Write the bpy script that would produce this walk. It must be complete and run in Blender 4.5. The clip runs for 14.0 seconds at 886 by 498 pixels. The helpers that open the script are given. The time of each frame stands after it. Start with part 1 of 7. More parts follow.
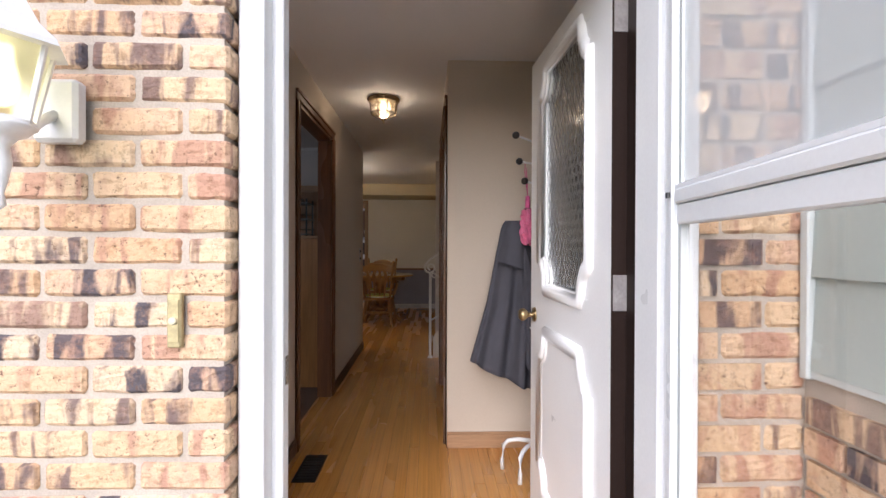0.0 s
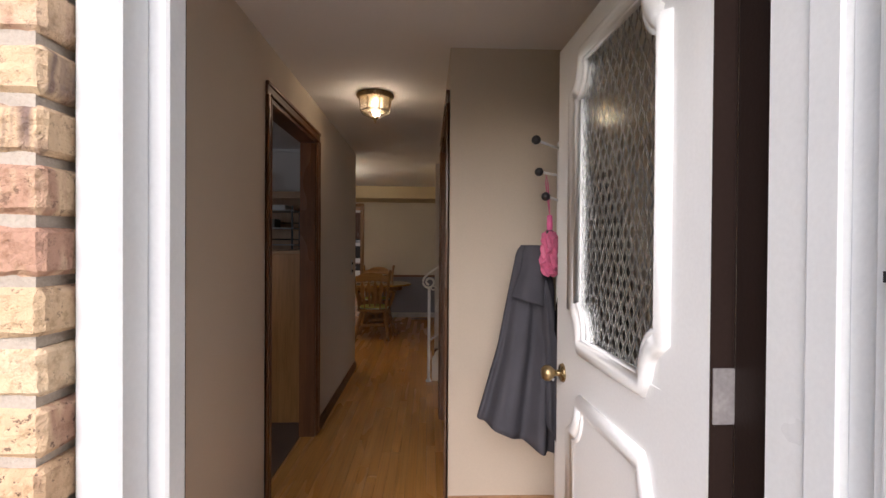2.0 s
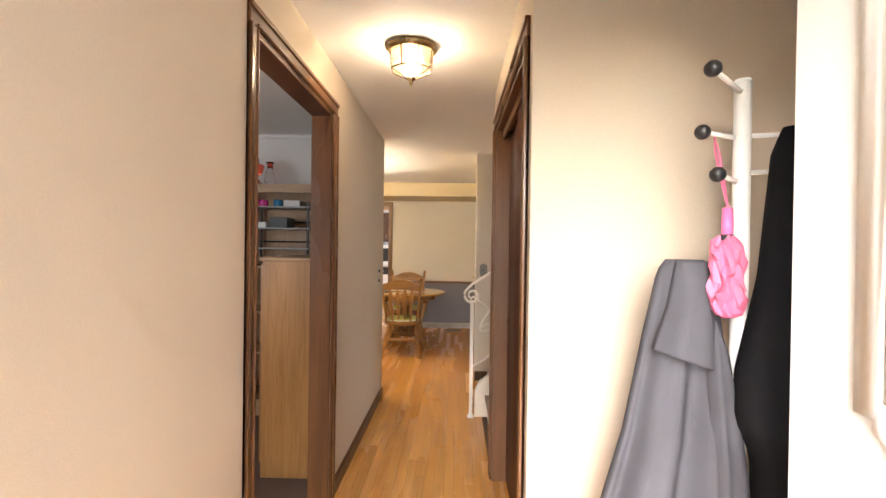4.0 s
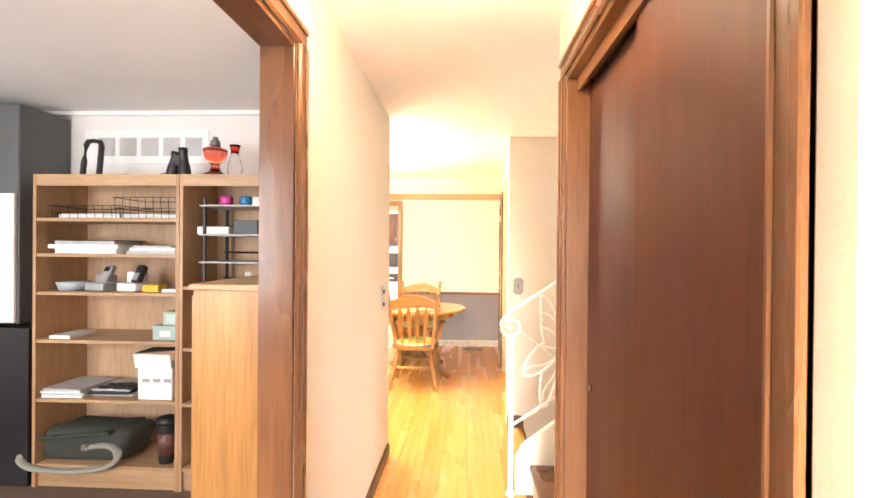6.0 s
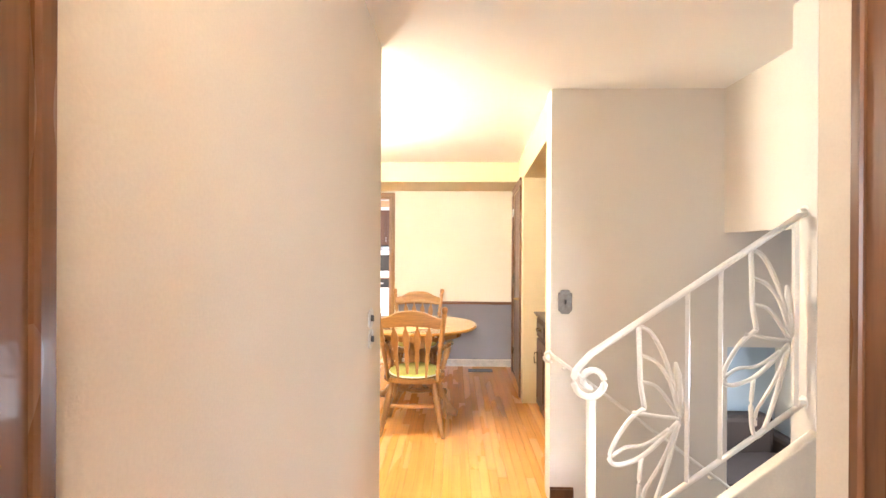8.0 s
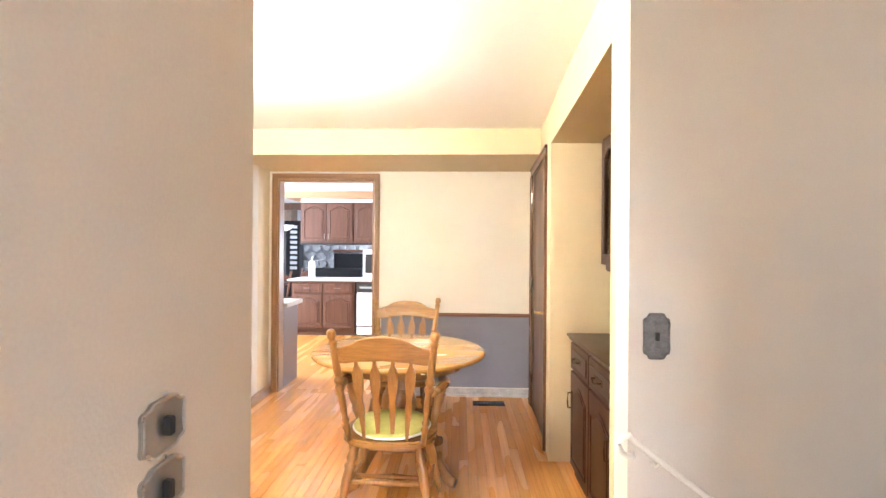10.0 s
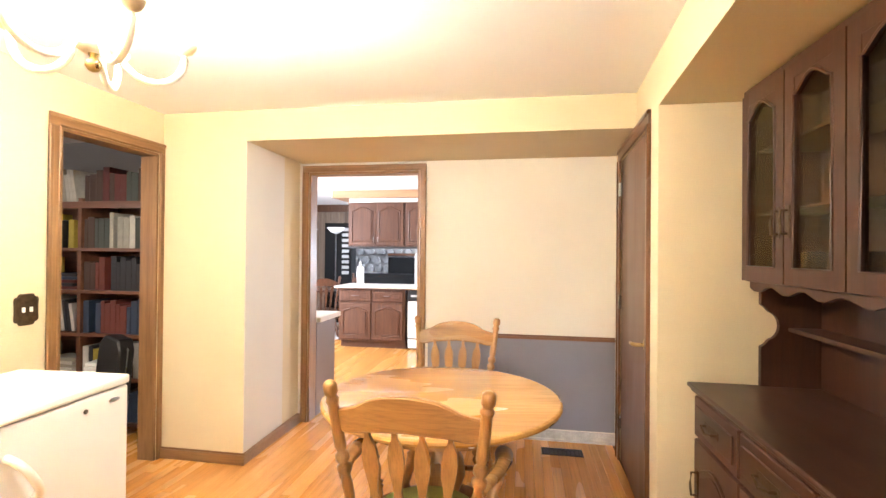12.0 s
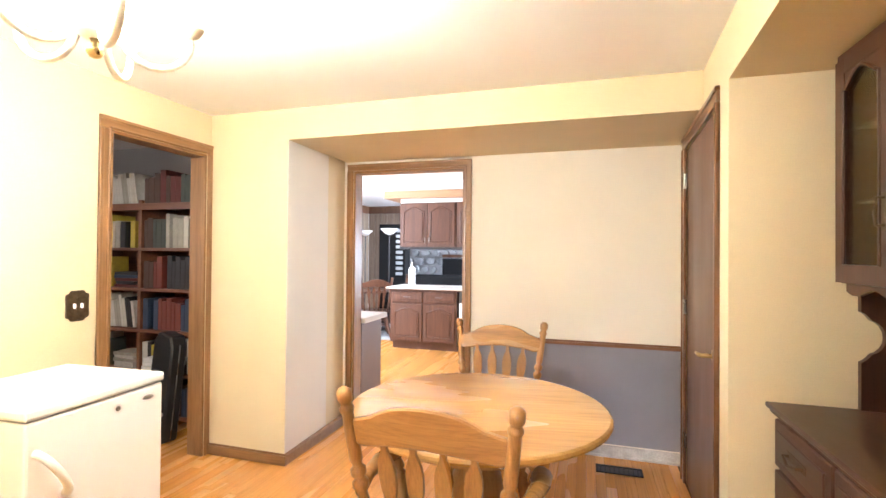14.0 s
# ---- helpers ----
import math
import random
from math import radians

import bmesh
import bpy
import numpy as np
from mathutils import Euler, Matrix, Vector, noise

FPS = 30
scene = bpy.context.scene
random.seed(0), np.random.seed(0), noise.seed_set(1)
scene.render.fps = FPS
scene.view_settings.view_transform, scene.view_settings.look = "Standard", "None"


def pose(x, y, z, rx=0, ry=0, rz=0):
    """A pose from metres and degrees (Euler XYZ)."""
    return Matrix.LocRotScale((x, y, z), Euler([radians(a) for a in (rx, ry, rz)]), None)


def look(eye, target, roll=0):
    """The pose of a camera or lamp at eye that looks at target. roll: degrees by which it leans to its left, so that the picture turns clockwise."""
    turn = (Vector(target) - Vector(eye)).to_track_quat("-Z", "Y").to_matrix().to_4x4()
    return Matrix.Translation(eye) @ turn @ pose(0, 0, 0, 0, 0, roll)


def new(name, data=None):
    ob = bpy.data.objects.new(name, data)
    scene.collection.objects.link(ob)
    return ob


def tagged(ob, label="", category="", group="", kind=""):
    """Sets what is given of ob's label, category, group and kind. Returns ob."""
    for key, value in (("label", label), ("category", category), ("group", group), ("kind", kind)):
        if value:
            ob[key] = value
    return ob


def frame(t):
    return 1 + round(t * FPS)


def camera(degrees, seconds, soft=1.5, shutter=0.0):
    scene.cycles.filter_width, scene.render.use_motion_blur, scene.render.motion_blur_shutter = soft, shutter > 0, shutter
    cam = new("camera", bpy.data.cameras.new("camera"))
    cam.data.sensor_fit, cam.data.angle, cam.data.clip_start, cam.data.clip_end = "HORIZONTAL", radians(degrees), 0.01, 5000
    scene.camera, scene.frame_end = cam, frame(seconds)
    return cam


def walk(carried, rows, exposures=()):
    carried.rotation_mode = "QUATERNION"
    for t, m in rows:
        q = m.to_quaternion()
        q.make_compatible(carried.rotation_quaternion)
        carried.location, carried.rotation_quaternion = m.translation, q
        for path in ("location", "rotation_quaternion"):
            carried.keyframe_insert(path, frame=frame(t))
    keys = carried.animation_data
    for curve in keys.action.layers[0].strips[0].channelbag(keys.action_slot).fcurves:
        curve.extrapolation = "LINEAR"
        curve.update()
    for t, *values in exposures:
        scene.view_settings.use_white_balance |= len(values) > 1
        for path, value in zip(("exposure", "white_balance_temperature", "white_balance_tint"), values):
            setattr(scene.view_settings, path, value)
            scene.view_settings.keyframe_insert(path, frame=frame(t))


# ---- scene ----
PATH = [
    (0, (-0.063, 0.031, 1.198), (-0.001, 2.03, 1.188), 0.2),
    (0.5, (-0.068, 0.046, 1.206), (-0.001, 2.045, 1.196), 0.3),
    (1, (-0.078, 0.135, 1.22), (-0.01, 2.134, 1.205), 0.3),
    (1.5, (-0.068, 0.329, 1.249), (0.007, 2.328, 1.23), 0.3),
    (2, (-0.056, 0.512, 1.337), (0.008, 2.511, 1.319), 0.4),
    (2.5, (-0.077, 0.663, 1.362), (-0.024, 2.662, 1.341), 0.4),
    (3, (-0.106, 0.928, 1.348), (-0.077, 2.928, 1.327), 0.8),
    (3.5, (-0.159, 1.156, 1.389), (-0.167, 3.156, 1.377), 0.8),
    (4, (-0.185, 1.349, 1.364), (-0.235, 3.349, 1.351), 0.8),
    (4.2, (-0.178, 1.485, 1.37), (-0.24, 3.483, 1.351), 0.8),
    (6.3, (-0.34, 2.521, 1.429), (-0.437, 4.519, 1.421), 0.5),
    (6.5, (-0.359, 2.621, 1.414), (-0.451, 4.618, 1.406), 0.5),
    (7, (-0.396, 2.927, 1.42), (-0.474, 4.926, 1.41), 0.8),
    (7.5, (-0.468, 3.257, 1.408), (-0.528, 5.256, 1.402), 0.8),
    (8, (-0.505, 3.515, 1.416), (-0.554, 5.514, 1.413), 0.3),
    (8.2, (-0.496, 3.638, 1.4), (-0.548, 5.637, 1.392), 0.6),
    (10.3, (-0.437, 4.93, 1.366), (-0.526, 6.928, 1.374), 0.3),
    (10.5, (-0.424, 5.033, 1.368), (-0.548, 7.029, 1.378), 0.4),
    (11, (-0.429, 5.225, 1.364), (-0.648, 7.213, 1.381), 0.4),
    (11.5, (-0.472, 5.432, 1.377), (-0.746, 7.413, 1.392), 0.5),
    (12, (-0.478, 5.587, 1.389), (-0.813, 7.559, 1.404), 0.5),
    (12.5, (-0.458, 5.697, 1.386), (-0.908, 7.646, 1.405), 0.4),
    (13, (-0.431, 5.747, 1.366), (-0.94, 7.675, 1.395), 0.5),
    (13.5, (-0.42, 5.759, 1.36), (-0.979, 7.679, 1.39), 0.5),
    (14, (-0.41, 5.769, 1.37), (-0.989, 7.683, 1.392), 0.5),
]
cam = camera(86.4, 14.0)
EXPOSURES = [(0.0, 0.56, 6000, 17), (2.0, 0.46, 6350, 18), (2.5, 0.50, 6450, 18), (3.0, 1.05, 6950, 17), (3.5, 2.25, 6700, 14), (4.2, 2.85, 6600, 12), (5.2, 3.7, 6600, 12), (5.8, 4.35, 6750, 13), (6.3, 4.8, 6900, 14), (7.0, 4.72, 6750, 13), (8.2, 4.05, 5850, 10), (10.3, 3.95, 5550, 10), (11.0, 3.90, 5650, 10), (11.6, 3.80, 6050, 11), (12.2, 3.80, 5800, 11), (14.0, 3.80, 5600, 10)]
walk(cam, [(t, look(eye, target, roll)) for t, eye, target, roll in PATH], EXPOSURES)

# ---- light ----
world = bpy.data.worlds.new("overcast_sky")
scene.world = world
world.use_nodes = True
wn = world.node_tree
sky = wn.nodes.new("ShaderNodeTexSky")
sky.sky_type, sky.sun_disc = "NISHITA", False
sky.sun_elevation, sky.sun_rotation = radians(29), radians(197)
wn.nodes["Background"].inputs["Strength"].default_value = 0.15
wn.links.new(sky.outputs[0], wn.nodes["Background"].inputs["Color"])


def lamp(name, kind, m, energy, colour, **more):
    data = bpy.data.lights.new(name, kind)
    data.energy, data.color = energy, colour
    for key, value in more.items():
        if key == "size":
            if kind == "AREA":
                data.shape, data.size, data.size_y = "RECTANGLE", value[0], value[1]
            else:
                data.shadow_soft_size = value
        if key == "angle":
            data.angle = value
    ob = new(name, data)
    ob.matrix_world = m
    return ob


lamp("sun", "SUN", look((-2.6, -7.5, 5.0), (0, 1, 0)), 3.4, (1.0, 0.97, 0.94), angle=radians(60))
WARM = (1.0, 0.90, 0.745)
lamp("hall_bulb", "POINT", pose(-0.402, 3.585, 2.19), 1.35, (1.0, 0.79, 0.54), size=0.016)
lamp("living_window_light", "AREA", look((-3.0, 1.36, 1.45), (-2.8, 4.0, 1.2)), 6.31, (0.93, 0.96, 1.0), size=(2.2, 1.3))
lamp("kitchen_window_light", "AREA", look((-4.95, 10.8, 1.6), (-2.0, 11.2, 1.0)), 22, (0.95, 0.97, 1.0), size=(1.6, 1.1))
lamp("family_window_light", "AREA", look((1.1, 15.0, 1.5), (-3.0, 15.4, 1.2)), 40, (0.93, 0.96, 1.0), size=(2.0, 1.3))
# Unseen fill lamp added to lift the dark book room; no window is built there.
lamp("den_fill_light", "AREA", look((-4.95, 6.6, 1.6), (-3.4, 8.6, 1.3)), 1.7, (1.0, 0.86, 0.72), size=(0.9, 1.0))
lamp("landing_window_light", "AREA", look((2.8, 4.7, 2.6), (0.6, 5.4, 1.0)), 19, (0.88, 0.93, 1.0), size=(0.8, 0.9))
# Added fill that brightens the lower room, which has no lamp of its own.
lamp("lower_fill_light", "AREA", look((3.2, 7.6, 0.1), (1.2, 7.4, -0.4)), 5.17, (0.9, 0.95, 1.0), size=(1.4, 0.8))

# ---- materials ----


def material(name):
    m = bpy.data.materials.new(name)
    m.use_nodes = True
    nt = m.node_tree
    return m, nt, nt.nodes["Principled BSDF"]


def node(nt, kind, **inputs):
    n = nt.nodes.new(kind)
    for key, value in inputs.items():
        n.inputs[key.replace("_", " ")].default_value = value
    return n


def ramp(nt, fac, stops):
    r = nt.nodes.new("ShaderNodeValToRGB")
    while len(r.color_ramp.elements) < len(stops):
        r.color_ramp.elements.new(0.5)
    for e, (p, c) in zip(r.color_ramp.elements, stops):
        e.position, e.color = p, (*c, 1)
    nt.links.new(fac, r.inputs["Fac"])
    return r


def mix(nt, fac, a, b, blend="MIX"):
    m = nt.nodes.new("ShaderNodeMix")
    m.data_type, m.blend_type = "RGBA", blend
    for sock, v in (("Factor", fac), ("A", a), ("B", b)):
        s = [i for i in m.inputs if i.name == sock and i.type == ("VALUE" if sock == "Factor" else "RGBA")][0]
        if isinstance(v, (int, float)):
            s.default_value = v
        elif isinstance(v, tuple):
            s.default_value = (*v, 1)
        else:
            nt.links.new(v, s)
    return [o for o in m.outputs if o.type == "RGBA"][0]


def bump(nt, bsdf, height, strength, distance=0.01):
    b = node(nt, "ShaderNodeBump", Strength=strength, Distance=distance)
    nt.links.new(height, b.inputs["Height"])
    nt.links.new(b.outputs[0], bsdf.inputs["Normal"])


def tint(c, k):
    return tuple(min(1.0, v * k) for v in c)


def plain(name, colour, rough=0.5, metal=0.0, vary=0.08, scale=3.0, fine=120.0, relief=0.08, coat=0.0):
    """Paint, plastic, cloth or metal: a colour with broad and fine unevenness."""
    m, nt, b = material(name)
    co = nt.nodes.new("ShaderNodeTexCoord").outputs["Object"]
    broad, small = node(nt, "ShaderNodeTexNoise", Scale=scale, Detail=4.0), node(nt, "ShaderNodeTexNoise", Scale=fine, Detail=3.0)
    for n in (broad, small):
        nt.links.new(co, n.inputs["Vector"])
    c1 = ramp(nt, broad.outputs["Fac"], [(0.3, tint(colour, 1 - vary)), (0.7, tint(colour, 1 + vary * 0.6))]).outputs[0]
    c2 = ramp(nt, small.outputs["Fac"], [(0.3, (1 - vary, 1 - vary, 1 - vary)), (0.7, (1, 1, 1))]).outputs[0]
    nt.links.new(mix(nt, 1.0, c1, c2, "MULTIPLY"), b.inputs["Base Color"])
    r = ramp(nt, broad.outputs["Fac"], [(0.3, (max(0.02, rough - 0.08),) * 3), (0.7, (min(1, rough + 0.08),) * 3)])
    nt.links.new(r.outputs[0], b.inputs["Roughness"])
    b.inputs["Metallic"].default_value = metal
    b.inputs["Coat Weight"].default_value = coat
    if relief:
        bump(nt, b, small.outputs["Fac"], relief, 0.004)
    return m


def wood(name, dark, light, axis="z", rough=0.4, scale=1.0, relief=0.15, each=0.0, coat=0.0, long=0.06, stain=0.24):
    """Stained or varnished wood with the grain along an axis; each: how much single pieces differ."""
    m, nt, b = material(name)
    co = nt.nodes.new("ShaderNodeTexCoord").outputs["Object"]
    along = {"x": (long, 1, 1), "y": (1, long, 1), "z": (1, 1, long)}[axis]
    info, island = nt.nodes.new("ShaderNodeObjectInfo"), nt.nodes.new("ShaderNodeNewGeometry")
    both = nt.nodes.new("ShaderNodeMath")
    both.operation = "ADD"
    nt.links.new(info.outputs["Random"], both.inputs[0])
    nt.links.new(island.outputs["Random Per Island"], both.inputs[1])
    one = nt.nodes.new("ShaderNodeMath")
    one.operation = "FRACT"
    nt.links.new(both.outputs[0], one.inputs[0])
    maps = nt.nodes.new("ShaderNodeMapping")
    maps.inputs["Scale"].default_value = tuple(v * scale for v in along)
    shift = nt.nodes.new("ShaderNodeVectorMath")
    shift.operation = "MULTIPLY_ADD"
    shift.inputs[1].default_value = (7.3, 5.1, 9.7)
    nt.links.new(both.outputs[0], shift.inputs[0])
    nt.links.new(co, shift.inputs[2])
    nt.links.new(shift.outputs[0], maps.inputs["Vector"])
    rings = node(nt, "ShaderNodeTexNoise", Scale=26.0, Detail=5.0, Roughness=0.6, Distortion=0.6)
    pores = node(nt, "ShaderNodeTexNoise", Scale=190.0, Detail=2.0)
    cloud = node(nt, "ShaderNodeTexNoise", Scale=2.2, Detail=3.0)
    for n in (rings, pores):
        nt.links.new(maps.outputs[0], n.inputs["Vector"])
    patch = nt.nodes.new("ShaderNodeMapping")
    patch.inputs["Scale"].default_value = tuple(v ** 0.4 for v in along)
    nt.links.new(shift.outputs[0], patch.inputs["Vector"])
    nt.links.new(patch.outputs[0], cloud.inputs["Vector"])
    mid = tuple((p + q) / 2 for p, q in zip(dark, light))
    c = ramp(nt, rings.outputs["Fac"], [(0.22, dark), (0.5, mid), (0.8, light)]).outputs[0]
    c = mix(nt, 1.0, c, ramp(nt, pores.outputs["Fac"], [(0.35, (0.84, 0.83, 0.82)), (0.55, (1, 1, 1))]).outputs[0], "MULTIPLY")
    clouds = ramp(nt, cloud.outputs["Fac"], [(0.25, (1 - stain, 1 - stain * 1.08, 1 - stain * 1.16)), (0.75, (1, 1, 1))])
    clouds.color_ramp.interpolation = "EASE"
    c = mix(nt, 1.0, c, clouds.outputs[0], "MULTIPLY")
    if each:
        c = mix(nt, 1.0, c, ramp(nt, one.outputs[0], [(0.0, (1 - each, 1 - each * 1.1, 1 - each * 1.2)), (0.55, (1, 1, 1)), (1.0, (1, 0.98, 0.94))]).outputs[0], "MULTIPLY")
    nt.links.new(c, b.inputs["Base Color"])
    r = ramp(nt, cloud.outputs["Fac"], [(0.3, (max(0.03, rough - 0.07),) * 3), (0.7, (rough + 0.1,) * 3)])
    r.color_ramp.interpolation = "EASE"
    nt.links.new(r.outputs[0], b.inputs["Roughness"])
    b.inputs["Coat Weight"].default_value = coat
    bump(nt, b, rings.outputs["Fac"], relief, 0.002)
    return m


def glowing(name, colour, strength):
    m, nt, b = material(name)
    b.inputs["Base Color"].default_value = (*colour, 1)
    b.inputs["Emission Color"].default_value = (*colour, 1)
    b.inputs["Emission Strength"].default_value = strength
    return m


def glass(name, colour=(1, 1, 1), rough=0.02, relief=0.0, scale=40.0, ridge=0.0):
    m, nt, b = material(name)
    b.inputs["Base Color"].default_value = (*colour, 1)
    b.inputs["Roughness"].default_value = rough
    b.inputs["Transmission Weight"].default_value = 1.0
    b.inputs["IOR"].default_value = 1.45
    if relief:
        co = nt.nodes.new("ShaderNodeTexCoord").outputs["Object"]
        waves = []
        for turn in (31, -31):
            mp = nt.nodes.new("ShaderNodeMapping")
            mp.inputs["Rotation"].default_value = (0, radians(turn), 0)
            nt.links.new(co, mp.inputs["Vector"])
            w = node(nt, "ShaderNodeTexWave", Scale=scale * 0.42, Distortion=0.5, Detail=1.0)
            nt.links.new(mp.outputs[0], w.inputs["Vector"])
            waves.append(ramp(nt, w.outputs["Fac"], [(0.72, (0, 0, 0)), (0.98, (1, 1, 1))]).outputs[0])
        cross = nt.nodes.new("ShaderNodeMath")
        cross.operation = "MAXIMUM"
        for k in (0, 1):
            nt.links.new(waves[k], cross.inputs[k])
        if ridge:
            frost = nt.nodes.new("ShaderNodeBsdfDiffuse")
            frost.inputs["Color"].default_value = (0.75, 0.77, 0.76, 1)
            share = nt.nodes.new("ShaderNodeMath")
            share.operation = "MULTIPLY"
            share.inputs[1].default_value = ridge
            nt.links.new(cross.outputs[0], share.inputs[0])
            both = nt.nodes.new("ShaderNodeMixShader")
            nt.links.new(share.outputs[0], both.inputs[0])
            nt.links.new(b.outputs[0], both.inputs[1])
            nt.links.new(frost.outputs[0], both.inputs[2])
            nt.links.new(both.outputs[0], nt.nodes["Material Output"].inputs["Surface"])
        bump(nt, b, cross.outputs[0], relief, 0.004)
    return m


def brickwork(name):
    """Buff and orange flashed brick with charcoal bands and pitted faces."""
    m, nt, b = material(name)
    co = nt.nodes.new("ShaderNodeTexCoord").outputs["Object"]
    info = nt.nodes.new("ShaderNodeObjectInfo")
    island = nt.nodes.new("ShaderNodeNewGeometry")
    both = nt.nodes.new("ShaderNodeMath")
    both.operation = "ADD"
    nt.links.new(info.outputs["Random"], both.inputs[0])
    nt.links.new(island.outputs["Random Per Island"], both.inputs[1])
    one = nt.nodes.new("ShaderNodeMath")
    one.operation = "FRACT"
    nt.links.new(both.outputs[0], one.inputs[0])
    shift = nt.nodes.new("ShaderNodeVectorMath")
    shift.operation = "MULTIPLY_ADD"
    shift.inputs[1].default_value = (31.0, 17.0, 23.0)
    nt.links.new(both.outputs[0], shift.inputs[0])
    nt.links.new(co, shift.inputs[2])
    v = shift.outputs[0]
    base = ramp(nt, one.outputs[0], [(0.0, (0.60, 0.37, 0.21)), (0.15, (0.70, 0.52, 0.34)), (0.3, (0.62, 0.40, 0.27)), (0.45, (0.72, 0.56, 0.38)), (0.6, (0.62, 0.40, 0.23)), (0.75, (0.56, 0.34, 0.23)), (0.9, (0.74, 0.59, 0.42)), (1.0, (0.62, 0.42, 0.25))]).outputs[0]
    mp = nt.nodes.new("ShaderNodeMapping")
    mp.inputs["Scale"].default_value = (1.0, 1.0, 0.22)
    nt.links.new(v, mp.inputs["Vector"])
    band = node(nt, "ShaderNodeTexNoise", Scale=19.0, Detail=3.0, Distortion=0.5)
    nt.links.new(mp.outputs[0], band.inputs["Vector"])
    blot = node(nt, "ShaderNodeTexNoise", Scale=34.0, Detail=5.0, Roughness=0.65)
    pits = node(nt, "ShaderNodeTexNoise", Scale=85.0, Detail=4.0, Roughness=0.75)
    for n in (blot, pits):
        nt.links.new(v, n.inputs["Vector"])
    c = mix(nt, ramp(nt, blot.outputs["Fac"], [(0.38, (0, 0, 0)), (0.62, (0.6, 0.6, 0.6))]).outputs[0], base, (0.72, 0.51, 0.31))
    c = mix(nt, ramp(nt, band.outputs["Fac"], [(0.50, (0, 0, 0)), (0.60, (0.7, 0.7, 0.7))]).outputs[0], c, (0.42, 0.21, 0.15))
    dark = nt.nodes.new("ShaderNodeMath")
    dark.operation = "MULTIPLY"
    nt.links.new(ramp(nt, band.outputs["Fac"], [(0.47, (0, 0, 0)), (0.57, (1, 1, 1))]).outputs[0], dark.inputs[0])
    nt.links.new(ramp(nt, one.outputs[0], [(0.40, (0, 0, 0)), (0.50, (0.6, 0.6, 0.6)), (0.75, (0.95, 0.95, 0.95)), (0.93, (1, 1, 1)), (0.97, (0, 0, 0))]).outputs[0], dark.inputs[1])
    soot = nt.nodes.new("ShaderNodeMath")
    soot.operation = "MULTIPLY"
    nt.links.new(dark.outputs[0], soot.inputs[0])
    nt.links.new(ramp(nt, blot.outputs["Fac"], [(0.30, (0.45, 0.45, 0.45)), (0.50, (1, 1, 1))]).outputs[0], soot.inputs[1])
    c = mix(nt, soot.outputs[0], c, (0.085, 0.075, 0.085))
    speck = nt.nodes.new("ShaderNodeMath")
    speck.operation = "MULTIPLY"
    nt.links.new(ramp(nt, pits.outputs["Fac"], [(0.36, (1, 1, 1)), (0.41, (0, 0, 0))]).outputs[0], speck.inputs[0])
    nt.links.new(ramp(nt, one.outputs[0], [(0.0, (0.9, 0.9, 0.9)), (0.2, (0.9, 0.9, 0.9)), (0.3, (0.35, 0.35, 0.35)), (1.0, (0.7, 0.7, 0.7))]).outputs[0], speck.inputs[1])
    c = mix(nt, speck.outputs[0], c, (0.16, 0.09, 0.06))
    worn = node(nt, "ShaderNodeTexNoise", Scale=55.0, Detail=6.0, Roughness=0.7)
    nt.links.new(v, worn.inputs["Vector"])
    c = mix(nt, 1.0, c, ramp(nt, worn.outputs["Fac"], [(0.35, (0.72, 0.67, 0.62)), (0.50, (1, 1, 1))]).outputs[0], "MULTIPLY")
    nt.links.new(c, b.inputs["Base Color"])
    b.inputs["Roughness"].default_value = 0.9
    bump(nt, b, pits.outputs["Fac"], 0.9, 0.008)
    return m


def sheen_glass(name, sheen_share):
    """Glass with a whitish sky reflection mixed in as a pale diffuse layer."""
    m, nt, b = material(name)
    b.inputs["Transmission Weight"].default_value = 1.0
    b.inputs["Roughness"].default_value = 0.02
    sheen_layer = nt.nodes.new("ShaderNodeBsdfDiffuse")
    sheen_layer.inputs["Color"].default_value = (0.8, 0.82, 0.83, 1)
    both = nt.nodes.new("ShaderNodeMixShader")
    both.inputs[0].default_value = sheen_share
    nt.links.new(b.outputs[0], both.inputs[1])
    nt.links.new(sheen_layer.outputs[0], both.inputs[2])
    nt.links.new(both.outputs[0], nt.nodes["Material Output"].inputs["Surface"])
    return m


M_BRICK = brickwork("flashed_brick")
M_MORTAR = plain("grey_mortar", (0.50, 0.43, 0.355), 0.95, vary=0.15, scale=9, fine=260, relief=0.5)
M_WHITE = plain("white_gloss_paint", (0.84, 0.84, 0.83), 0.35, vary=0.04)
M_VINYL = plain("white_vinyl", (0.86, 0.87, 0.87), 0.3, vary=0.03)
M_SIDING = plain("grey_green_siding", (0.42, 0.47, 0.44), 0.55, vary=0.06, scale=2)
M_HALL = plain("beige_wall_paint", (0.615, 0.53, 0.428), 0.75, vary=0.05, scale=1.2, fine=180, relief=0.12)
M_STAIRWALL = plain("pale_beige_wall_paint", (0.70, 0.66, 0.62), 0.75, vary=0.05, scale=1.2, fine=180, relief=0.12)
M_YELLOW = plain("straw_yellow_wall_paint", (0.665, 0.558, 0.358), 0.7, vary=0.05, scale=1.2, fine=180, relief=0.12)
M_CREAM = plain("cream_wall_paint", (0.69, 0.645, 0.57), 0.7, vary=0.05, scale=1.2, fine=180, relief=0.12)
M_BLUEGREY = plain("blue_grey_wainscot_paint", (0.20, 0.195, 0.235), 0.6, vary=0.10, scale=2.5, fine=180)
M_CEIL = plain("white_ceiling_paint", (0.86, 0.86, 0.865), 0.85, vary=0.05, scale=0.9, fine=220, relief=0.2)
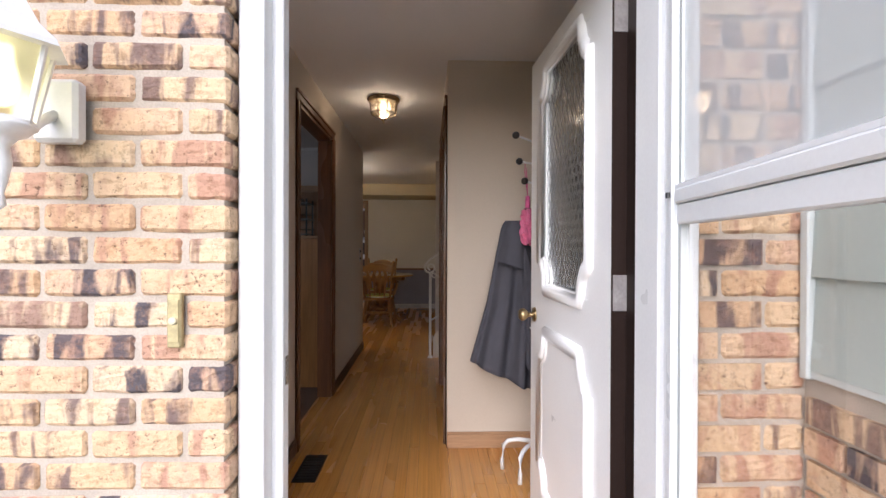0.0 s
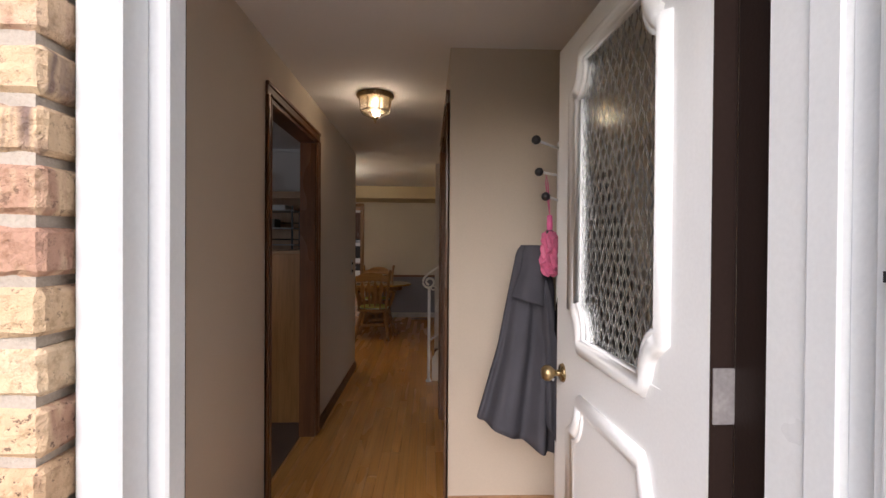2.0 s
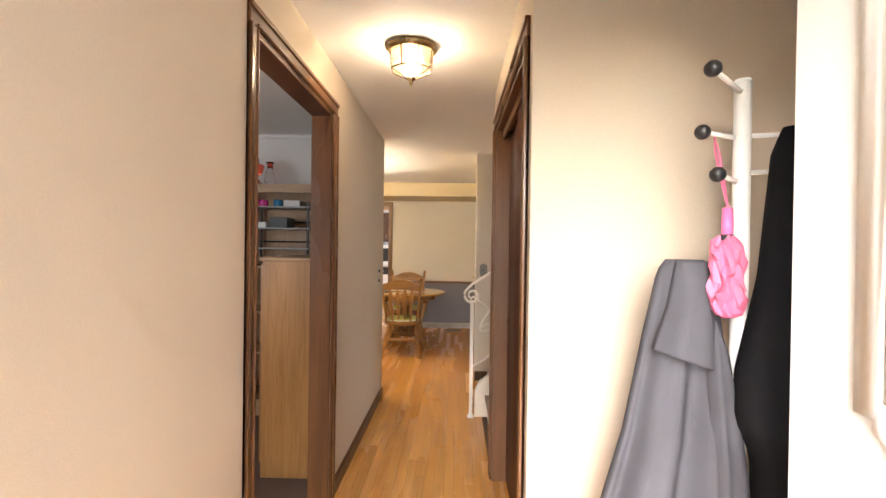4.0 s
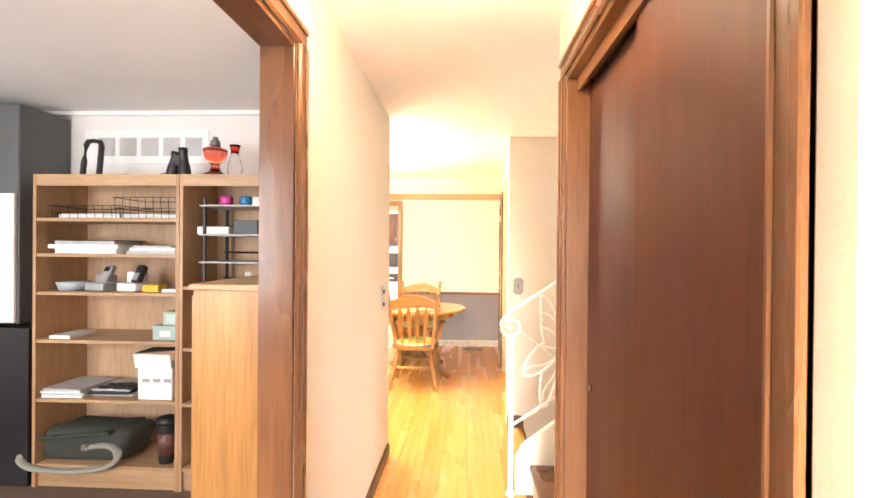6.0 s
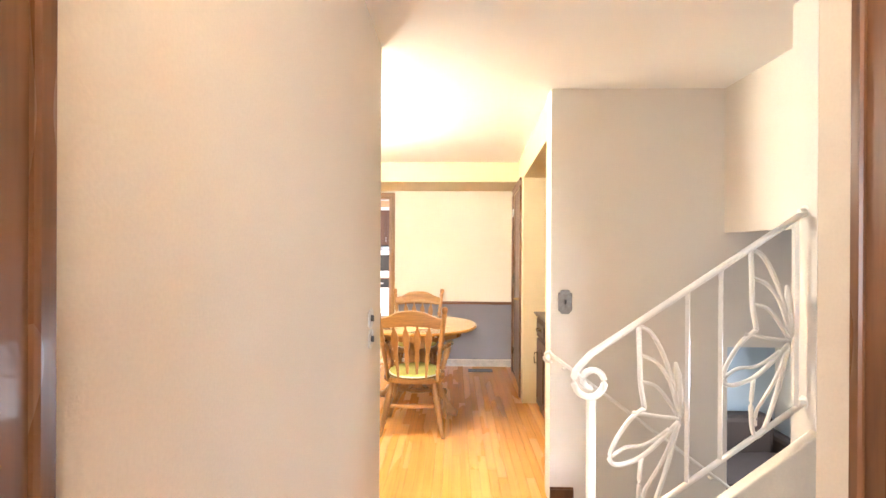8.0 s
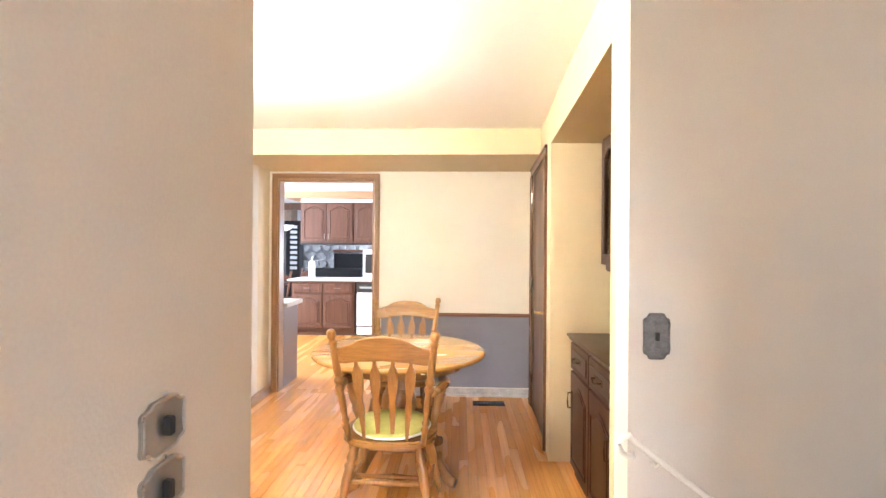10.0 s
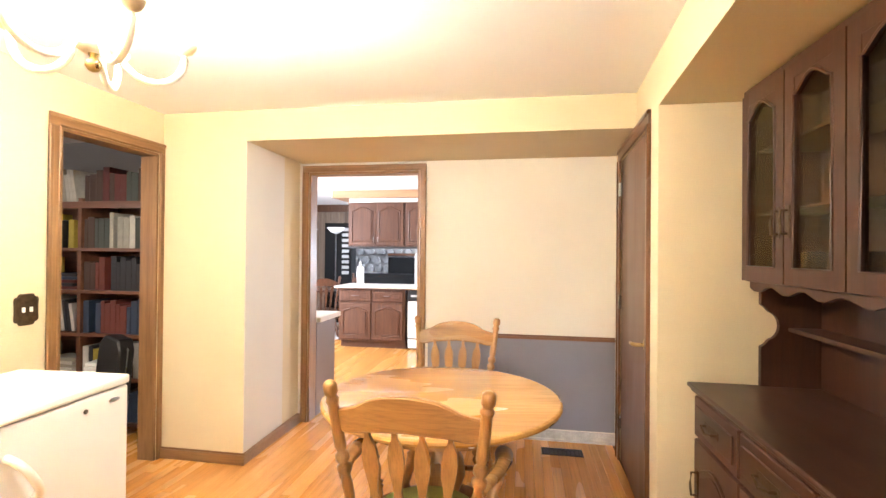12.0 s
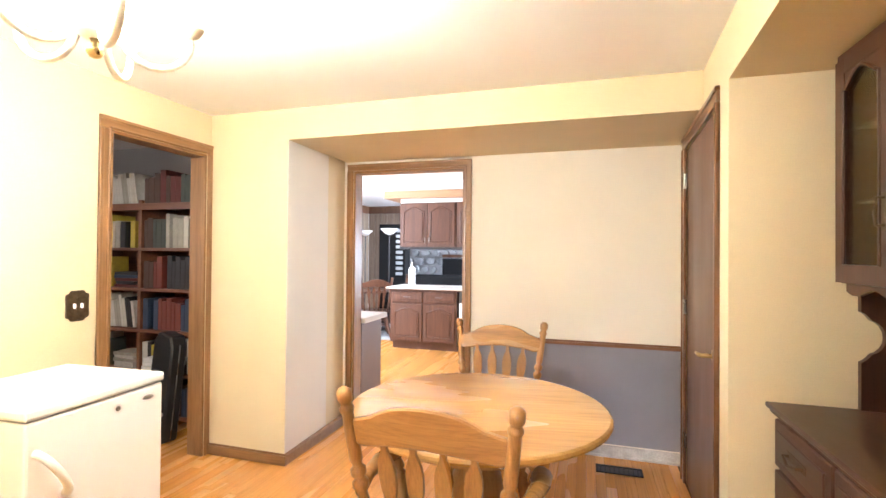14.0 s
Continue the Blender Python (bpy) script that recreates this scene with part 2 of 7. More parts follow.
M_LIVING = plain("white_living_wall", (0.75, 0.74, 0.72), 0.75, vary=0.04, scale=1.2)
M_FLOOR = wood("oak_strip_floor", (0.62, 0.270, 0.058), (0.76, 0.385, 0.100), "y", 0.24, relief=0.01, each=0.10, coat=0.3, long=0.012, stain=0.08)
M_SUBFLOOR = plain("dark_joint", (0.10, 0.05, 0.02), 0.8)
M_CARPET = plain("brown_carpet", (0.16, 0.10, 0.07), 0.95, vary=0.2, fine=500, relief=0.6)
M_DARKTRIM = wood("dark_walnut_trim", (0.075, 0.030, 0.014), (0.20, 0.092, 0.042), "z", 0.42)
M_TRIM = wood("brown_oak_trim", (0.100, 0.039, 0.015), (0.235, 0.100, 0.038), "z", 0.31, scale=0.6, stain=0.36, coat=0.12)
M_TRIMY = wood("brown_oak_trim_level", (0.100, 0.039, 0.015), (0.235, 0.100, 0.038), "y", 0.31, scale=0.6, stain=0.36, coat=0.12)
M_TRIMX = wood("brown_oak_trim_across", (0.100, 0.039, 0.015), (0.235, 0.100, 0.038), "x", 0.40, scale=0.6, stain=0.36)
M_SLAB = wood("mahogany_door_veneer", (0.062, 0.018, 0.010), (0.098, 0.031, 0.016), "z", 0.50, scale=0.5, relief=0.02)
M_SLAB.node_tree.nodes["Principled BSDF"].inputs["Specular IOR Level"].default_value = 0.25
M_GRASS = plain("lawn", (0.07, 0.12, 0.035), 0.95, vary=0.4, scale=6, fine=90, relief=0.8)
M_CONCRETE = plain("porch_concrete", (0.36, 0.35, 0.33), 0.9, vary=0.15, scale=5, fine=200, relief=0.3)
M_SKYBLOCK = plain("dark_sky_block", (0.08, 0.075, 0.07), 0.95, vary=0.2)


# ---- mesh helpers ----


def part(name, bm, mat, parent=None, label="", smooth=False):
    """Links a bmesh as one mesh object, under a thing or part."""
    bmesh.ops.recalc_face_normals(bm, faces=bm.faces)
    me = bpy.data.meshes.new(name)
    bm.to_mesh(me)
    bm.free()
    if smooth:
        for p in me.polygons:
            p.use_smooth = True
    me.materials.append(mat)
    ob = new(name, me)
    if parent is not None:
        ob.parent = parent
    if label:
        ob["label"] = label
    return ob


def thing(name, label, category, group="", at=(0, 0, 0), rz=0.0):
    ob = new(name)
    ob.empty_display_size = 0.1
    ob.matrix_world = pose(*at, 0, 0, rz)
    return tagged(ob, label, category, group)


def setting(ob, label, category):
    return tagged(ob, label, category, kind="structure")


def box(x0, x1, y0, y1, z0, z1, bevel=0.0, bm=None, seg=1):
    own = bmesh.new()
    v = [own.verts.new((x, y, z)) for z in (z0, z1) for x, y in ((x0, y0), (x1, y0), (x1, y1), (x0, y1))]
    for f in ((0, 3, 2, 1), (4, 5, 6, 7), (0, 1, 5, 4), (1, 2, 6, 5), (2, 3, 7, 6), (3, 0, 4, 7)):
        own.faces.new([v[i] for i in f])
    if bevel:
        bmesh.ops.bevel(own, geom=own.edges[:], offset=bevel, segments=seg, affect="EDGES", profile=0.5)
    return own if bm is None else join(bm, own)


def join(bm, other, m=None):
    """Adds one bmesh to another."""
    if m is not None:
        other.transform(m)
    me = bpy.data.meshes.new("tmp")
    other.to_mesh(me)
    other.free()
    bm.from_mesh(me)
    bpy.data.meshes.remove(me)
    return bm


def boxes(*rows, bevel=0.0):
    bm = bmesh.new()
    for r in rows:
        box(*r, bevel=bevel, bm=bm)
    return bm


def prism(outline, z0, z1, m=None, bevel=0.0):
    """An outline in x and y, raised from z0 to z1."""
    bm = bmesh.new()
    lo = [bm.verts.new((x, y, z0)) for x, y in outline]
    hi = [bm.verts.new((x, y, z1)) for x, y in outline]
    bm.faces.new(lo[::-1])
    bm.faces.new(hi)
    n = len(outline)
    for i in range(n):
        bm.faces.new((lo[i], lo[(i + 1) % n], hi[(i + 1) % n], hi[i]))
    if bevel:
        bmesh.ops.bevel(bm, geom=bm.edges[:], offset=bevel, segments=1, affect="EDGES")
    if m is not None:
        bm.transform(m)
    return bm


def lathe(profile, n=24, m=None):
    """A profile of (radius, z), turned about z."""
    bm = bmesh.new()
    rings = []
    for r, z in profile:
        rings.append([bm.verts.new((r * math.cos(2 * math.pi * i / n), r * math.sin(2 * math.pi * i / n), z)) for i in range(n)] if r > 1e-5 else [bm.verts.new((0, 0, z))])
    for a, b in zip(rings, rings[1:]):
        for i in range(n):
            j = (i + 1) % n
            if len(a) == 1 and len(b) > 1:
                bm.faces.new((a[0], b[j], b[i]))
            elif len(b) == 1 and len(a) > 1:
                bm.faces.new((a[i], a[j], b[0]))
            elif len(a) > 1:
                bm.faces.new((a[i], a[j], b[j], b[i]))
    for ring, flip in ((rings[0], True), (rings[-1], False)):
        if len(ring) > 1:
            bm.faces.new(ring[::-1] if flip else ring)
    if m is not None:
        bm.transform(m)
    return bm


def tube(points, radius, n=8, flat=1.0, closed=False):
    """A round bar along points; radius may be a list."""
    bm = bmesh.new()
    pts = [Vector(p) for p in points]
    rings = []
    up = Vector((0, 0, 1))
    for i, p in enumerate(pts):
        if closed:
            d = pts[(i + 1) % len(pts)] - pts[i - 1]
        else:
            d = pts[min(i + 1, len(pts) - 1)] - pts[max(i - 1, 0)]
        d.normalize()
        a = up.cross(d)
        if a.length < 0.05:
            a = Vector((1, 0, 0)).cross(d)
        a.normalize()
        b = d.cross(a)
        r = radius[i] if isinstance(radius, (list, tuple)) else radius
        rings.append([bm.verts.new(p + a * math.cos(2 * math.pi * k / n) * r * flat + b * math.sin(2 * math.pi * k / n) * r) for k in range(n)])
    loops = list(zip(rings, rings[1:])) + ([(rings[-1], rings[0])] if closed else [])
    for a, b in loops:
        for k in range(n):
            bm.faces.new((a[k], a[(k + 1) % n], b[(k + 1) % n], b[k]))
    if not closed:
        bm.faces.new(rings[0][::-1])
        bm.faces.new(rings[-1])
    return bm


def rod(a, b, r, n=10):
    return tube([a, b], r, n)


def text_mesh(words, size, mat, parent, m, name="lettering"):
    cu = bpy.data.curves.new(name, "FONT")
    cu.body, cu.size, cu.extrude, cu.align_x, cu.align_y = words, size, 0.0006, "CENTER", "CENTER"
    ob = bpy.data.objects.new(name, cu)
    scene.collection.objects.link(ob)
    me = bpy.data.meshes.new_from_object(ob)
    bpy.data.objects.remove(ob)
    me.materials.append(mat)
    o = new(name, me)
    o.parent = parent
    o.matrix_local = m
    return o


# ---- structure ----
CEIL = 2.305
XL, XR = -0.833, 0.05          # hall walls
YC = 2.835                     # coat wall
YE = 5.60                      # end of the hall's west wall
YS = 6.15                      # pale wall beside the stairs
YB = 9.20                      # dining back wall
XW = -2.87                     # dining west wall
YR, XRC, ZS = 8.40, -2.26, 2.105  # recess front, recess side, soffit underside

setting(part("ground", boxes((-300, 300, -300, 0.9, -0.55, -0.33)), M_GRASS), "grass lawn in front of the house", "ground")
setting(part("porch_slab", box(-1.9, 0.79, -1.6, 1.115, -0.33, -0.17, 0.01), M_CONCRETE), "concrete front porch slab", "porch")
setting(part("ceiling", boxes((-5.2, 3.4, 1.24, 9.32, CEIL, CEIL + 0.1), (-5.2, 3.4, 9.32, 17.6, 2.42, 2.52)), M_CEIL), "white painted ceiling", "ceiling")
# Out-of-view slab, added to shut sky light out of the rooms.
setting(part("roof", boxes((-5.6, 3.8, 1.0, 18.0, 2.9, 3.0)), M_SKYBLOCK), "unseen dark slab over the house, added to block the sky", "roof")

# front wall with the doorway
setting(part("wall_front", boxes((-5.2, -0.505, 1.067, 1.24, -0.33, 2.9), (0.545, 3.4, 1.067, 1.33, -0.33, 2.9), (-0.505, 0.545, 1.067, 1.24, 2.11, 2.9)), M_MORTAR), "front wall with grey mortar joints", "wall")
setting(part("wall_wing", boxes((0.788, 1.0, -2.2, 1.072, -0.33, 2.9)), M_MORTAR), "side wall of the projecting wing", "wall")

# hall and living room
setting(part("wall_hall_west", boxes((-0.94, XL, 1.24, 2.85, 0, CEIL), (-0.94, XL, 3.812, YE, 0, CEIL), (-0.94, XL, 2.85, 3.812, 2.05, CEIL)), M_HALL), "beige painted hall wall with a doorway", "wall")
setting(part("wall_coat", boxes((XR, 1.1, YC, YC + 0.04, 0, CEIL)), M_HALL), "beige painted wall behind the coat rack", "wall")
setting(part("wall_foyer_east", boxes((0.98, 1.1, 1.33, YC, 0, CEIL)), M_HALL), "beige painted foyer wall", "wall")
setting(part("wall_closet", boxes((XR, XR + 0.09, YC + 0.04, 2.95, 0, CEIL), (XR, XR + 0.09, 4.105, 4.25, 0, CEIL), (XR, XR + 0.09, 2.95, 4.105, 2.05, CEIL), (0.7, 0.8, YC + 0.04, 4.25, 0, CEIL), (XR + 0.09, 0.7, 4.16, 4.25, 0, CEIL)), M_HALL), "beige wall around the hall closet", "wall")
setting(part("wall_living_north", boxes((-5.2, -0.94, 5.41, 5.47, 0, CEIL)), M_LIVING), "white living room wall", "wall")
setting(part("wall_living_west", boxes((-5.2, -5.1, 1.24, 5.41, 0, CEIL)), M_LIVING), "white living room end wall", "wall")
setting(part("wall_dining_south", boxes((XW - 0.12, -0.94, 5.47, YE, 0, CEIL)), M_YELLOW), "straw yellow dining room wall", "wall")
setting(part("floor_living", boxes((-5.1, -0.94, 1.24, 5.41, -0.12, 0.0)), M_CARPET), "brown living room carpet", "floor")

# stairs zone
setting(part("wall_stairs", boxes((0.03, 1.0, YS, 6.27, -1.3, CEIL)), M_STAIRWALL), "pale beige wall beside the stairs", "wall")
setting(part("wall_stairs_lintel", boxes((1.0, 3.3, YS, 6.27, 0.88, CEIL)), M_STAIRWALL), "pale beige wall over the lower room", "wall")
setting(part("wall_stairs_header", boxes((0.98, 1.06, 5.26, YS, 1.51, CEIL)), M_STAIRWALL), "pale beige wall over the lower stairs", "wall")
setting(part("wall_stairs_middle", boxes((0.72, 3.4, 5.14, 5.26, -1.3, CEIL)), M_STAIRWALL), "pale beige wall between two flights", "wall")
setting(part("wall_stairs_near", boxes((0.8, 3.4, 4.25, 4.33, 0, CEIL)), M_STAIRWALL), "pale beige wall of the upper flight", "wall")
setting(part("wall_east", boxes((3.3, 3.4, 1.33, 9.32, -1.3, CEIL), (1.1, 3.3, 1.33, 1.40, 0, CEIL)), M_STAIRWALL), "pale outer wall of the house", "wall")

# dining room
setting(part("wall_dining_west", boxes((XW - 0.12, XW, YE, 7.68, 0, CEIL), (XW - 0.12, XW, 8.36, YR, 0, CEIL), (XW - 0.12, XW, 7.68, 8.36, 2.03, CEIL)), M_YELLOW), "straw yellow wall with a doorway", "wall")
setting(part("wall_recess_block", prism([(XW - 0.12, YR), (XRC - 0.004, YR), (XRC - 0.029, YB), (XW - 0.12, YB)], 0, CEIL), M_YELLOW), "straw yellow wall beside the recess", "wall")
setting(part("wall_recess_side", prism([(XRC - 0.004, YR + 0.003), (XRC, YR + 0.003), (XRC - 0.0166, 8.93), (XRC - 0.0206, 8.93)], 0, ZS), M_CREAM), "cream painted side of the recess", "wall")
setting(part("wall_recess_end", prism([(XRC - 0.0206, 8.93), (XRC - 0.0166, 8.93), (XRC - 0.025, YB), (XRC - 0.029, YB)], 0, ZS), M_YELLOW), "straw yellow end of the recess side", "wall")
setting(part("wall_dining_north", boxes((XW - 0.12, -2.205, YB, YB + 0.12, 0, 2.42), (-1.278, 0.9, YB, YB + 0.12, 0, 2.42), (-2.205, -1.278, YB, YB + 0.12, 2.032, 2.42)), M_CREAM), "cream wall with the kitchen doorway", "wall")
setting(part("soffit", boxes((XRC - 0.004, 0.30, YR, YB, ZS, CEIL)), M_YELLOW), "boxed soffit over the recess", "soffit")


def east(y):
    """x of the slightly skewed east wall of the dining room."""
    return 0.03 + 0.054 * (y - YS)


setting(part("wall_niche_near", prism([(0.03, 6.274), (east(6.35), 6.35), (0.72, 6.35), (0.72, 6.274)], 0, CEIL), M_YELLOW), "yellow wall end beside the niche", "wall")
setting(part("wall_niche_back", boxes((0.72, 0.84, 6.27, 7.85, 0, CEIL)), M_YELLOW), "yellow back of the niche", "wall")
setting(part("wall_niche_header", prism([(east(6.35), 6.35), (east(7.85), 7.85), (0.72, 7.85), (0.72, 6.35)], 2.065, CEIL), M_YELLOW), "yellow header over the niche", "wall")
bm = prism([(east(7.85), 7.85), (east(8.08), 8.08), (0.72, 8.08), (0.72, 7.85)], 0, CEIL)
join(bm, prism([(east(8.93), 8.93), (east(YB), YB), (0.72, YB), (0.72, 8.93)], 0, CEIL))
join(bm, prism([(east(8.08), 8.08), (east(8.93), 8.93), (0.72, 8.93), (0.72, 8.08)], 2.025, CEIL))
join(bm, box(0.72, 0.84, 7.85, YB, 0, CEIL))
setting(part("wall_dining_east", bm, M_YELLOW), "yellow wall with a closet door", "wall")

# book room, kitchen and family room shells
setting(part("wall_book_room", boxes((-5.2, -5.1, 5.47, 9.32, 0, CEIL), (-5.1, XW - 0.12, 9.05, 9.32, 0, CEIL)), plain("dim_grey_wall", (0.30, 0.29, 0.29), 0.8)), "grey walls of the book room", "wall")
setting(part("wall_kitchen", boxes((1.2, 1.3, 9.32, 17.6, 0, 2.42), (-5.2, 1.3, 17.5, 17.6, 0, 2.42), (-5.2, -5.1, 9.32, 17.5, 0, 2.42)), M_LIVING), "white kitchen walls", "wall")

# ---- exterior and doorway ----
M_BRASS = plain("aged_brass", (0.60, 0.45, 0.20), 0.32, 1.0, vary=0.15, scale=20)
M_CHROME = plain("dull_steel", (0.55, 0.55, 0.54), 0.3, 1.0, vary=0.08)
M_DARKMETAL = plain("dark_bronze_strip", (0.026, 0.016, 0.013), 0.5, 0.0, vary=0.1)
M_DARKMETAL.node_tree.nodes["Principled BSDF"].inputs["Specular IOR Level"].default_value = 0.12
M_BLACK = plain("black_plastic", (0.018, 0.018, 0.02), 0.4, vary=0.2)
M_PANE = glass("clear_pane")
M_SHEEN = sheen_glass("painted_sheen_pane", 0.30)
M_BELL = plain("weathered_bell_brass", (0.52, 0.44, 0.24), 0.5, 0.4, vary=0.2, scale=40)
M_KNOB = plain("aged_knob_brass", (0.42, 0.31, 0.16), 0.32, 0.9, vary=0.25, scale=30)
M_PATTERN = glass("patterned_door_glass", (0.90, 0.92, 0.90), 0.10, 0.26, 21.7, 0.04)
M_BRONZE = plain("dark_antique_bronze", (0.12, 0.085, 0.05), 0.45, 0.8, vary=0.3, scale=40)
M_ZINC = plain("dull_zinc", (0.40, 0.37, 0.36), 0.45, 0.3, vary=0.15, scale=30)
M_SIDE = plain("pale_grey_trim", (0.55, 0.58, 0.56), 0.5, vary=0.05)


def door_frame():
    t = setting(new("door_frame_front"), "white painted front door frame", "door frame")
    for name, rows in (("left_jamb", [(-0.491, -0.434, 1.105, 1.165), (-0.488, -0.409, 1.165, 1.214)]),
                       ("right_jamb", [(0.470, 0.524, 1.030, 1.085), (0.458, 0.524, 1.085, 1.14), (0.464, 0.545, 1.14, 1.222), (0.494, 0.545, 1.222, 1.335)])):
        bm = bmesh.new()
        for x0, x1, y0, y1 in rows:
            box(x0, x1, y0, y1, -0.15, 2.06, 0.004, bm=bm)
        part(name, bm, M_WHITE, t)
    part("head", boxes((-0.491, 0.524, 1.105, 1.235, 2.061, 2.109), bevel=0.004), M_WHITE, t)
    part("strike_plate", boxes((-0.4095, -0.4065, 1.182, 1.206, 0.86, 0.93), bevel=0.001), M_CHROME, t)
    part("threshold", boxes((-0.409, 0.457, 1.10, 1.30, -0.15, -0.002), bevel=0.004), M_CHROME, t, "worn metal threshold")
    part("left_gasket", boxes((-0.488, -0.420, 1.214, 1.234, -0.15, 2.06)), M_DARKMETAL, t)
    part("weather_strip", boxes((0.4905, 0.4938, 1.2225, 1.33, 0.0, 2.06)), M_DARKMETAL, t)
    return t


door_frame()


def notched(u0, u1, z0, z1, c, steps=6):
    """A rectangle whose corners are cut by a concave quarter round with a small step."""
    pts = []
    for cu, cz, a0 in ((u1, z1, 180), (u0, z1, 270), (u0, z0, 0), (u1, z0, 90)):
        arc = [(cu + c * math.cos(radians(a)), cz + c * 1.5 * math.sin(radians(a))) for a in [a0 + 90 * k / steps for k in range(steps + 1)]]
        pts += arc[::-1]
    return pts


def loop_bar(pts, radius, n=8, flat=1.0):
    return tube([(u, 0, z) for u, z in pts], radius, n, flat, closed=True)


def front_door():
    t = setting(new("door_front"), "white panelled front door with patterned glass, standing open", "door")
    t.matrix_world = pose(0.449, 1.338, 0, 0, 0, 92.4)
    W_, T = 0.862, 0.045
    gu0, gu1, gz0, gz1, c = 0.165, 0.692, 1.03, 1.925, 0.075
    bm = boxes((0, gu0, -T, 0, 0.012, 2.03), (gu1, W_, -T, 0, 0.012, 2.03), (gu0, gu1, -T, 0, 0.012, gz0), (gu0, gu1, -T, 0, gz1, 2.03))
    for cu, cz, su, sz in ((gu0, gz0, 1, 1), (gu1, gz0, -1, 1), (gu0, gz1, 1, -1), (gu1, gz1, -1, -1)):
        outline = [(cu, cz)] + [(cu + su * c * math.cos(radians(a)), cz + sz * c * 1.5 * math.sin(radians(a))) for a in range(0, 91, 15)]
        join(bm, prism(outline, 0, T - 0.004, Matrix(((1, 0, 0, 0), (0, 0, -1, -0.002), (0, 1, 0, 0), (0, 0, 0, 1)))))
    part("leaf", bm, M_WHITE, t)
    edge = boxes((-0.003, 0.0, -T, 0, 0.012, 2.03))
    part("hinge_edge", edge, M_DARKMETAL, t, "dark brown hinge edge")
    for name, (u0, u1, z0, z1) in (("glass_moulding", (gu0 - 0.012, gu1 + 0.012, gz0 - 0.012, gz1 + 0.012)), ("panel_moulding", (0.152, 0.705, 0.17, 0.845))):
        pts = notched(u0, u1, z0, z1, c)
        bm = loop_bar(pts, 0.027, 10, 1.0)
        bm.transform(Matrix.Diagonal((1, 0.7, 1, 1)))
        join(bm, loop_bar(notched(u0 + 0.022, u1 - 0.022, z0 + 0.022, z1 - 0.022, c), 0.009, 6))
        part(name, bm, M_WHITE, t, smooth=True)
    part("glass", boxes((gu0 - 0.004, gu1 + 0.004, -0.027, -0.021, gz0 - 0.004, gz1 + 0.004)), M_PATTERN, t, "rippled patterned glass pane").visible_shadow = False
    knob = part("knob", lathe([(0, 0.075), (0.018, 0.073), (0.027, 0.062), (0.028, 0.050), (0.020, 0.038), (0.011, 0.030), (0.011, 0.010), (0.030, 0.008), (0.033, 0.0)], 24, pose(W_ - 0.065, 0, 0.895, -90)), M_KNOB, t, "aged brass door knob", smooth=True)
    part("inside_knob", lathe([(0.033, 0.0), (0.030, 0.008), (0.011, 0.010), (0.011, 0.030), (0.020, 0.038), (0.028, 0.050), (0.027, 0.062), (0.018, 0.073), (0, 0.075)], 24, pose(W_ - 0.065, -T, 0.895, 90)), M_KNOB, t, smooth=True)
    for z in (0.22, 1.02, 1.80):
        bm = rod((-0.012, -T - 0.008, z), (-0.012, -T - 0.008, z + 0.10), 0.007)
        box(-0.03, 0.0, -T - 0.006, -T - 0.002, z, z + 0.1, bm=bm)
        box(-0.006, -0.003, -T, -0.004, z, z + 0.1, bm=bm)
        part("hinge", bm, M_ZINC, t)
    return t


front_door()
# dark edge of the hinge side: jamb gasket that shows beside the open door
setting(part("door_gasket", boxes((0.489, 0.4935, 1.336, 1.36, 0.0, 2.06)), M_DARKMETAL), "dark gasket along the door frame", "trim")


def storm_door():
    t = setting(new("door_storm"), "white aluminium storm door, standing open", "door")
    x0, x1 = 0.447, 0.477
    y0, y1 = 0.135, 1.025
    for y, name in ((y0, "latch_stile"), (y1 - 0.05, "hinge_stile")):
        bm = boxes((x0, x1, y, y + 0.05, -0.12, 2.02), bevel=0.003)
        box(x0 - 0.006, x0, y + 0.008, y + 0.030, -0.12, 2.02, 0.002, bm=bm)
        part(name, bm, M_VINYL, t)
    bm = boxes((x0, x1, y0 + 0.05, y1 - 0.05, 1.245, 1.285), bevel=0.003)
    box(x0 - 0.005, x1, y0 + 0.05, y1 - 0.05, 1.287, 1.318, 0.004, bm=bm)
    box(x0 - 0.002, x1 - 0.01, y0 + 0.05, y1 - 0.05, 1.318, 1.326, bm=bm)
    part("middle_rail", bm, M_VINYL, t)
    part("bottom_rail", boxes((x0, x1, y0 + 0.05, y1 - 0.05, -0.12, 0.20), bevel=0.003), M_VINYL, t)
    part("top_rail", boxes((x0, x1, y0 + 0.05, y1 - 0.05, 1.95, 2.02), bevel=0.003), M_VINYL, t)
    for name, z0, z1, x in (("lower_pane", 0.20, 1.245, 0.462), ("upper_pane", 1.326, 1.95, 0.456)):
        part(name, boxes((x, x + 0.003, y0 + 0.05, y1 - 0.05, z0, z1)), M_PANE if z0 < 1 else M_SHEEN, t).visible_shadow = False
    for z0, z1 in ((0.20, 1.245), (1.326, 1.95)):
        bm = boxes((x0 + 0.004, x0 + 0.018, y1 - 0.064, y1 - 0.0505, z0, z1), (x0 + 0.004, x0 + 0.018, y0 + 0.0505, y0 + 0.064, z0, z1))
        part("glazing_bead", bm, M_SIDE, t)
    hinge = (0.462, 1.025, 0)
    t.matrix_world = Matrix.Translation(hinge) @ pose(0, 0, 0, 0, 0, -6.7) @ Matrix.Translation([-v for v in hinge])
    part("closer_pin", rod((x0 - 0.008, y1 - 0.03, 1.300), (x0 - 0.008, y1 - 0.03, 1.312), 0.006), M_BLACK, t)
    return t


storm_door()


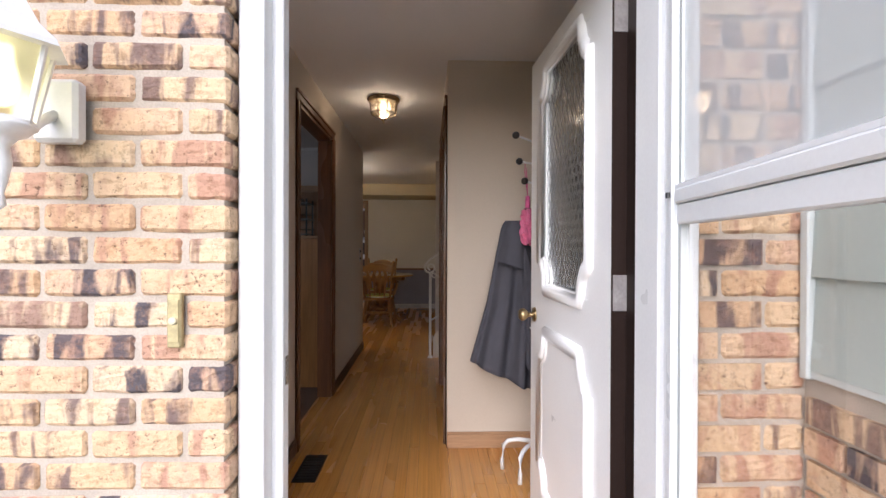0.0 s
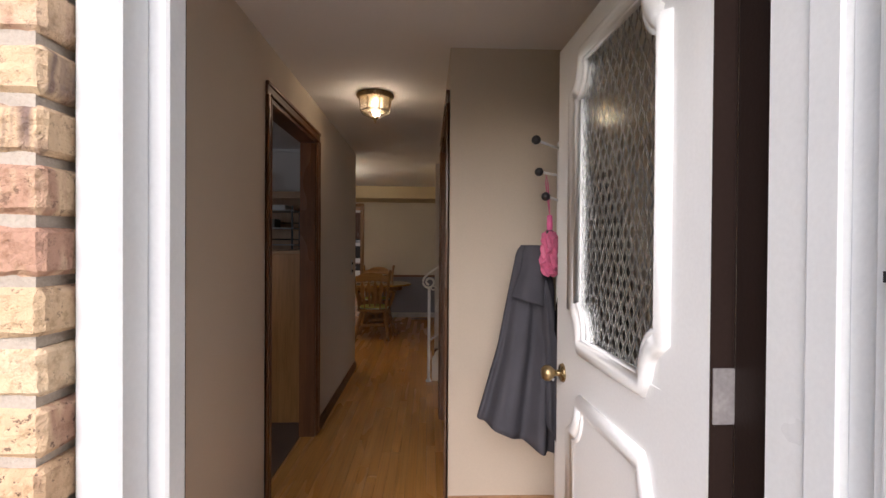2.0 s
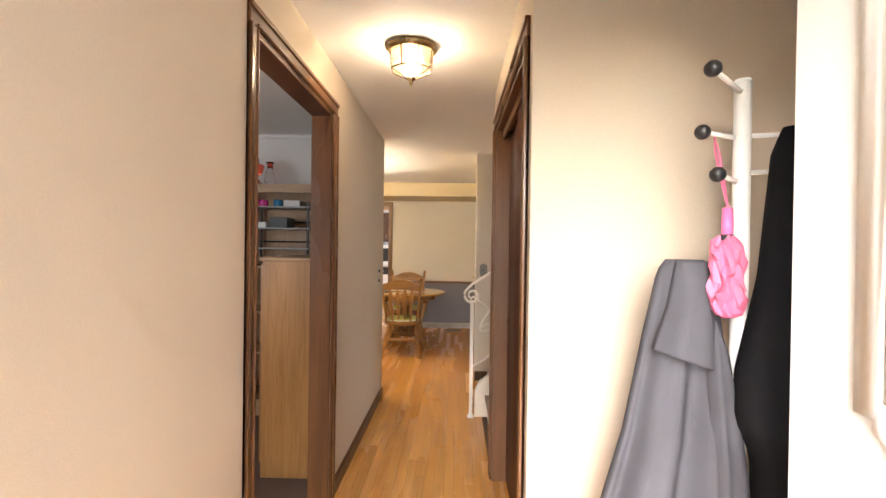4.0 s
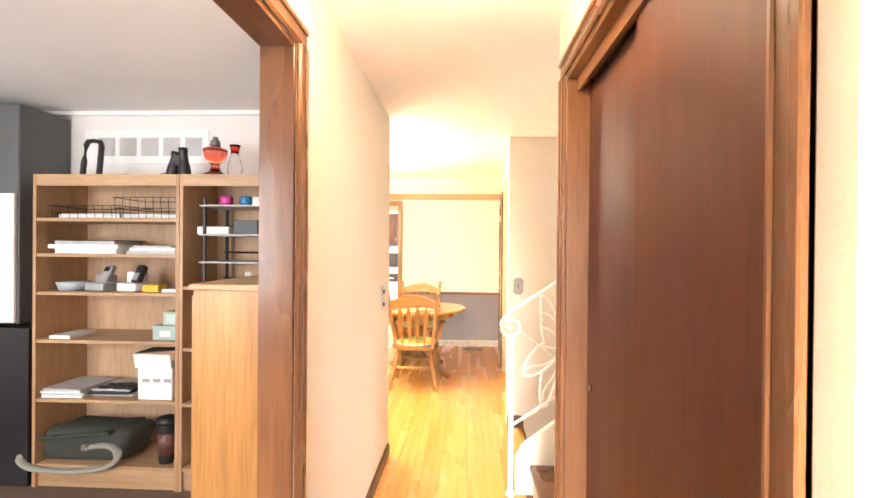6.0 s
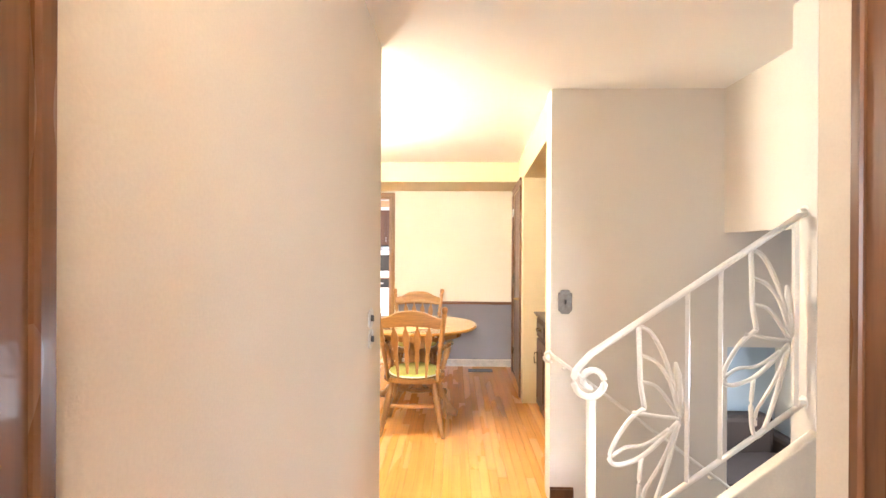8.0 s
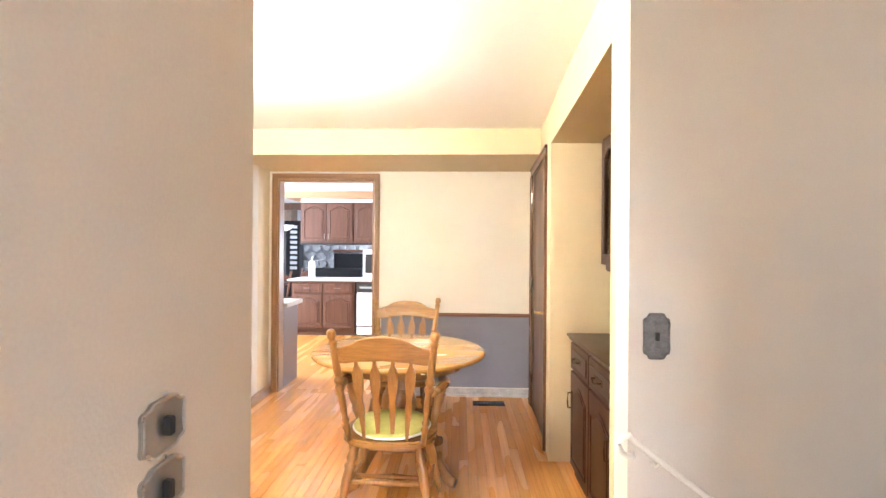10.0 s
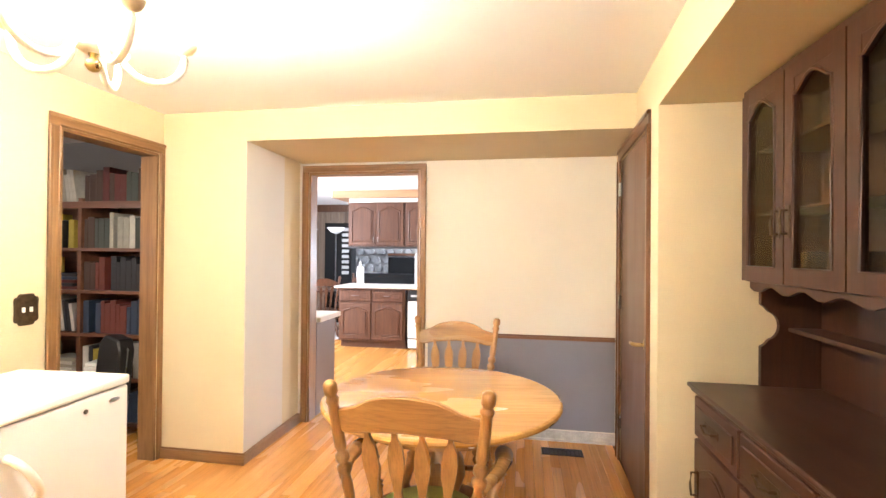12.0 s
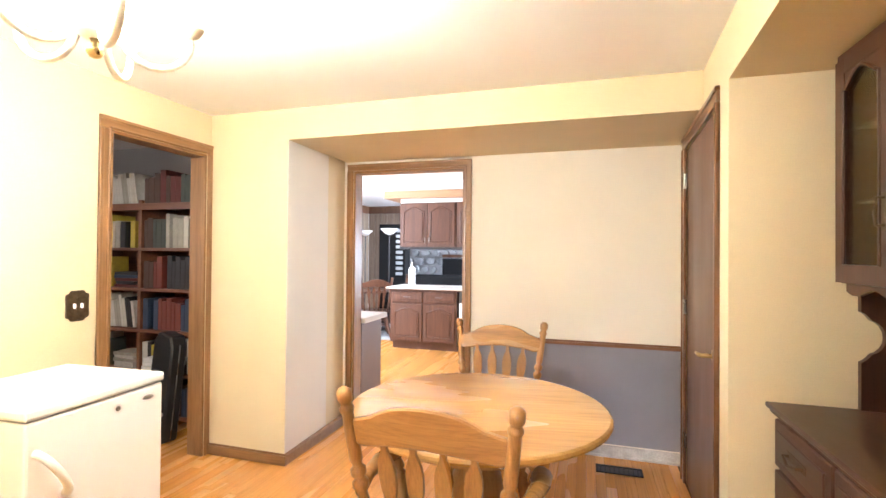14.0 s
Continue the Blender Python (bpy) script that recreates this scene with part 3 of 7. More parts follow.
def wing_siding():
    t = setting(new("siding_wing"), "grey-green lap siding on the projecting wing", "siding")
    z = 0.93
    k = 0
    while z < 2.85:
        bm = prism([(0.788, z), (0.770, z), (0.782, z + 0.205), (0.788, z + 0.205)], -2.2, 1.03, Matrix(((1, 0, 0, 0), (0, 0, 1, 0), (0, 1, 0, 0), (0, 0, 0, 1))))
        part("siding_board", bm, M_SIDING, t)
        z += 0.205
        k += 1
    part("corner_trim", boxes((0.764, 0.788, 1.032, 1.056, 0.91, 2.85), bevel=0.003), M_SIDE, t)
    part("starter_strip", boxes((0.772, 0.788, -2.2, 1.032, 0.915, 0.929)), M_SIDE, t)
    return t


wing_siding()


def wall_lantern():
    t = thing("wall_lantern", "white cast metal wall lantern with yellowish glass", "lantern", at=(-0.83, 0.90, 1.495))
    part("back_plate", boxes((-0.045, 0.045, 0.120, 0.157, -0.085, 0.045), bevel=0.008), M_WHITE, t)
    part("arm", tube([(0, 0.125, -0.03), (0, 0.09, -0.05), (0, 0.05, -0.085), (0, 0.01, -0.10)], 0.011), M_WHITE, t, smooth=True)
    n = 6
    bm = bmesh.new()
    for k in range(n):
        a, b = radians(60 * k), radians(60 * k + 60)
        lo, hi = (0.050, -0.075), (0.080, 0.065)
        join(bm, tube([(lo[0] * math.cos(a), lo[0] * math.sin(a), lo[1]), (hi[0] * math.cos(a), hi[0] * math.sin(a), hi[1])], 0.0055, 6))
        for r, z in (lo, hi):
            join(bm, tube([(r * math.cos(a), r * math.sin(a), z), (r * math.cos(b), r * math.sin(b), z)], 0.006, 6))
    part("cage", bm, M_WHITE, t)
    part("cap", lathe([(0.105, 0.060), (0.100, 0.072), (0.070, 0.100), (0.050, 0.135), (0.035, 0.165), (0.020, 0.185), (0.012, 0.20), (0.015, 0.212), (0.0, 0.23)], 6), M_WHITE, t)
    part("tail", lathe([(0.0, -0.235), (0.010, -0.225), (0.006, -0.205), (0.012, -0.180), (0.018, -0.150), (0.014, -0.120), (0.030, -0.100), (0.055, -0.085), (0.052, -0.076)], 12), M_WHITE, t, smooth=True)
    g = part("glass", lathe([(0.046, -0.072), (0.076, 0.062)], 6), glass("yellowed_lantern_glass", (0.98, 0.95, 0.60), 0.35), t, "yellowed frosted glass")
    g.visible_shadow = False
    part("bulb", lathe([(0, -0.05), (0.018, -0.04), (0.026, -0.01), (0.016, 0.03), (0.012, 0.06)], 12), glowing("lantern_bulb_glow", (1.0, 0.93, 0.6), 1.2), t, smooth=True)
    return t


wall_lantern()


def doorbell():
    t = thing("doorbell", "narrow brass doorbell plate with a lit button", "doorbell", at=(-0.6015, 1.058, 1.039))
    part("plate", box(-0.015, 0.015, -0.012, 0.004, -0.058, 0.058, 0.003), M_BELL, t)
    part("inset", box(-0.011, 0.011, -0.0145, -0.010, -0.046, 0.046, 0.001), M_BELL, t)
    part("button", lathe([(0.0085, 0), (0.0085, 0.004), (0.006, 0.006), (0, 0.007)], 16, pose(0, -0.0145, 0.0, 90)), plain("cream_button", (0.66, 0.60, 0.42), 0.4), t)


doorbell()

# ---- foyer ----


def cased(name, label, axis, plane, side, a, b, top, w, depth, mats, lining=True, proud=0.019):
    """Casing round an opening a..b in a wall; side +1/-1: the way the casing stands proud; depth: wall thickness."""
    t = setting(new(name), label, "door casing")
    mv, mh = mats

    def slab(u0, u1, z0, z1, p0, p1, bev=0.003):
        q0, q1 = sorted((plane + side * p0, plane + side * p1))
        return box(q0, q1, u0, u1, z0, z1, bev) if axis == "x" else box(u0, u1, q0, q1, z0, z1, bev)

    for nm, u0, u1, inner in (("casing_near", a - w, a, 1), ("casing_far", b, b + w, -1)):
        bm = slab(u0, u1, 0, top, 0.0, proud * 0.62)
        i0, i1 = (u0, u0 + w * 0.30) if inner == 1 else (u1 - w * 0.30, u1)
        join(bm, slab(i0, i1, 0, top, 0.0, proud))
        j0, j1 = (u1 - w * 0.22, u1 - w * 0.05) if inner == 1 else (u0 + w * 0.05, u0 + w * 0.22)
        join(bm, slab(j0, j1, 0, top, 0.0, proud * 0.85))
        part(nm, bm, mv, t)
    bm = slab(a - w, b + w, top, top + w, 0.0, proud * 0.62)
    join(bm, slab(a - w, b + w, top + w * 0.70, top + w, 0.0, proud))
    join(bm, slab(a - w * 0.2, b + w * 0.2, top + w * 0.05, top + w * 0.22, 0.0, proud * 0.85))
    part("casing_head", bm, mh, t)
    if lining:
        part("jamb_near", slab(a, a + 0.018, 0, top, -depth, 0.0, 0.001), mv, t)
        part("jamb_far", slab(b - 0.018, b, 0, top, -depth, 0.0, 0.001), mv, t)
        part("jamb_head", slab(a + 0.018, b - 0.018, top - 0.018, top, -depth, 0.0, 0.001), mh, t)
    return t


cased("door_1", "dark stained casing of the living room doorway", "x", XL, 1, 2.85, 3.812, 2.05, 0.065, 0.107, (M_TRIM, M_TRIMY))


def skirting(name, runs, mat, h=0.085, label="brown wooden baseboard"):
    t = setting(new(name), label, "baseboard")
    for r in runs:
        bm = box(*r[:4], 0.0, h - 0.012, 0.002)
        shrink = 0.005
        box(r[0] + (shrink if r[4] == "-x" else 0), r[1] - (shrink if r[4] == "+x" else 0), r[2] + (shrink if r[4] == "-y" else 0), r[3] - (shrink if r[4] == "+y" else 0), h - 0.012, h, 0.002, bm=bm)
        part("board", bm, mat, t)
    return t


D = 0.014
skirting("baseboard_coat", [(XR, 0.98, YC - D, YC, "-y")], wood("pale_oak_base", (0.36, 0.20, 0.10), (0.55, 0.34, 0.19), "x", 0.4), 0.095, "pale oak baseboard")
skirting("baseboard_hall", [(XL, XL + D, 1.24, 2.783, "+x"), (XL, XL + D, 3.879, YE, "+x")], M_DARKTRIM)


def floor_vent(x0, x1, y0, y1, rz=0):
    t = thing("floor_vent", "dark metal floor register set in the boards", "vent", "floor registers", at=((x0 + x1) / 2, (y0 + y1) / 2, 0.0))
    a, b = (x1 - x0) / 2, (y1 - y0) / 2
    m = plain("dark_register", (0.035, 0.030, 0.028), 0.5, 0.5, vary=0.2)
    bm = boxes((-a, a, -b, -b + 0.014, 0, 0.005), (-a, a, b - 0.014, b, 0, 0.005), (-a, -a + 0.014, -b + 0.014, b - 0.014, 0, 0.005), (a - 0.014, a, -b + 0.014, b - 0.014, 0, 0.005))
    part("rim", bm, m, t)
    # Flat black sheet: the darkness of the duct put into colour.
    part("well_dark_sheet", boxes((-a + 0.014, a - 0.014, -b + 0.014, b - 0.014, 0, 0.001)), M_BLACK, t)
    n = 9
    long_y = b > a
    for k in range(n):
        f = -1 + 2 * (k + 0.5) / n
        r = (-a + 0.014, a - 0.014, f * (b - 0.014) - 0.004, f * (b - 0.014) + 0.004, 0.001, 0.004) if long_y else (f * (a - 0.014) - 0.004, f * (a - 0.014) + 0.004, -b + 0.014, b - 0.014, 0.001, 0.004)
        part("slat", box(*r), m, t)
    return t


floor_vent(-0.755, -0.635, 2.435, 2.745)
floor_vent(-0.34, -0.06, 8.93, 9.045)


def coat_rack():
    t = thing("coat_rack", "white tubular metal coat rack with black ball hooks", "coat rack", at=(0.518, 2.53, 0))
    part("pole", tube([(0, 0, z) for z in (0.02, 0.6, 1.2, 1.775)], 0.020, 14), M_WHITE, t, smooth=True)
    part("cap", lathe([(0.020, 1.775), (0.018, 1.783), (0, 1.787)], 14), M_WHITE, t, smooth=True)
    for k, (ang, z, l) in enumerate(((222, 1.75, 0.19), (58, 1.735, 0.15), (184, 1.640, 0.10), (3, 1.645, 0.20), (205, 1.532, 0.085), (20, 1.555, 0.13))):
        d = Vector((math.cos(radians(ang)), math.sin(radians(ang)), 0))
        a, b = Vector((0, 0, z)) + d * 0.018, Vector((0, 0, z + 0.012)) + d * l
        arm = part("hook_arm", tube([a, (a + b) / 2, b], 0.006, 8), M_WHITE, t, smooth=True)
        part("ball", lathe([(0, -0.019), (0.010, -0.016), (0.0175, -0.008), (0.019, 0), (0.0175, 0.008), (0.010, 0.016), (0, 0.019)], 16, Matrix.Translation(b)), M_BLACK, arm, "black plastic ball", smooth=True)
    for ang in (170, 230, 300, 50):
        d = Vector((math.cos(radians(ang)), math.sin(radians(ang)), 0))
        pts = [d * 0.018 + Vector((0, 0, 0.16)), d * 0.10 + Vector((0, 0, 0.165)), d * 0.15 + Vector((0, 0, 0.155)), d * 0.175 + Vector((0, 0, 0.13)), d * 0.18 + Vector((0, 0, 0.05)), d * 0.18 + Vector((0, 0, 0.0))]
        part("leg", tube(pts, 0.011, 10), M_WHITE, t, smooth=True)
    return t


coat_rack()


def hanging_cloth(rows, folds, fold_depth, n=40, seed=0, drop=0.16):
    """A hanging garment: rows of (z, x left, x right, y middle, depth); a closed tube with folds deepening downwards."""
    bm = bmesh.new()
    rng = random.Random(seed)
    phase = [rng.uniform(0, 6.28) for _ in range(3)]
    rings = []
    zs = [r[0] for r in rows]
    for s in range(34):
        f = s / 33
        z = zs[0] + (zs[-1] - zs[0]) * f
        xl, xr, ym, dp = (float(np.interp(-z, [-q for q in zs], [r[k] for r in rows])) for k in (1, 2, 3, 4))
        ring = []
        for i in range(n):
            a = 2 * math.pi * i / n
            wob = fold_depth * f ** 0.7 * (math.sin(folds * a + phase[0] + 0.7 * f) + 0.5 * math.sin(1.7 * folds * a + phase[1]))
            x = (xl + xr) / 2 + (xr - xl) / 2 * math.cos(a) * (1 + wob * 0.3)
            y = ym + dp / 2 * math.sin(a) * (1 + wob * 6)
            hem = (drop * (x - xl) / max(0.05, xr - xl)) * f ** 3
            ring.append(bm.verts.new((x, y, z - hem + 0.012 * wob * f)))
        rings.append(ring)
    for a, b in zip(rings, rings[1:]):
        for i in range(n):
            bm.faces.new((a[i], a[(i + 1) % n], b[(i + 1) % n], b[i]))
    bm.faces.new(rings[0])
    bm.faces.new(rings[-1][::-1])
    return bm


M_GREYCLOTH = plain("slate_grey_cotton", (0.085, 0.085, 0.10), 0.9, vary=0.12, scale=8, fine=420, relief=0.5)
M_BLACKCLOTH = plain("black_wool", (0.012, 0.012, 0.014), 0.95, vary=0.2, scale=8, fine=420, relief=0.4)

for cloth in (M_GREYCLOTH, M_BLACKCLOTH):
    cloth.node_tree.nodes["Principled BSDF"].inputs["Specular IOR Level"].default_value = 0.08


def grey_jacket():
    t = thing("jacket", "slate grey cotton jacket hanging on the coat rack", "jacket")
    part("body", hanging_cloth([(1.338, 0.350, 0.445, 2.56, 0.05), (1.31, 0.330, 0.47, 2.56, 0.08), (1.15, 0.300, 0.50, 2.57, 0.12), (0.90, 0.255, 0.51, 2.575, 0.15), (0.58, 0.168, 0.52, 2.58, 0.17)], 6, 0.085, 72, 1), M_GREYCLOTH, t, smooth=True)
    part("hood_flap", hanging_cloth([(1.335, 0.360, 0.440, 2.525, 0.05), (1.22, 0.335, 0.452, 2.512, 0.075), (1.12, 0.300, 0.460, 2.505, 0.08)], 3, 0.05, 48, 2, 0.05), M_GREYCLOTH, t, "hood hanging over the jacket's back", smooth=True)
    part("sleeve", hanging_cloth([(1.24, 0.425, 0.440, 2.525, 0.03), (1.12, 0.428, 0.475, 2.505, 0.06), (0.85, 0.435, 0.525, 2.50, 0.08), (0.60, 0.44, 0.53, 2.50, 0.08)], 4, 0.04, 30, 5), M_GREYCLOTH, t, smooth=True)
    for x, z in ((0.468, 0.78),):
        part("button", lathe([(0.006, 0), (0.006, 0.003), (0, 0.004)], 12, pose(x, 2.455 if x > 0.4 else 2.47, z, 90)), M_WHITE, t)
    return t


grey_jacket()


def black_coat():
    t = thing("coat", "long black wool coat hanging on the coat rack", "coat")
    part("body", hanging_cloth([(1.66, 0.60, 0.70, 2.50, 0.07), (1.60, 0.575, 0.74, 2.50, 0.10), (1.30, 0.53, 0.80, 2.47, 0.14), (1.08, 0.475, 0.84, 2.46, 0.16), (0.97, 0.47, 0.84, 2.46, 0.16), (0.88, 0.52, 0.84, 2.47, 0.16), (0.60, 0.55, 0.86, 2.49, 0.18)], 5, 0.05, 48, 3), M_BLACKCLOTH, t, smooth=True)
    part("collar", hanging_cloth([(1.67, 0.615, 0.69, 2.45, 0.04), (1.56, 0.60, 0.71, 2.44, 0.05)], 3, 0.02, 24, 4), M_BLACKCLOTH, t, smooth=True)
    return t


black_coat()


def umbrella():
    t = thing("umbrella", "small folded pink umbrella hanging by its strap", "umbrella", at=(0.452, 2.47, 0))
    pink = plain("pink_nylon", (0.66, 0.15, 0.28), 0.45, vary=0.15, scale=30, fine=300, relief=0.3)
    part("handle", lathe([(0.0, 1.465), (0.011, 1.462), (0.013, 1.42), (0.012, 1.40), (0.0, 1.398)], 14), plain("pink_plastic", (0.86, 0.16, 0.38), 0.25), t, smooth=True)
    part("ferrule", lathe([(0.013, 1.400), (0.015, 1.390), (0.012, 1.378)], 14), M_BLACK, t)
    bm = bmesh.new()
    rings = []
    prof = [(0.013, 1.385), (0.026, 1.37), (0.030, 1.355), (0.034, 1.335), (0.031, 1.315), (0.034, 1.295), (0.029, 1.272), (0.034, 1.252), (0.039, 1.232), (0.035, 1.212), (0.037, 1.196), (0.028, 1.182), (0.010, 1.178)]

    def fold(a, s):
        return 1 + 0.20 * math.sin(5 * a + 0.9 * s) + 0.13 * math.sin(9 * a - 1.7 * s) + 0.10 * math.sin(2 * a + 2.3 * s)

    for s, (r, z) in enumerate(prof):
        z = 1.394 + (z - 1.385) * 0.88
        rings.append([bm.verts.new(((r * fold(a, s)) * math.cos(a), r * fold(a, s) * math.sin(a), z + 0.008 * math.sin(3 * a + s))) for a in [2 * math.pi * i / 30 for i in range(30)]])
    for a, b in zip(rings, rings[1:]):
        for i in range(30):
            bm.faces.new((a[i], a[(i + 1) % 30], b[(i + 1) % 30], b[i]))
    bm.faces.new(rings[0])
    bm.faces.new(rings[-1])
    part("canopy", bm, pink, t, "crumpled pink fabric")
    part("strap", tube([(0.0, 0, 1.465), (-0.004, 0.022, 1.53), (-0.006, 0.045, 1.60), (-0.002, 0.062, 1.655), (0.003, 0.045, 1.60), (0.002, 0.022, 1.53), (0, 0, 1.465)], 0.0028, 6), pink, t)
    return t


umbrella()

# ---- hall ----


def hall_lamp():
    t = thing("ceiling_lamp", "flush brass ceiling lamp with faceted glass panels, lit", "ceiling lamp", at=(-0.402, 3.585, 0))
    part("canopy", lathe([(0.0, CEIL), (0.118, CEIL), (0.122, CEIL - 0.010), (0.116, CEIL - 0.022), (0.108, CEIL - 0.030), (0.0, CEIL - 0.030)], 24), M_KNOB, t)
    n = 8
    top, mid, low = (0.104, CEIL - 0.030), (0.098, CEIL - 0.112), (0.020, CEIL - 0.152)
    lamp_glass = glass("lamp_panel_glass", (1.0, 0.95, 0.85), 0.25, 0.5, 60.0)
    for k in range(n):
        a, b = radians(45 * k + 22.5), radians(45 * k + 67.5)
        P = lambda r, z, q: (r * math.cos(q), r * math.sin(q), z)
        for (r0, z0), (r1, z1) in ((top, mid), (mid, low)):
            bm = bmesh.new()
            vs = [bm.verts.new(P(r0, z0, a)), bm.verts.new(P(r0, z0, b)), bm.verts.new(P(r1, z1, b)), bm.verts.new(P(r1, z1, a))]
            bm.faces.new(vs)
            bmesh.ops.solidify(bm, geom=bm.faces[:], thickness=0.003)
            part("glass_panel", bm, lamp_glass, t).visible_shadow = False
    bm = bmesh.new()
    for k in range(n):
        a, b = radians(45 * k + 22.5), radians(45 * k + 67.5)
        P = lambda r, z, q: (r * math.cos(q), r * math.sin(q), z)
        join(bm, tube([P(*top, a), P(*mid, a), P(*low, a)], 0.0034, 6))
        join(bm, tube([P(*mid, a), P(*mid, b)], 0.0035, 6))
    part("came", bm, M_BRONZE, t, "thin brass strips between the panels")
    part("finial", lathe([(0.024, CEIL - 0.148), (0.020, CEIL - 0.158), (0.008, CEIL - 0.163), (0.011, CEIL - 0.172), (0.0, CEIL - 0.186)], 12), M_BRASS, t, smooth=True)
    part("bulb", lathe([(0, CEIL - 0.095), (0.016, CEIL - 0.088), (0.022, CEIL - 0.07), (0.014, CEIL - 0.045), (0.010, CEIL - 0.032)], 12), glowing("warm_bulb_glow", (1.0, 0.80, 0.50), 8.0), t, smooth=True).visible_shadow = False
    return t


hall_lamp()


def plate(name, label, at, rz, toggles, mat, w=0.078, h=0.134):
    """A scalloped switch plate; local y points into the wall."""
    t = thing(name, label, "switch plate", at=at, rz=rz)
    pts = []
    for sx, sz in ((1, 1), (-1, 1), (-1, -1), (1, -1)):
        q = [(0.45, 1.0), (0.58, 0.97), (0.66, 0.87), (0.74, 0.80), (0.88, 0.78), (0.96, 0.72), (1.0, 0.56), (0.97, 0.30)]
        q = q[::-1] if sx * sz > 0 else q
        pts += [(sx * a * w / 2, sz * b * h / 2) for a, b in q]
    flip = Matrix(((1, 0, 0, 0), (0, 0, -1, 0), (0, 1, 0, 0), (0, 0, 0, 1)))
    part("plate", prism(pts, 0.0, 0.004, flip), mat, t)
    part("rim", tube([(x * 0.93, -0.004, z * 0.95) for x, z in pts], 0.0028, 6, closed=True), mat, t)
    for k in range(toggles):
        x = (k - (toggles - 1) / 2) * 0.036
        part("toggle", box(x - 0.005, x + 0.005, -0.016, -0.003, -0.012, 0.012, 0.002), M_BLACK if toggles == 1 else M_WHITE, t)
    for z in (0.040, -0.040):
        part("screw", lathe([(0.004, 0), (0.003, 0.002), (0, 0.002)], 10, pose(0, -0.004, z, 90)), mat, t)
    return t


M_PEWTER = plain("tarnished_pewter", (0.24, 0.24, 0.25), 0.45, 0.8, vary=0.25, scale=40)
plate("switch_plate", "tarnished pewter scalloped switch plate on the pale wall", (0.110, YS, 1.122), 0, 1, M_PEWTER)
for z in (1.142, 1.062):
    plate("outlet_plate", "small chrome switch plate on the hall wall", (XL, 5.345, z), 90, 1, M_CHROME, 0.09, 0.070)


def closet_front():
    cased("door_2", "brown casing of the hall closet", "x", XR, -1, 2.95, 4.105, 2.05, 0.066, 0.09, (M_TRIM, M_TRIMY))
    for k, (y0, y1, x) in enumerate(((3.48, 4.087, 0.128), (2.968, 3.54, 0.096))):
        t = setting(new("door_sliding"), "flush mahogany veneer sliding closet door", "door")
        part("leaf", box(x, x + 0.026, y0, y1, 0.012, 2.005, 0.002), M_SLAB, t)
        if k == 0:
            part("pull", lathe([(0.012, 0), (0.013, 0.006), (0.007, 0.012), (0, 0.013)], 14, pose(x, 4.03, 0.945, 0, -90)), M_CHROME, t)
        else:
            part("pull", lathe([(0.012, 0), (0.013, 0.006), (0.007, 0.012), (0, 0.013)], 14, pose(x, 3.03, 0.945, 0, -90)), M_CHROME, t)
    setting(part("closet_track", boxes((0.084, 0.095, 2.968, 4.087, 1.985, 2.032)), M_TRIMY), "wooden fascia over the closet track", "trim")


closet_front()
M_CREAMPAINT = plain("cream_gloss_paint", (0.74, 0.69, 0.60), 0.45, vary=0.05)
M_RAIL = plain("white_enamelled_iron", (0.82, 0.80, 0.77), 0.35, vary=0.05, relief=0.05)
skirting("baseboard_stairs", [(0.03, 0.16, YS - D, YS, "-y")], M_DARKTRIM, 0.095)

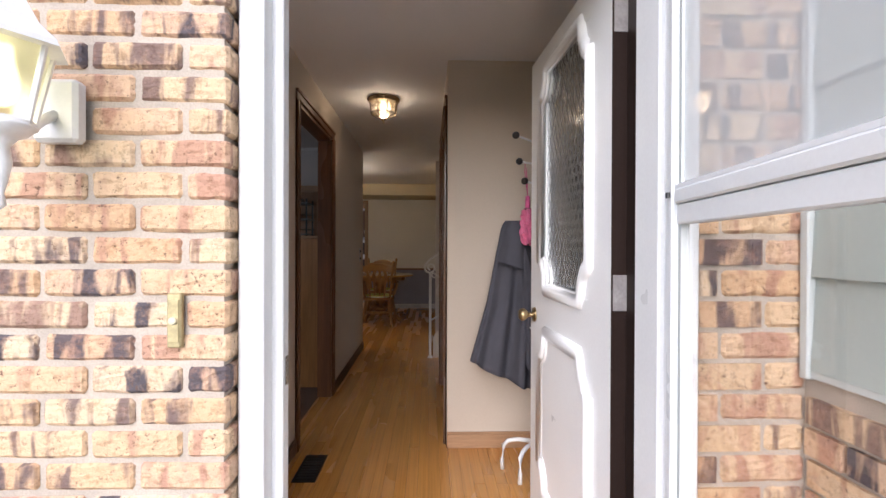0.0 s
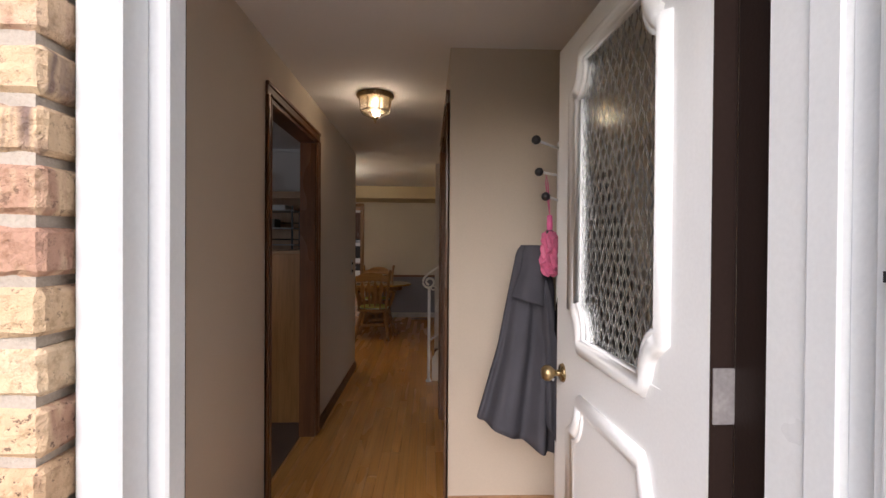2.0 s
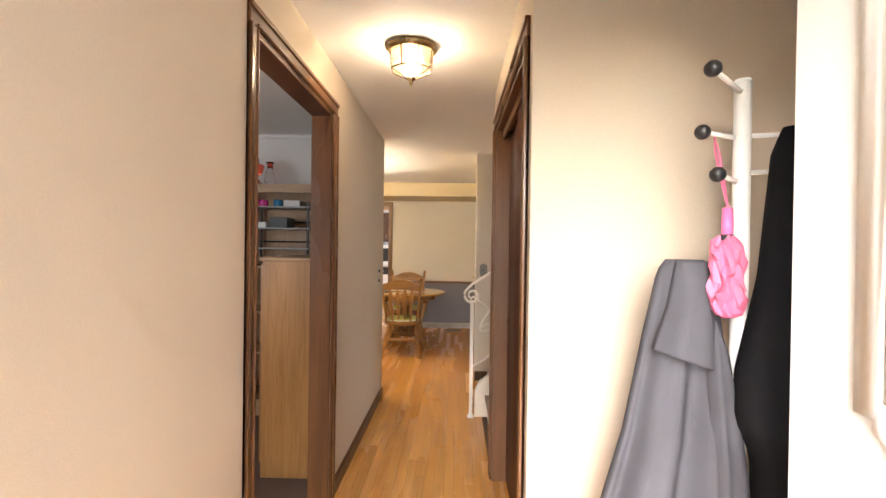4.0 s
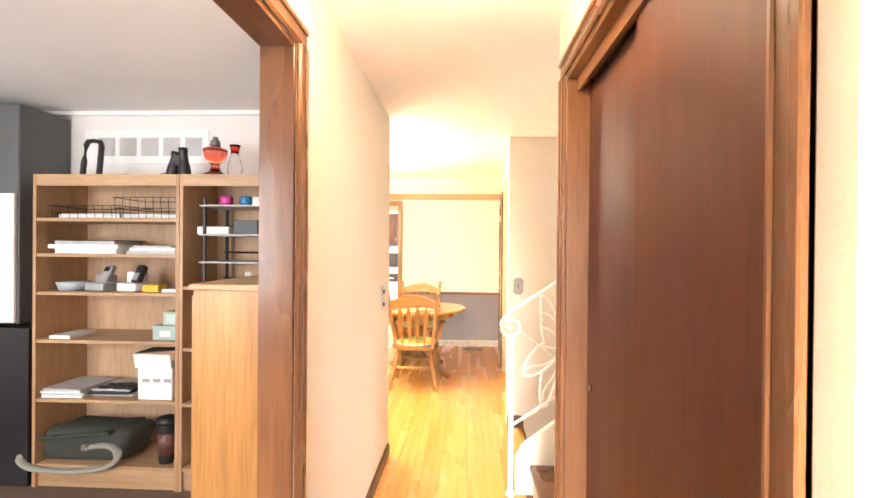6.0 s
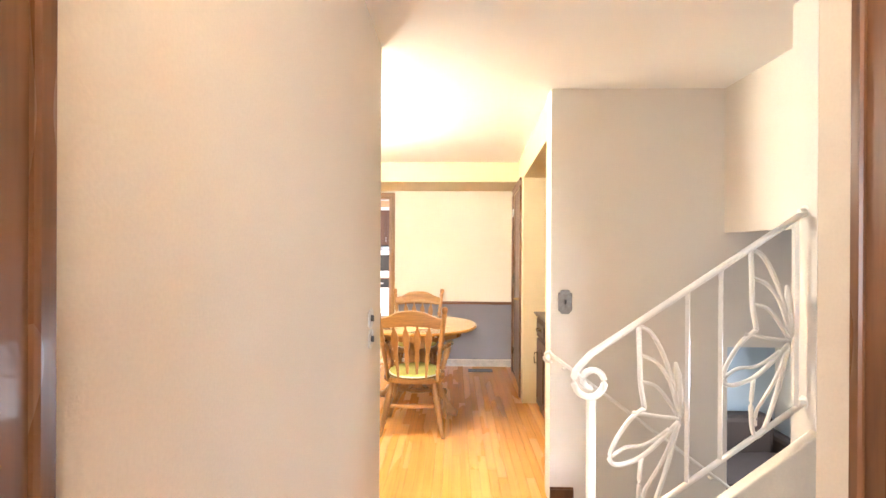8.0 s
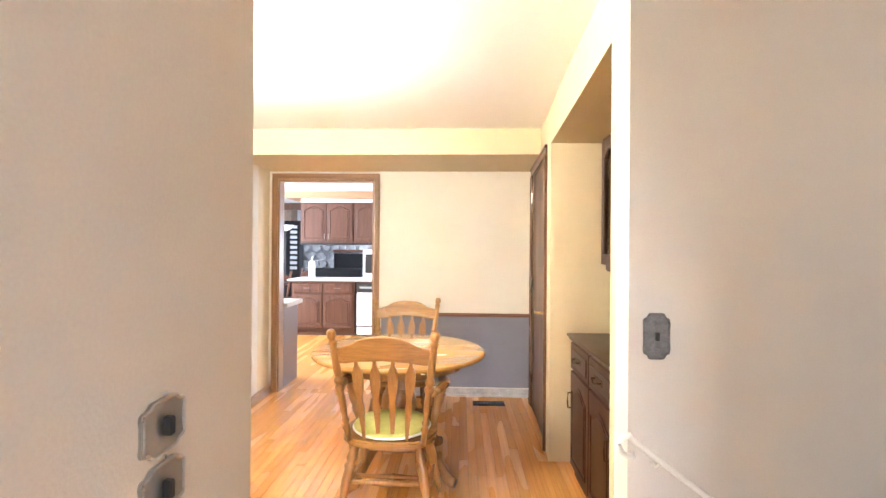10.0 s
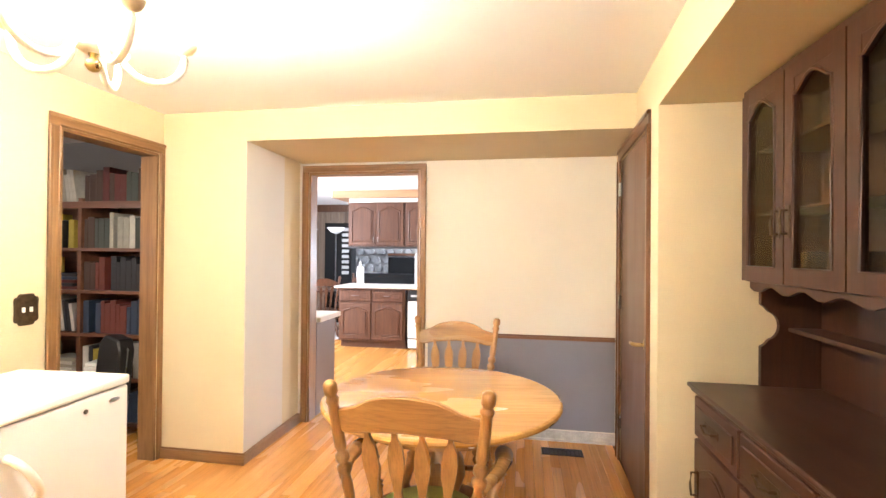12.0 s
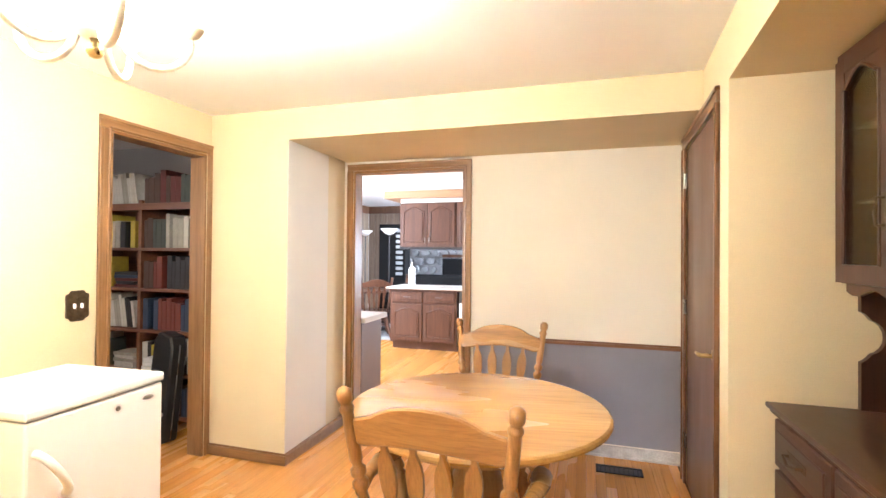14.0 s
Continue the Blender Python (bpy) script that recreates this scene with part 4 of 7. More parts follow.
# ---- stairs ----


def stairs():
    up = setting(new("stairs_up"), "carpeted stairs up with cream risers", "stairs")
    for k in range(9):
        x, z = 0.09 + 0.275 * k, 0.178 * (k + 1)
        part("riser", box(x, x + 0.018, 4.335, 5.118, z - 0.178, z - 0.028), M_CREAMPAINT, up)
        part("tread", box(x - 0.02, x + 0.275 + 0.018, 4.335, 5.118, z - 0.028, z, 0.006), M_TRIM, up)
    skirt = [(-0.01, 0.0), (-0.01, 0.21), (0.03, 0.285), (0.74, 0.817), (0.74, 0.40), (0.17, 0.0)]
    flip = Matrix(((1, 0, 0, 0), (0, 0, 1, 0), (0, 1, 0, 0), (0, 0, 0, 1)))
    setting(part("stair_stringer", prism(skirt, 5.12, 5.165, flip, 0.003), M_CREAMPAINT), "cream painted sloping stair stringer", "stringer")
    down = setting(new("stairs_down"), "dark carpeted stairs going down", "stairs")
    for k in range(6):
        x, z = 0.16 + 0.26 * k, -0.178 * (k + 1)
        part("riser", box(x - 0.018, x, 5.262, 6.148, z, z + 0.178), M_CARPET, down)
        part("tread", box(x, x + 0.262, 5.262, 6.148, z - 0.03, z, 0.004), M_CARPET, down)
    setting(part("floor_lower", boxes((1.5, 3.3, 5.26, 9.3, -1.32, -1.246), (0.84, 3.3, 6.27, 9.3, -1.32, -1.246)), M_CARPET), "dark carpet of the lower level", "floor")
    setting(part("wall_lower", boxes((0.86, 3.3, 9.2, 9.3, -1.246, CEIL), (0.84, 3.3, 6.27, 9.2, 0.88, 0.95)), plain("pale_blue_grey_wall", (0.46, 0.53, 0.60), 0.8)), "pale blue-grey wall of the lower level", "wall")
    t = thing("sofa", "dark brown sofa in the lower room", "sofa", at=(2.15, 8.5, -1.246))
    brown = plain("dark_brown_upholstery", (0.05, 0.032, 0.025), 0.9, vary=0.2, fine=300)
    part("seat", box(-0.9, 0.9, -0.45, 0.3, 0.0, 0.45, 0.05, seg=2), brown, t)
    part("backrest", box(-0.9, 0.9, 0.3, 0.55, 0.0, 0.82, 0.06, seg=2), brown, t)
    for x in (-1.05, 0.88):
        part("arm", box(x, x + 0.17, -0.45, 0.55, 0.0, 0.62, 0.05, seg=2), brown, t)


stairs()


def railing():
    t = thing("stair_railing", "white wrought iron railing with butterfly panels", "railing", at=(0.004, 5.125, 0.008), rz=5.5)
    K = 0.001817
    top = lambda x: 1.080 + 0.637 * (x + 0.006)
    low = lambda x: 0.604 + 0.637 * (x - 0.293)
    part("newel_post", boxes((-0.058, -0.032, -0.013, 0.013, -0.008, 0.902), bevel=0.003), M_RAIL, t)
    part("foot", lathe([(0.030, 0), (0.028, 0.008), (0.018, 0.022), (0.016, 0.03)], 12, pose(-0.045, 0, -0.008)), M_RAIL, t)
    pts = [(0.735, 0, top(0.735)), (0.40, 0, top(0.40)), (0.10, 0, top(0.10)), (-0.045, 0, top(-0.045))]
    cx, cz = -0.045, 0.962
    for k in range(26):
        a = radians(128 + 20 * k)
        r = 0.066 - 0.0018 * k
        pts.append((cx + r * math.cos(a), 0, cz + r * math.sin(a)))
    part("top_rail", tube(pts, 0.0105, 8, 1.5), M_RAIL, t, smooth=True)
    part("bottom_rail", tube([(-0.03, 0, low(-0.03)), (0.735, 0, low(0.735))], 0.0095, 8), M_RAIL, t, smooth=True)
    for x in (0.293, 0.412, 0.690):
        bm = bmesh.new()
        n = 26
        z0, z1 = low(x), top(x)
        pts = [(x, 0, z0 + (z1 - z0) * k / n) for k in range(n + 1)]
        bm = tube(pts, [0.0085 + 0.0010 * (k % 2) for k in range(n + 1)], 4)
        part("baluster", bm, M_RAIL, t, "twisted square bar")
    curves = {
        "stem": ([(0, 0), (2, 60), (4, 110), (12, 155)], 0.008),
        "upper_wing": ([(0, 0), (25, 15), (50, 60), (70, 118), (78, 160)], 0.0075),
        "wing_rib": ([(3, 55), (35, 70), (60, 105), (77, 160)], 0.0065),
        "second_rib": ([(4, 105), (35, 115), (60, 145), (77, 172)], 0.0065),
        "middle_rib": ([(-10, 163), (30, 170), (78, 176)], 0.0065),
        "lower_wing": ([(12, 155), (-15, 175), (-42, 212), (-55, 248), (-38, 260), (5, 247), (45, 215), (78, 182)], 0.0075),
        "wing_eye": ([(-50, 243), (-25, 228), (5, 226), (30, 216), (60, 195)], 0.006),
        "tail_wing": ([(6, 248), (2, 300), (5, 345), (15, 358), (30, 340), (55, 270), (78, 186)], 0.0075),
        "tail_eye": ([(10, 338), (12, 312), (24, 292), (50, 250), (76, 190)], 0.006),
    }
    for dx, dz in ((0.120, 1.149), (0.520, 1.412)):
        for name, (pts, r) in curves.items():
            out = []
            p = [Vector((a, b, 0)) for a, b in pts]
            q = [p[0] * 2 - p[1]] + p + [p[-1] * 2 - p[-2]]
            for i in range(1, len(q) - 2):
                for s in range(5):
                    u = s / 5
                    v = 0.5 * ((2 * q[i]) + (q[i + 1] - q[i - 1]) * u + (2 * q[i - 1] - 5 * q[i] + 4 * q[i + 1] - q[i + 2]) * u * u + (3 * q[i] - q[i - 1] - 3 * q[i + 1] + q[i + 2]) * u ** 3)
                    out.append(v)
            out.append(p[-1])
            part(name, tube([(dx + v.x * K, 0, dz - v.y * K) for v in out], r, 6), M_RAIL, t, smooth=True)
        part("body", tube([(dx + a * K, 0, dz - b * K) for a, b in ((72, 70), (76, 95), (80, 130), (82, 165), (80, 190))], [0.006, 0.015, 0.013, 0.012, 0.008], 8, 0.5), M_RAIL, t, smooth=True)
    for z in (top(0.72), low(0.72)):
        part("wall_bracket", lathe([(0.026, 0), (0.024, 0.006), (0.012, 0.010), (0.010, 0.03)], 12, pose(0.725, 0.0, z, 0, -90)), M_RAIL, t)
    d = thing("handrail", "thin white iron handrail beside the lower stairs", "handrail", at=(0, 6.085, 0))
    line = [(0.02, 0, 0.846), (0.5, 0, 0.49), (1.0, 0, 0.12), (1.5, 0, -0.25)]
    curl = [(0.012 + 0.028 * math.cos(radians(a)), 0, 0.83 + 0.028 * math.sin(radians(a))) for a in range(300, 60, -30)]
    part("rail", tube(curl + line, 0.009, 8), M_RAIL, d, smooth=True)
    for x in (0.10, 0.9):
        z = 0.846 - 0.74 * (x - 0.02)
        part("bracket", tube([(x, 0.0, z - 0.006), (x, 0.03, z - 0.03), (x, 0.063, z - 0.03)], 0.006, 8), M_RAIL, d)
    return t


railing()

# ---- living room ----
M_PINE = wood("pale_oak_laminate", (0.44, 0.24, 0.12), (0.58, 0.36, 0.20), "z", 0.45, scale=0.8, relief=0.05)
M_PINEX = wood("pale_oak_laminate_level", (0.44, 0.26, 0.13), (0.60, 0.40, 0.23), "x", 0.45, scale=0.8, relief=0.05)
M_PINEBACK = wood("pale_oak_back_panel", (0.56, 0.36, 0.21), (0.68, 0.47, 0.30), "z", 0.5, scale=0.8, relief=0.04)
M_PAPER = plain("white_paper", (0.78, 0.78, 0.76), 0.8, vary=0.06)
M_GREYPAPER = plain("newsprint", (0.52, 0.52, 0.52), 0.85, vary=0.12, scale=15)
M_GREYPLASTIC = plain("grey_plastic", (0.36, 0.37, 0.38), 0.4)
M_WIRE = plain("black_wire", (0.02, 0.02, 0.02), 0.4, 0.6)
YF = 5.02
SHELVES = (1.577, 1.369, 1.145, 0.865, 0.518, 0.135)


def shelf_unit(label, x0, x1, zs, group):
    t = thing("bookcase", label, "bookcase", group, at=(x0, YF, 0))
    w, d = x1 - x0, 0.385
    for name, a in (("side_panel", 0.0), ("side_panel", w - 0.02)):
        part(name, box(a, a + 0.02, 0, d, 0, 1.832, 0.001), M_PINE, t)
    part("back_panel", boxes((0.02, w - 0.02, d - 0.008, d, 0.02, 1.832)), M_PINEBACK, t, "paler back panel")
    part("top_board", box(0.02, w - 0.02, 0.0, d - 0.008, 1.812, 1.832, 0.001), M_PINEX, t)
    part("top_rail", box(0.02, w - 0.02, 0.0, 0.02, 1.765, 1.812, 0.001), M_PINEX, t)
    for z in zs:
        part("shelf", box(0.02, w - 0.02, 0.004, d - 0.008, z - 0.019, z, 0.001), M_PINEX, t)
    part("plinth", box(0.02, w - 0.02, 0.02, 0.04, 0.0, zs[-1] - 0.019), M_PINEX, t)
    return t


shelf_unit("pale oak bookcase holding papers, phones and a bag", -2.835, -1.955, SHELVES, "living room bookcases")
shelf_unit("pale oak bookcase half hidden by a cabinet", -1.953, -1.10, (1.186, 0.83, 0.51, 0.135), "living room bookcases")


def side_cabinet():
    t = thing("cabinet", "tall oak cabinet with a plain grained side panel", "cabinet", at=(-1.30, 4.06, 0))
    m = wood("golden_oak_panel", (0.40, 0.185, 0.055), (0.58, 0.31, 0.11), "z", 0.38, scale=0.55)
    part("body", box(0, 0.325, 0.0, 0.86, 0.0, 1.262, 0.002), m, t)
    part("top", box(-0.012, 0.33, -0.015, 0.87, 1.262, 1.285, 0.004), M_PINEX, t)
    part("door", box(-0.018, -0.002, 0.02, 0.84, 0.08, 1.24, 0.002), m, t)
    return t


side_cabinet()


def wire_rack():
    base = (-1.885, YF + 0.03, 1.186)
    t = thing("desk_rack", "dark desk rack with thin grey shelves in the bookcase", "rack", at=base)
    for x in (0.04, 0.52):
        for y in (0.02, 0.28):
            part("post", box(x, x + 0.016, y, y + 0.016, 0, 0.515, 0.001), M_WIRE, t)
    for z in (0.135, 0.295, 0.465):
        part("shelf", box(0.03, 0.55, 0.0, 0.30, z, z + 0.009), M_GREYPLASTIC, t, "thin grey shelf")
    for z in (0.195, 0.03, 0.36):
        part("bar", rod((0.03, 0.290, z), (0.55, 0.290, z), 0.006, 6), M_WIRE, t)
    charcoal = plain("charcoal_card", (0.09, 0.10, 0.10), 0.6)
    for label, x, z, w, h, d, c in (("flat white carton on the desk rack", 0.0, 0.304, 0.19, 0.045, 0.20, M_PAPER), ("dark grey box on the desk rack", 0.22, 0.304, 0.14, 0.085, 0.18, charcoal), ("white carton of cards on the desk rack", 0.33, 0.474, 0.13, 0.050, 0.18, M_PAPER)):
        b = tagged(part("box", box(0, w, 0, d, 0, h, 0.003), c), label, "box")
        b.location = (base[0] + x, base[1] + 0.03, base[2] + z)
    for x, c, nm in ((0.145, (0.65, 0.05, 0.30), "magenta"), (0.265, (0.03, 0.22, 0.42), "blue")):
        cup = tagged(part("cup", lathe([(0, 0.003), (0.028, 0.0), (0.038, 0.020), (0.036, 0.052), (0.032, 0.058), (0.029, 0.050), (0, 0.010)], 18), plain(nm + "_glaze", c, 0.25), smooth=True), f"small {nm} cup on the desk rack", "cup")
        cup.location = (base[0] + x, base[1] + 0.09, base[2] + 0.474)
    o = thing("ornament", "small navy blue and white ornament on the shelf", "ornament", at=(base[0] + 0.335, base[1] + 0.06, base[2]), rz=25)
    part("body", box(-0.05, 0.05, -0.02, 0.02, 0.0, 0.045, 0.012, seg=2), plain("navy_plastic", (0.03, 0.04, 0.12), 0.4), o)
    part("fin", box(-0.055, -0.02, -0.006, 0.006, 0.04, 0.085, 0.004), M_PAPER, o)


wire_rack()


def wire_basket(x, w, h, label):
    t = thing("wire_basket", label, "basket", "wire baskets", at=(x, YF + 0.05, SHELVES[0]))
    for z, g in ((0.002, 0.0), (h * 0.5, 0.006), (h, 0.012)):
        pts = [(-g, -g, z), (w + g, -g, z), (w + g, 0.26 + g, z), (-g, 0.26 + g, z)]
        part("hoop", tube(pts, 0.0022, 5, closed=True), M_WIRE, t)
    for k in range(9):
        a = w * k / 8
        part("upright", rod((a, 0, 0), (a, -0.012, h), 0.0016, 5), M_WIRE, t)
    part("paper_sheaf", box(0.02, w - 0.02, 0.02, 0.24, 0.003, 0.03, 0.003), M_PAPER, t, "loose papers")
    return t


wire_basket(-2.76, 0.42, 0.075, "low black wire letter tray with papers")
wire_basket(-2.37, 0.37, 0.125, "black wire basket of white papers")


def stack(name, label, x, y, z, sheets, category, seed=1):
    t = thing(name, label, category, at=(x, y, z))
    rng = random.Random(seed)
    h = 0
    for w, d, th, m in sheets:
        o = part("layer", box(-w / 2, w / 2, -d / 2, d / 2, 0, th, 0.001), m, t)
        o.matrix_local = pose(rng.uniform(-0.012, 0.012), rng.uniform(-0.01, 0.01), h, 0, 0, rng.uniform(-4, 4))
        h += th
    return t


stack("paper_stack", "stack of white and grey papers on a shelf", -2.56, YF + 0.17, SHELVES[1], [(0.40, 0.26, 0.03, M_PAPER), (0.42, 0.27, 0.025, M_PAPER), (0.36, 0.25, 0.02, M_GREYPAPER), (0.40, 0.25, 0.006, M_BLACK)], "papers", 2)
stack("newspapers", "folded newspapers on a shelf", -2.14, YF + 0.17, SHELVES[1], [(0.30, 0.27, 0.02, M_GREYPAPER), (0.29, 0.26, 0.018, M_PAPER), (0.24, 0.24, 0.012, M_GREYPAPER)], "newspapers", 3)
stack("book", "thin white book lying on a shelf", -2.69, YF + 0.14, SHELVES[3], [(0.13, 0.2, 0.02, M_PAPER)], "book", 4)
stack("magazines", "pile of magazines on a shelf", -2.69, YF + 0.17, SHELVES[4], [(0.24, 0.29, 0.014, M_PAPER), (0.25, 0.29, 0.012, M_GREYPAPER), (0.23, 0.28, 0.012, M_PAPER), (0.25, 0.27, 0.01, M_GREYPAPER)], "magazines", 5)
stack("magazines", "grey magazines in a loose pile on a shelf", -2.43, YF + 0.2, SHELVES[4], [(0.27, 0.24, 0.012, M_GREYPAPER), (0.25, 0.24, 0.014, M_BLACK), (0.24, 0.22, 0.01, M_GREYPAPER)], "magazines", 6)


def phone(x, label, body, tall):
    t = thing("telephone", label, "telephone", at=(x, YF + 0.16, SHELVES[2]), rz=-12)
    part("base", prism([(-0.07, -0.08), (0.07, -0.08), (0.075, 0.06), (-0.075, 0.06)], 0.0, 0.05, None, 0.008), body, t)
    part("cradle", box(-0.06, 0.03, -0.02, 0.06, 0.045, 0.075 + tall, 0.012, seg=2), body, t)
    h = part("handset", box(-0.028, 0.028, -0.02, 0.02, 0.0, 0.12, 0.012, seg=2), M_BLACK if tall > 0.03 else body, t, "cordless handset")
    h.matrix_local = pose(0.025, -0.03, 0.045, -28)
    part("screen", box(-0.018, 0.018, -0.023, -0.0195, 0.07, 0.1, 0.001), M_BLACK, h)
    part("keypad", box(-0.018, 0.018, -0.023, -0.0195, 0.015, 0.06, 0.001), M_GREYPLASTIC, h)
    return t


phone(-2.52, "silver grey telephone and answering machine", M_GREYPLASTIC, 0.02)
phone(-2.32, "white cordless telephone on its base", M_WHITE, 0.04)
b = tagged(part("dish", lathe([(0, 0.0), (0.07, 0.0), (0.085, 0.05), (0.08, 0.055), (0.06, 0.03), (0, 0.03)], 20), plain("clear_grey_plastic", (0.45, 0.50, 0.55), 0.2), smooth=True), "clear grey plastic tub on a shelf", "tub")
b.location = (-2.70, YF + 0.13, SHELVES[2])
b = tagged(part("box", box(-0.05, 0.05, -0.04, 0.04, 0, 0.045, 0.004), plain("yellow_card", (0.70, 0.42, 0.03), 0.6)), "small yellow box on a shelf", "box")
b.location = (-2.16, YF + 0.09, SHELVES[2])
b = tagged(part("box", box(-0.045, 0.045, -0.05, 0.05, 0, 0.022, 0.003), M_PAPER), "flat white packet on a shelf", "packet")
b.location = (-2.04, YF + 0.09, SHELVES[2])


def card_box():
    t = thing("box", "pale teal carton with a smaller green box on it", "box", at=(-2.06, YF + 0.12, SHELVES[3]))
    teal = plain("pale_teal_card", (0.36, 0.47, 0.44), 0.7)
    part("carton", box(-0.085, 0.08, -0.07, 0.07, 0, 0.085, 0.003), teal, t)
    part("label_patch", boxes((-0.04, 0.025, -0.0712, -0.07, 0.02, 0.055)), M_PAPER, t)
    part("upper_box", box(-0.03, 0.08, -0.06, 0.06, 0.086, 0.165, 0.003), plain("pale_green_card", (0.45, 0.55, 0.38), 0.7), t)
    part("upper_patch", boxes((-0.01, 0.07, -0.0612, -0.06, 0.10, 0.15)), plain("pale_cyan_print", (0.50, 0.66, 0.66), 0.6), t)


card_box()


def photo_printer():
    t = thing("printer", "small white printer with its lid raised", "printer", at=(-2.115, YF + 0.12, SHELVES[4]))
    part("body", box(-0.105, 0.105, -0.09, 0.10, 0.0, 0.185, 0.008, seg=2), M_WHITE, t)
    lid = part("lid", box(-0.11, 0.11, -0.005, 0.005, 0.0, 0.085, 0.003), M_WHITE, t)
    lid.matrix_local = pose(-0.015, -0.08, 0.185, 12)
    part("lid_inside", prism([(-0.12, -0.088), (0.09, 0.02), (0.09, 0.09), (-0.12, 0.07)], 0.268, 0.274), plain("dark_brown_plastic", (0.06, 0.045, 0.04), 0.5), t)
    for x in (-0.075, -0.01, 0.055):
        part("slot", boxes((x, x + 0.045, -0.0915, -0.09, 0.105, 0.125)), M_GREYPLASTIC, t)
    part("drawer_line", boxes((-0.10, 0.10, -0.0912, -0.09, 0.098, 0.100)), M_GREYPLASTIC, t)
    c = tagged(part("cable", tube([(-2.38 + 0.11 * math.sin(k * 0.9), YF + 0.12 + 0.05 * math.cos(k * 1.3), SHELVES[4] + 0.008 + 0.02 * abs(math.sin(k * 0.7)) + 0.03) for k in range(26)], 0.005, 6), M_BLACK, smooth=True), "tangle of black and grey cables on a shelf", "cable")
    b = tagged(part("speaker", lathe([(0.0, 0.0), (0.045, 0.0), (0.055, 0.03), (0.05, 0.08), (0.03, 0.11), (0, 0.115)], 18), M_BLACK, smooth=True), "small rounded black loudspeaker", "loudspeaker")
    b.location = (-2.27, YF + 0.2, SHELVES[4])


photo_printer()


def ribbon(points, radius, n, flat):
    """A tube through points, rounded between them."""
    p = [Vector(q) for q in points]
    for _ in range(2):
        p = [p[0]] + [v for a, b in zip(p, p[1:]) for v in (a.lerp(b, 0.25), a.lerp(b, 0.75))] + [p[-1]]
    return tube(p, radius, n, flat)


def shoulder_bag():
    t = thing("shoulder_bag", "army green canvas shoulder bag slumped on the bottom shelf", "bag", at=(-2.58, YF + 0.10, SHELVES[5]))
    green = plain("army_green_canvas", (0.052, 0.057, 0.047), 0.9, vary=0.2, scale=12, fine=400, relief=0.6)
    bm = box(-0.26, 0.26, -0.06, 0.20, 0.0, 0.21, 0.05, seg=3)
    for v in bm.verts:
        f = v.co.z / 0.21
        v.co.x += 0.05 * f * math.sin(6 * v.co.y) + 0.05 * f
        v.co.y += 0.02 * math.sin(14 * v.co.x)
        v.co.z *= 0.78 + 0.22 * math.cos(3.2 * v.co.x)
    part("body", bm, green, t, smooth=True)
    bm = prism([(-0.24, -0.09), (0.20, -0.09), (0.26, 0.16), (-0.16, 0.18)], 0.165, 0.185, None, 0.008)
    for v in bm.verts:
        v.co.z += 0.02 * math.sin(9 * v.co.x) - 0.25 * max(0, -0.03 - v.co.y)
    part("flap", bm, green, t)
    strap = plain("pale_webbing", (0.30, 0.29, 0.25), 0.9, fine=300)
    part("strap", ribbon([(-0.30, -0.05, 0.10), (-0.34, -0.10, 0.03), (-0.25, -0.13, -0.01), (-0.05, -0.14, -0.02), (0.15, -0.13, -0.01), (0.26, -0.12, 0.02), (0.27, -0.09, 0.09), (0.18, -0.08, 0.12), (0.06, -0.09, 0.10)], 0.015, 8, 1.6), strap, t, "pale webbing shoulder strap")
    part("buckle", box(0.05, 0.09, -0.11, -0.085, 0.09, 0.125, 0.004), M_CHROME, t)


shoulder_bag()


def travel_mug():
    t = thing("travel_mug", "black travel mug with a reddish floral band", "mug", at=(-2.075, YF + 0.09, SHELVES[5]))
    part("body", lathe([(0.0, 0.0), (0.043, 0.0), (0.046, 0.02), (0.057, 0.22), (0.057, 0.226)], 24), M_BLACK, t, smooth=True)
    part("band", lathe([(0.0485, 0.05), (0.0558, 0.18)], 24), plain("floral_print", (0.22, 0.08, 0.07), 0.4, vary=0.6, scale=40), t, smooth=True)
    part("lid", lathe([(0.058, 0.224), (0.060, 0.245), (0.055, 0.265), (0.02, 0.27), (0, 0.27)], 24), M_BLACK, t, smooth=True)
    p = thing("pot", "white enamel pot partly hidden behind the cabinet", "pot", at=(-1.85, YF + 0.10, SHELVES[5]))
    part("body", lathe([(0.0, 0.0), (0.05, 0.0), (0.06, 0.02), (0.065, 0.12), (0.068, 0.125)], 20), M_WHITE, p, smooth=True)
    part("lid", lathe([(0.07, 0.125), (0.06, 0.14), (0.015, 0.15), (0.012, 0.17), (0, 0.172)], 20), M_WHITE, p, smooth=True)


travel_mug()


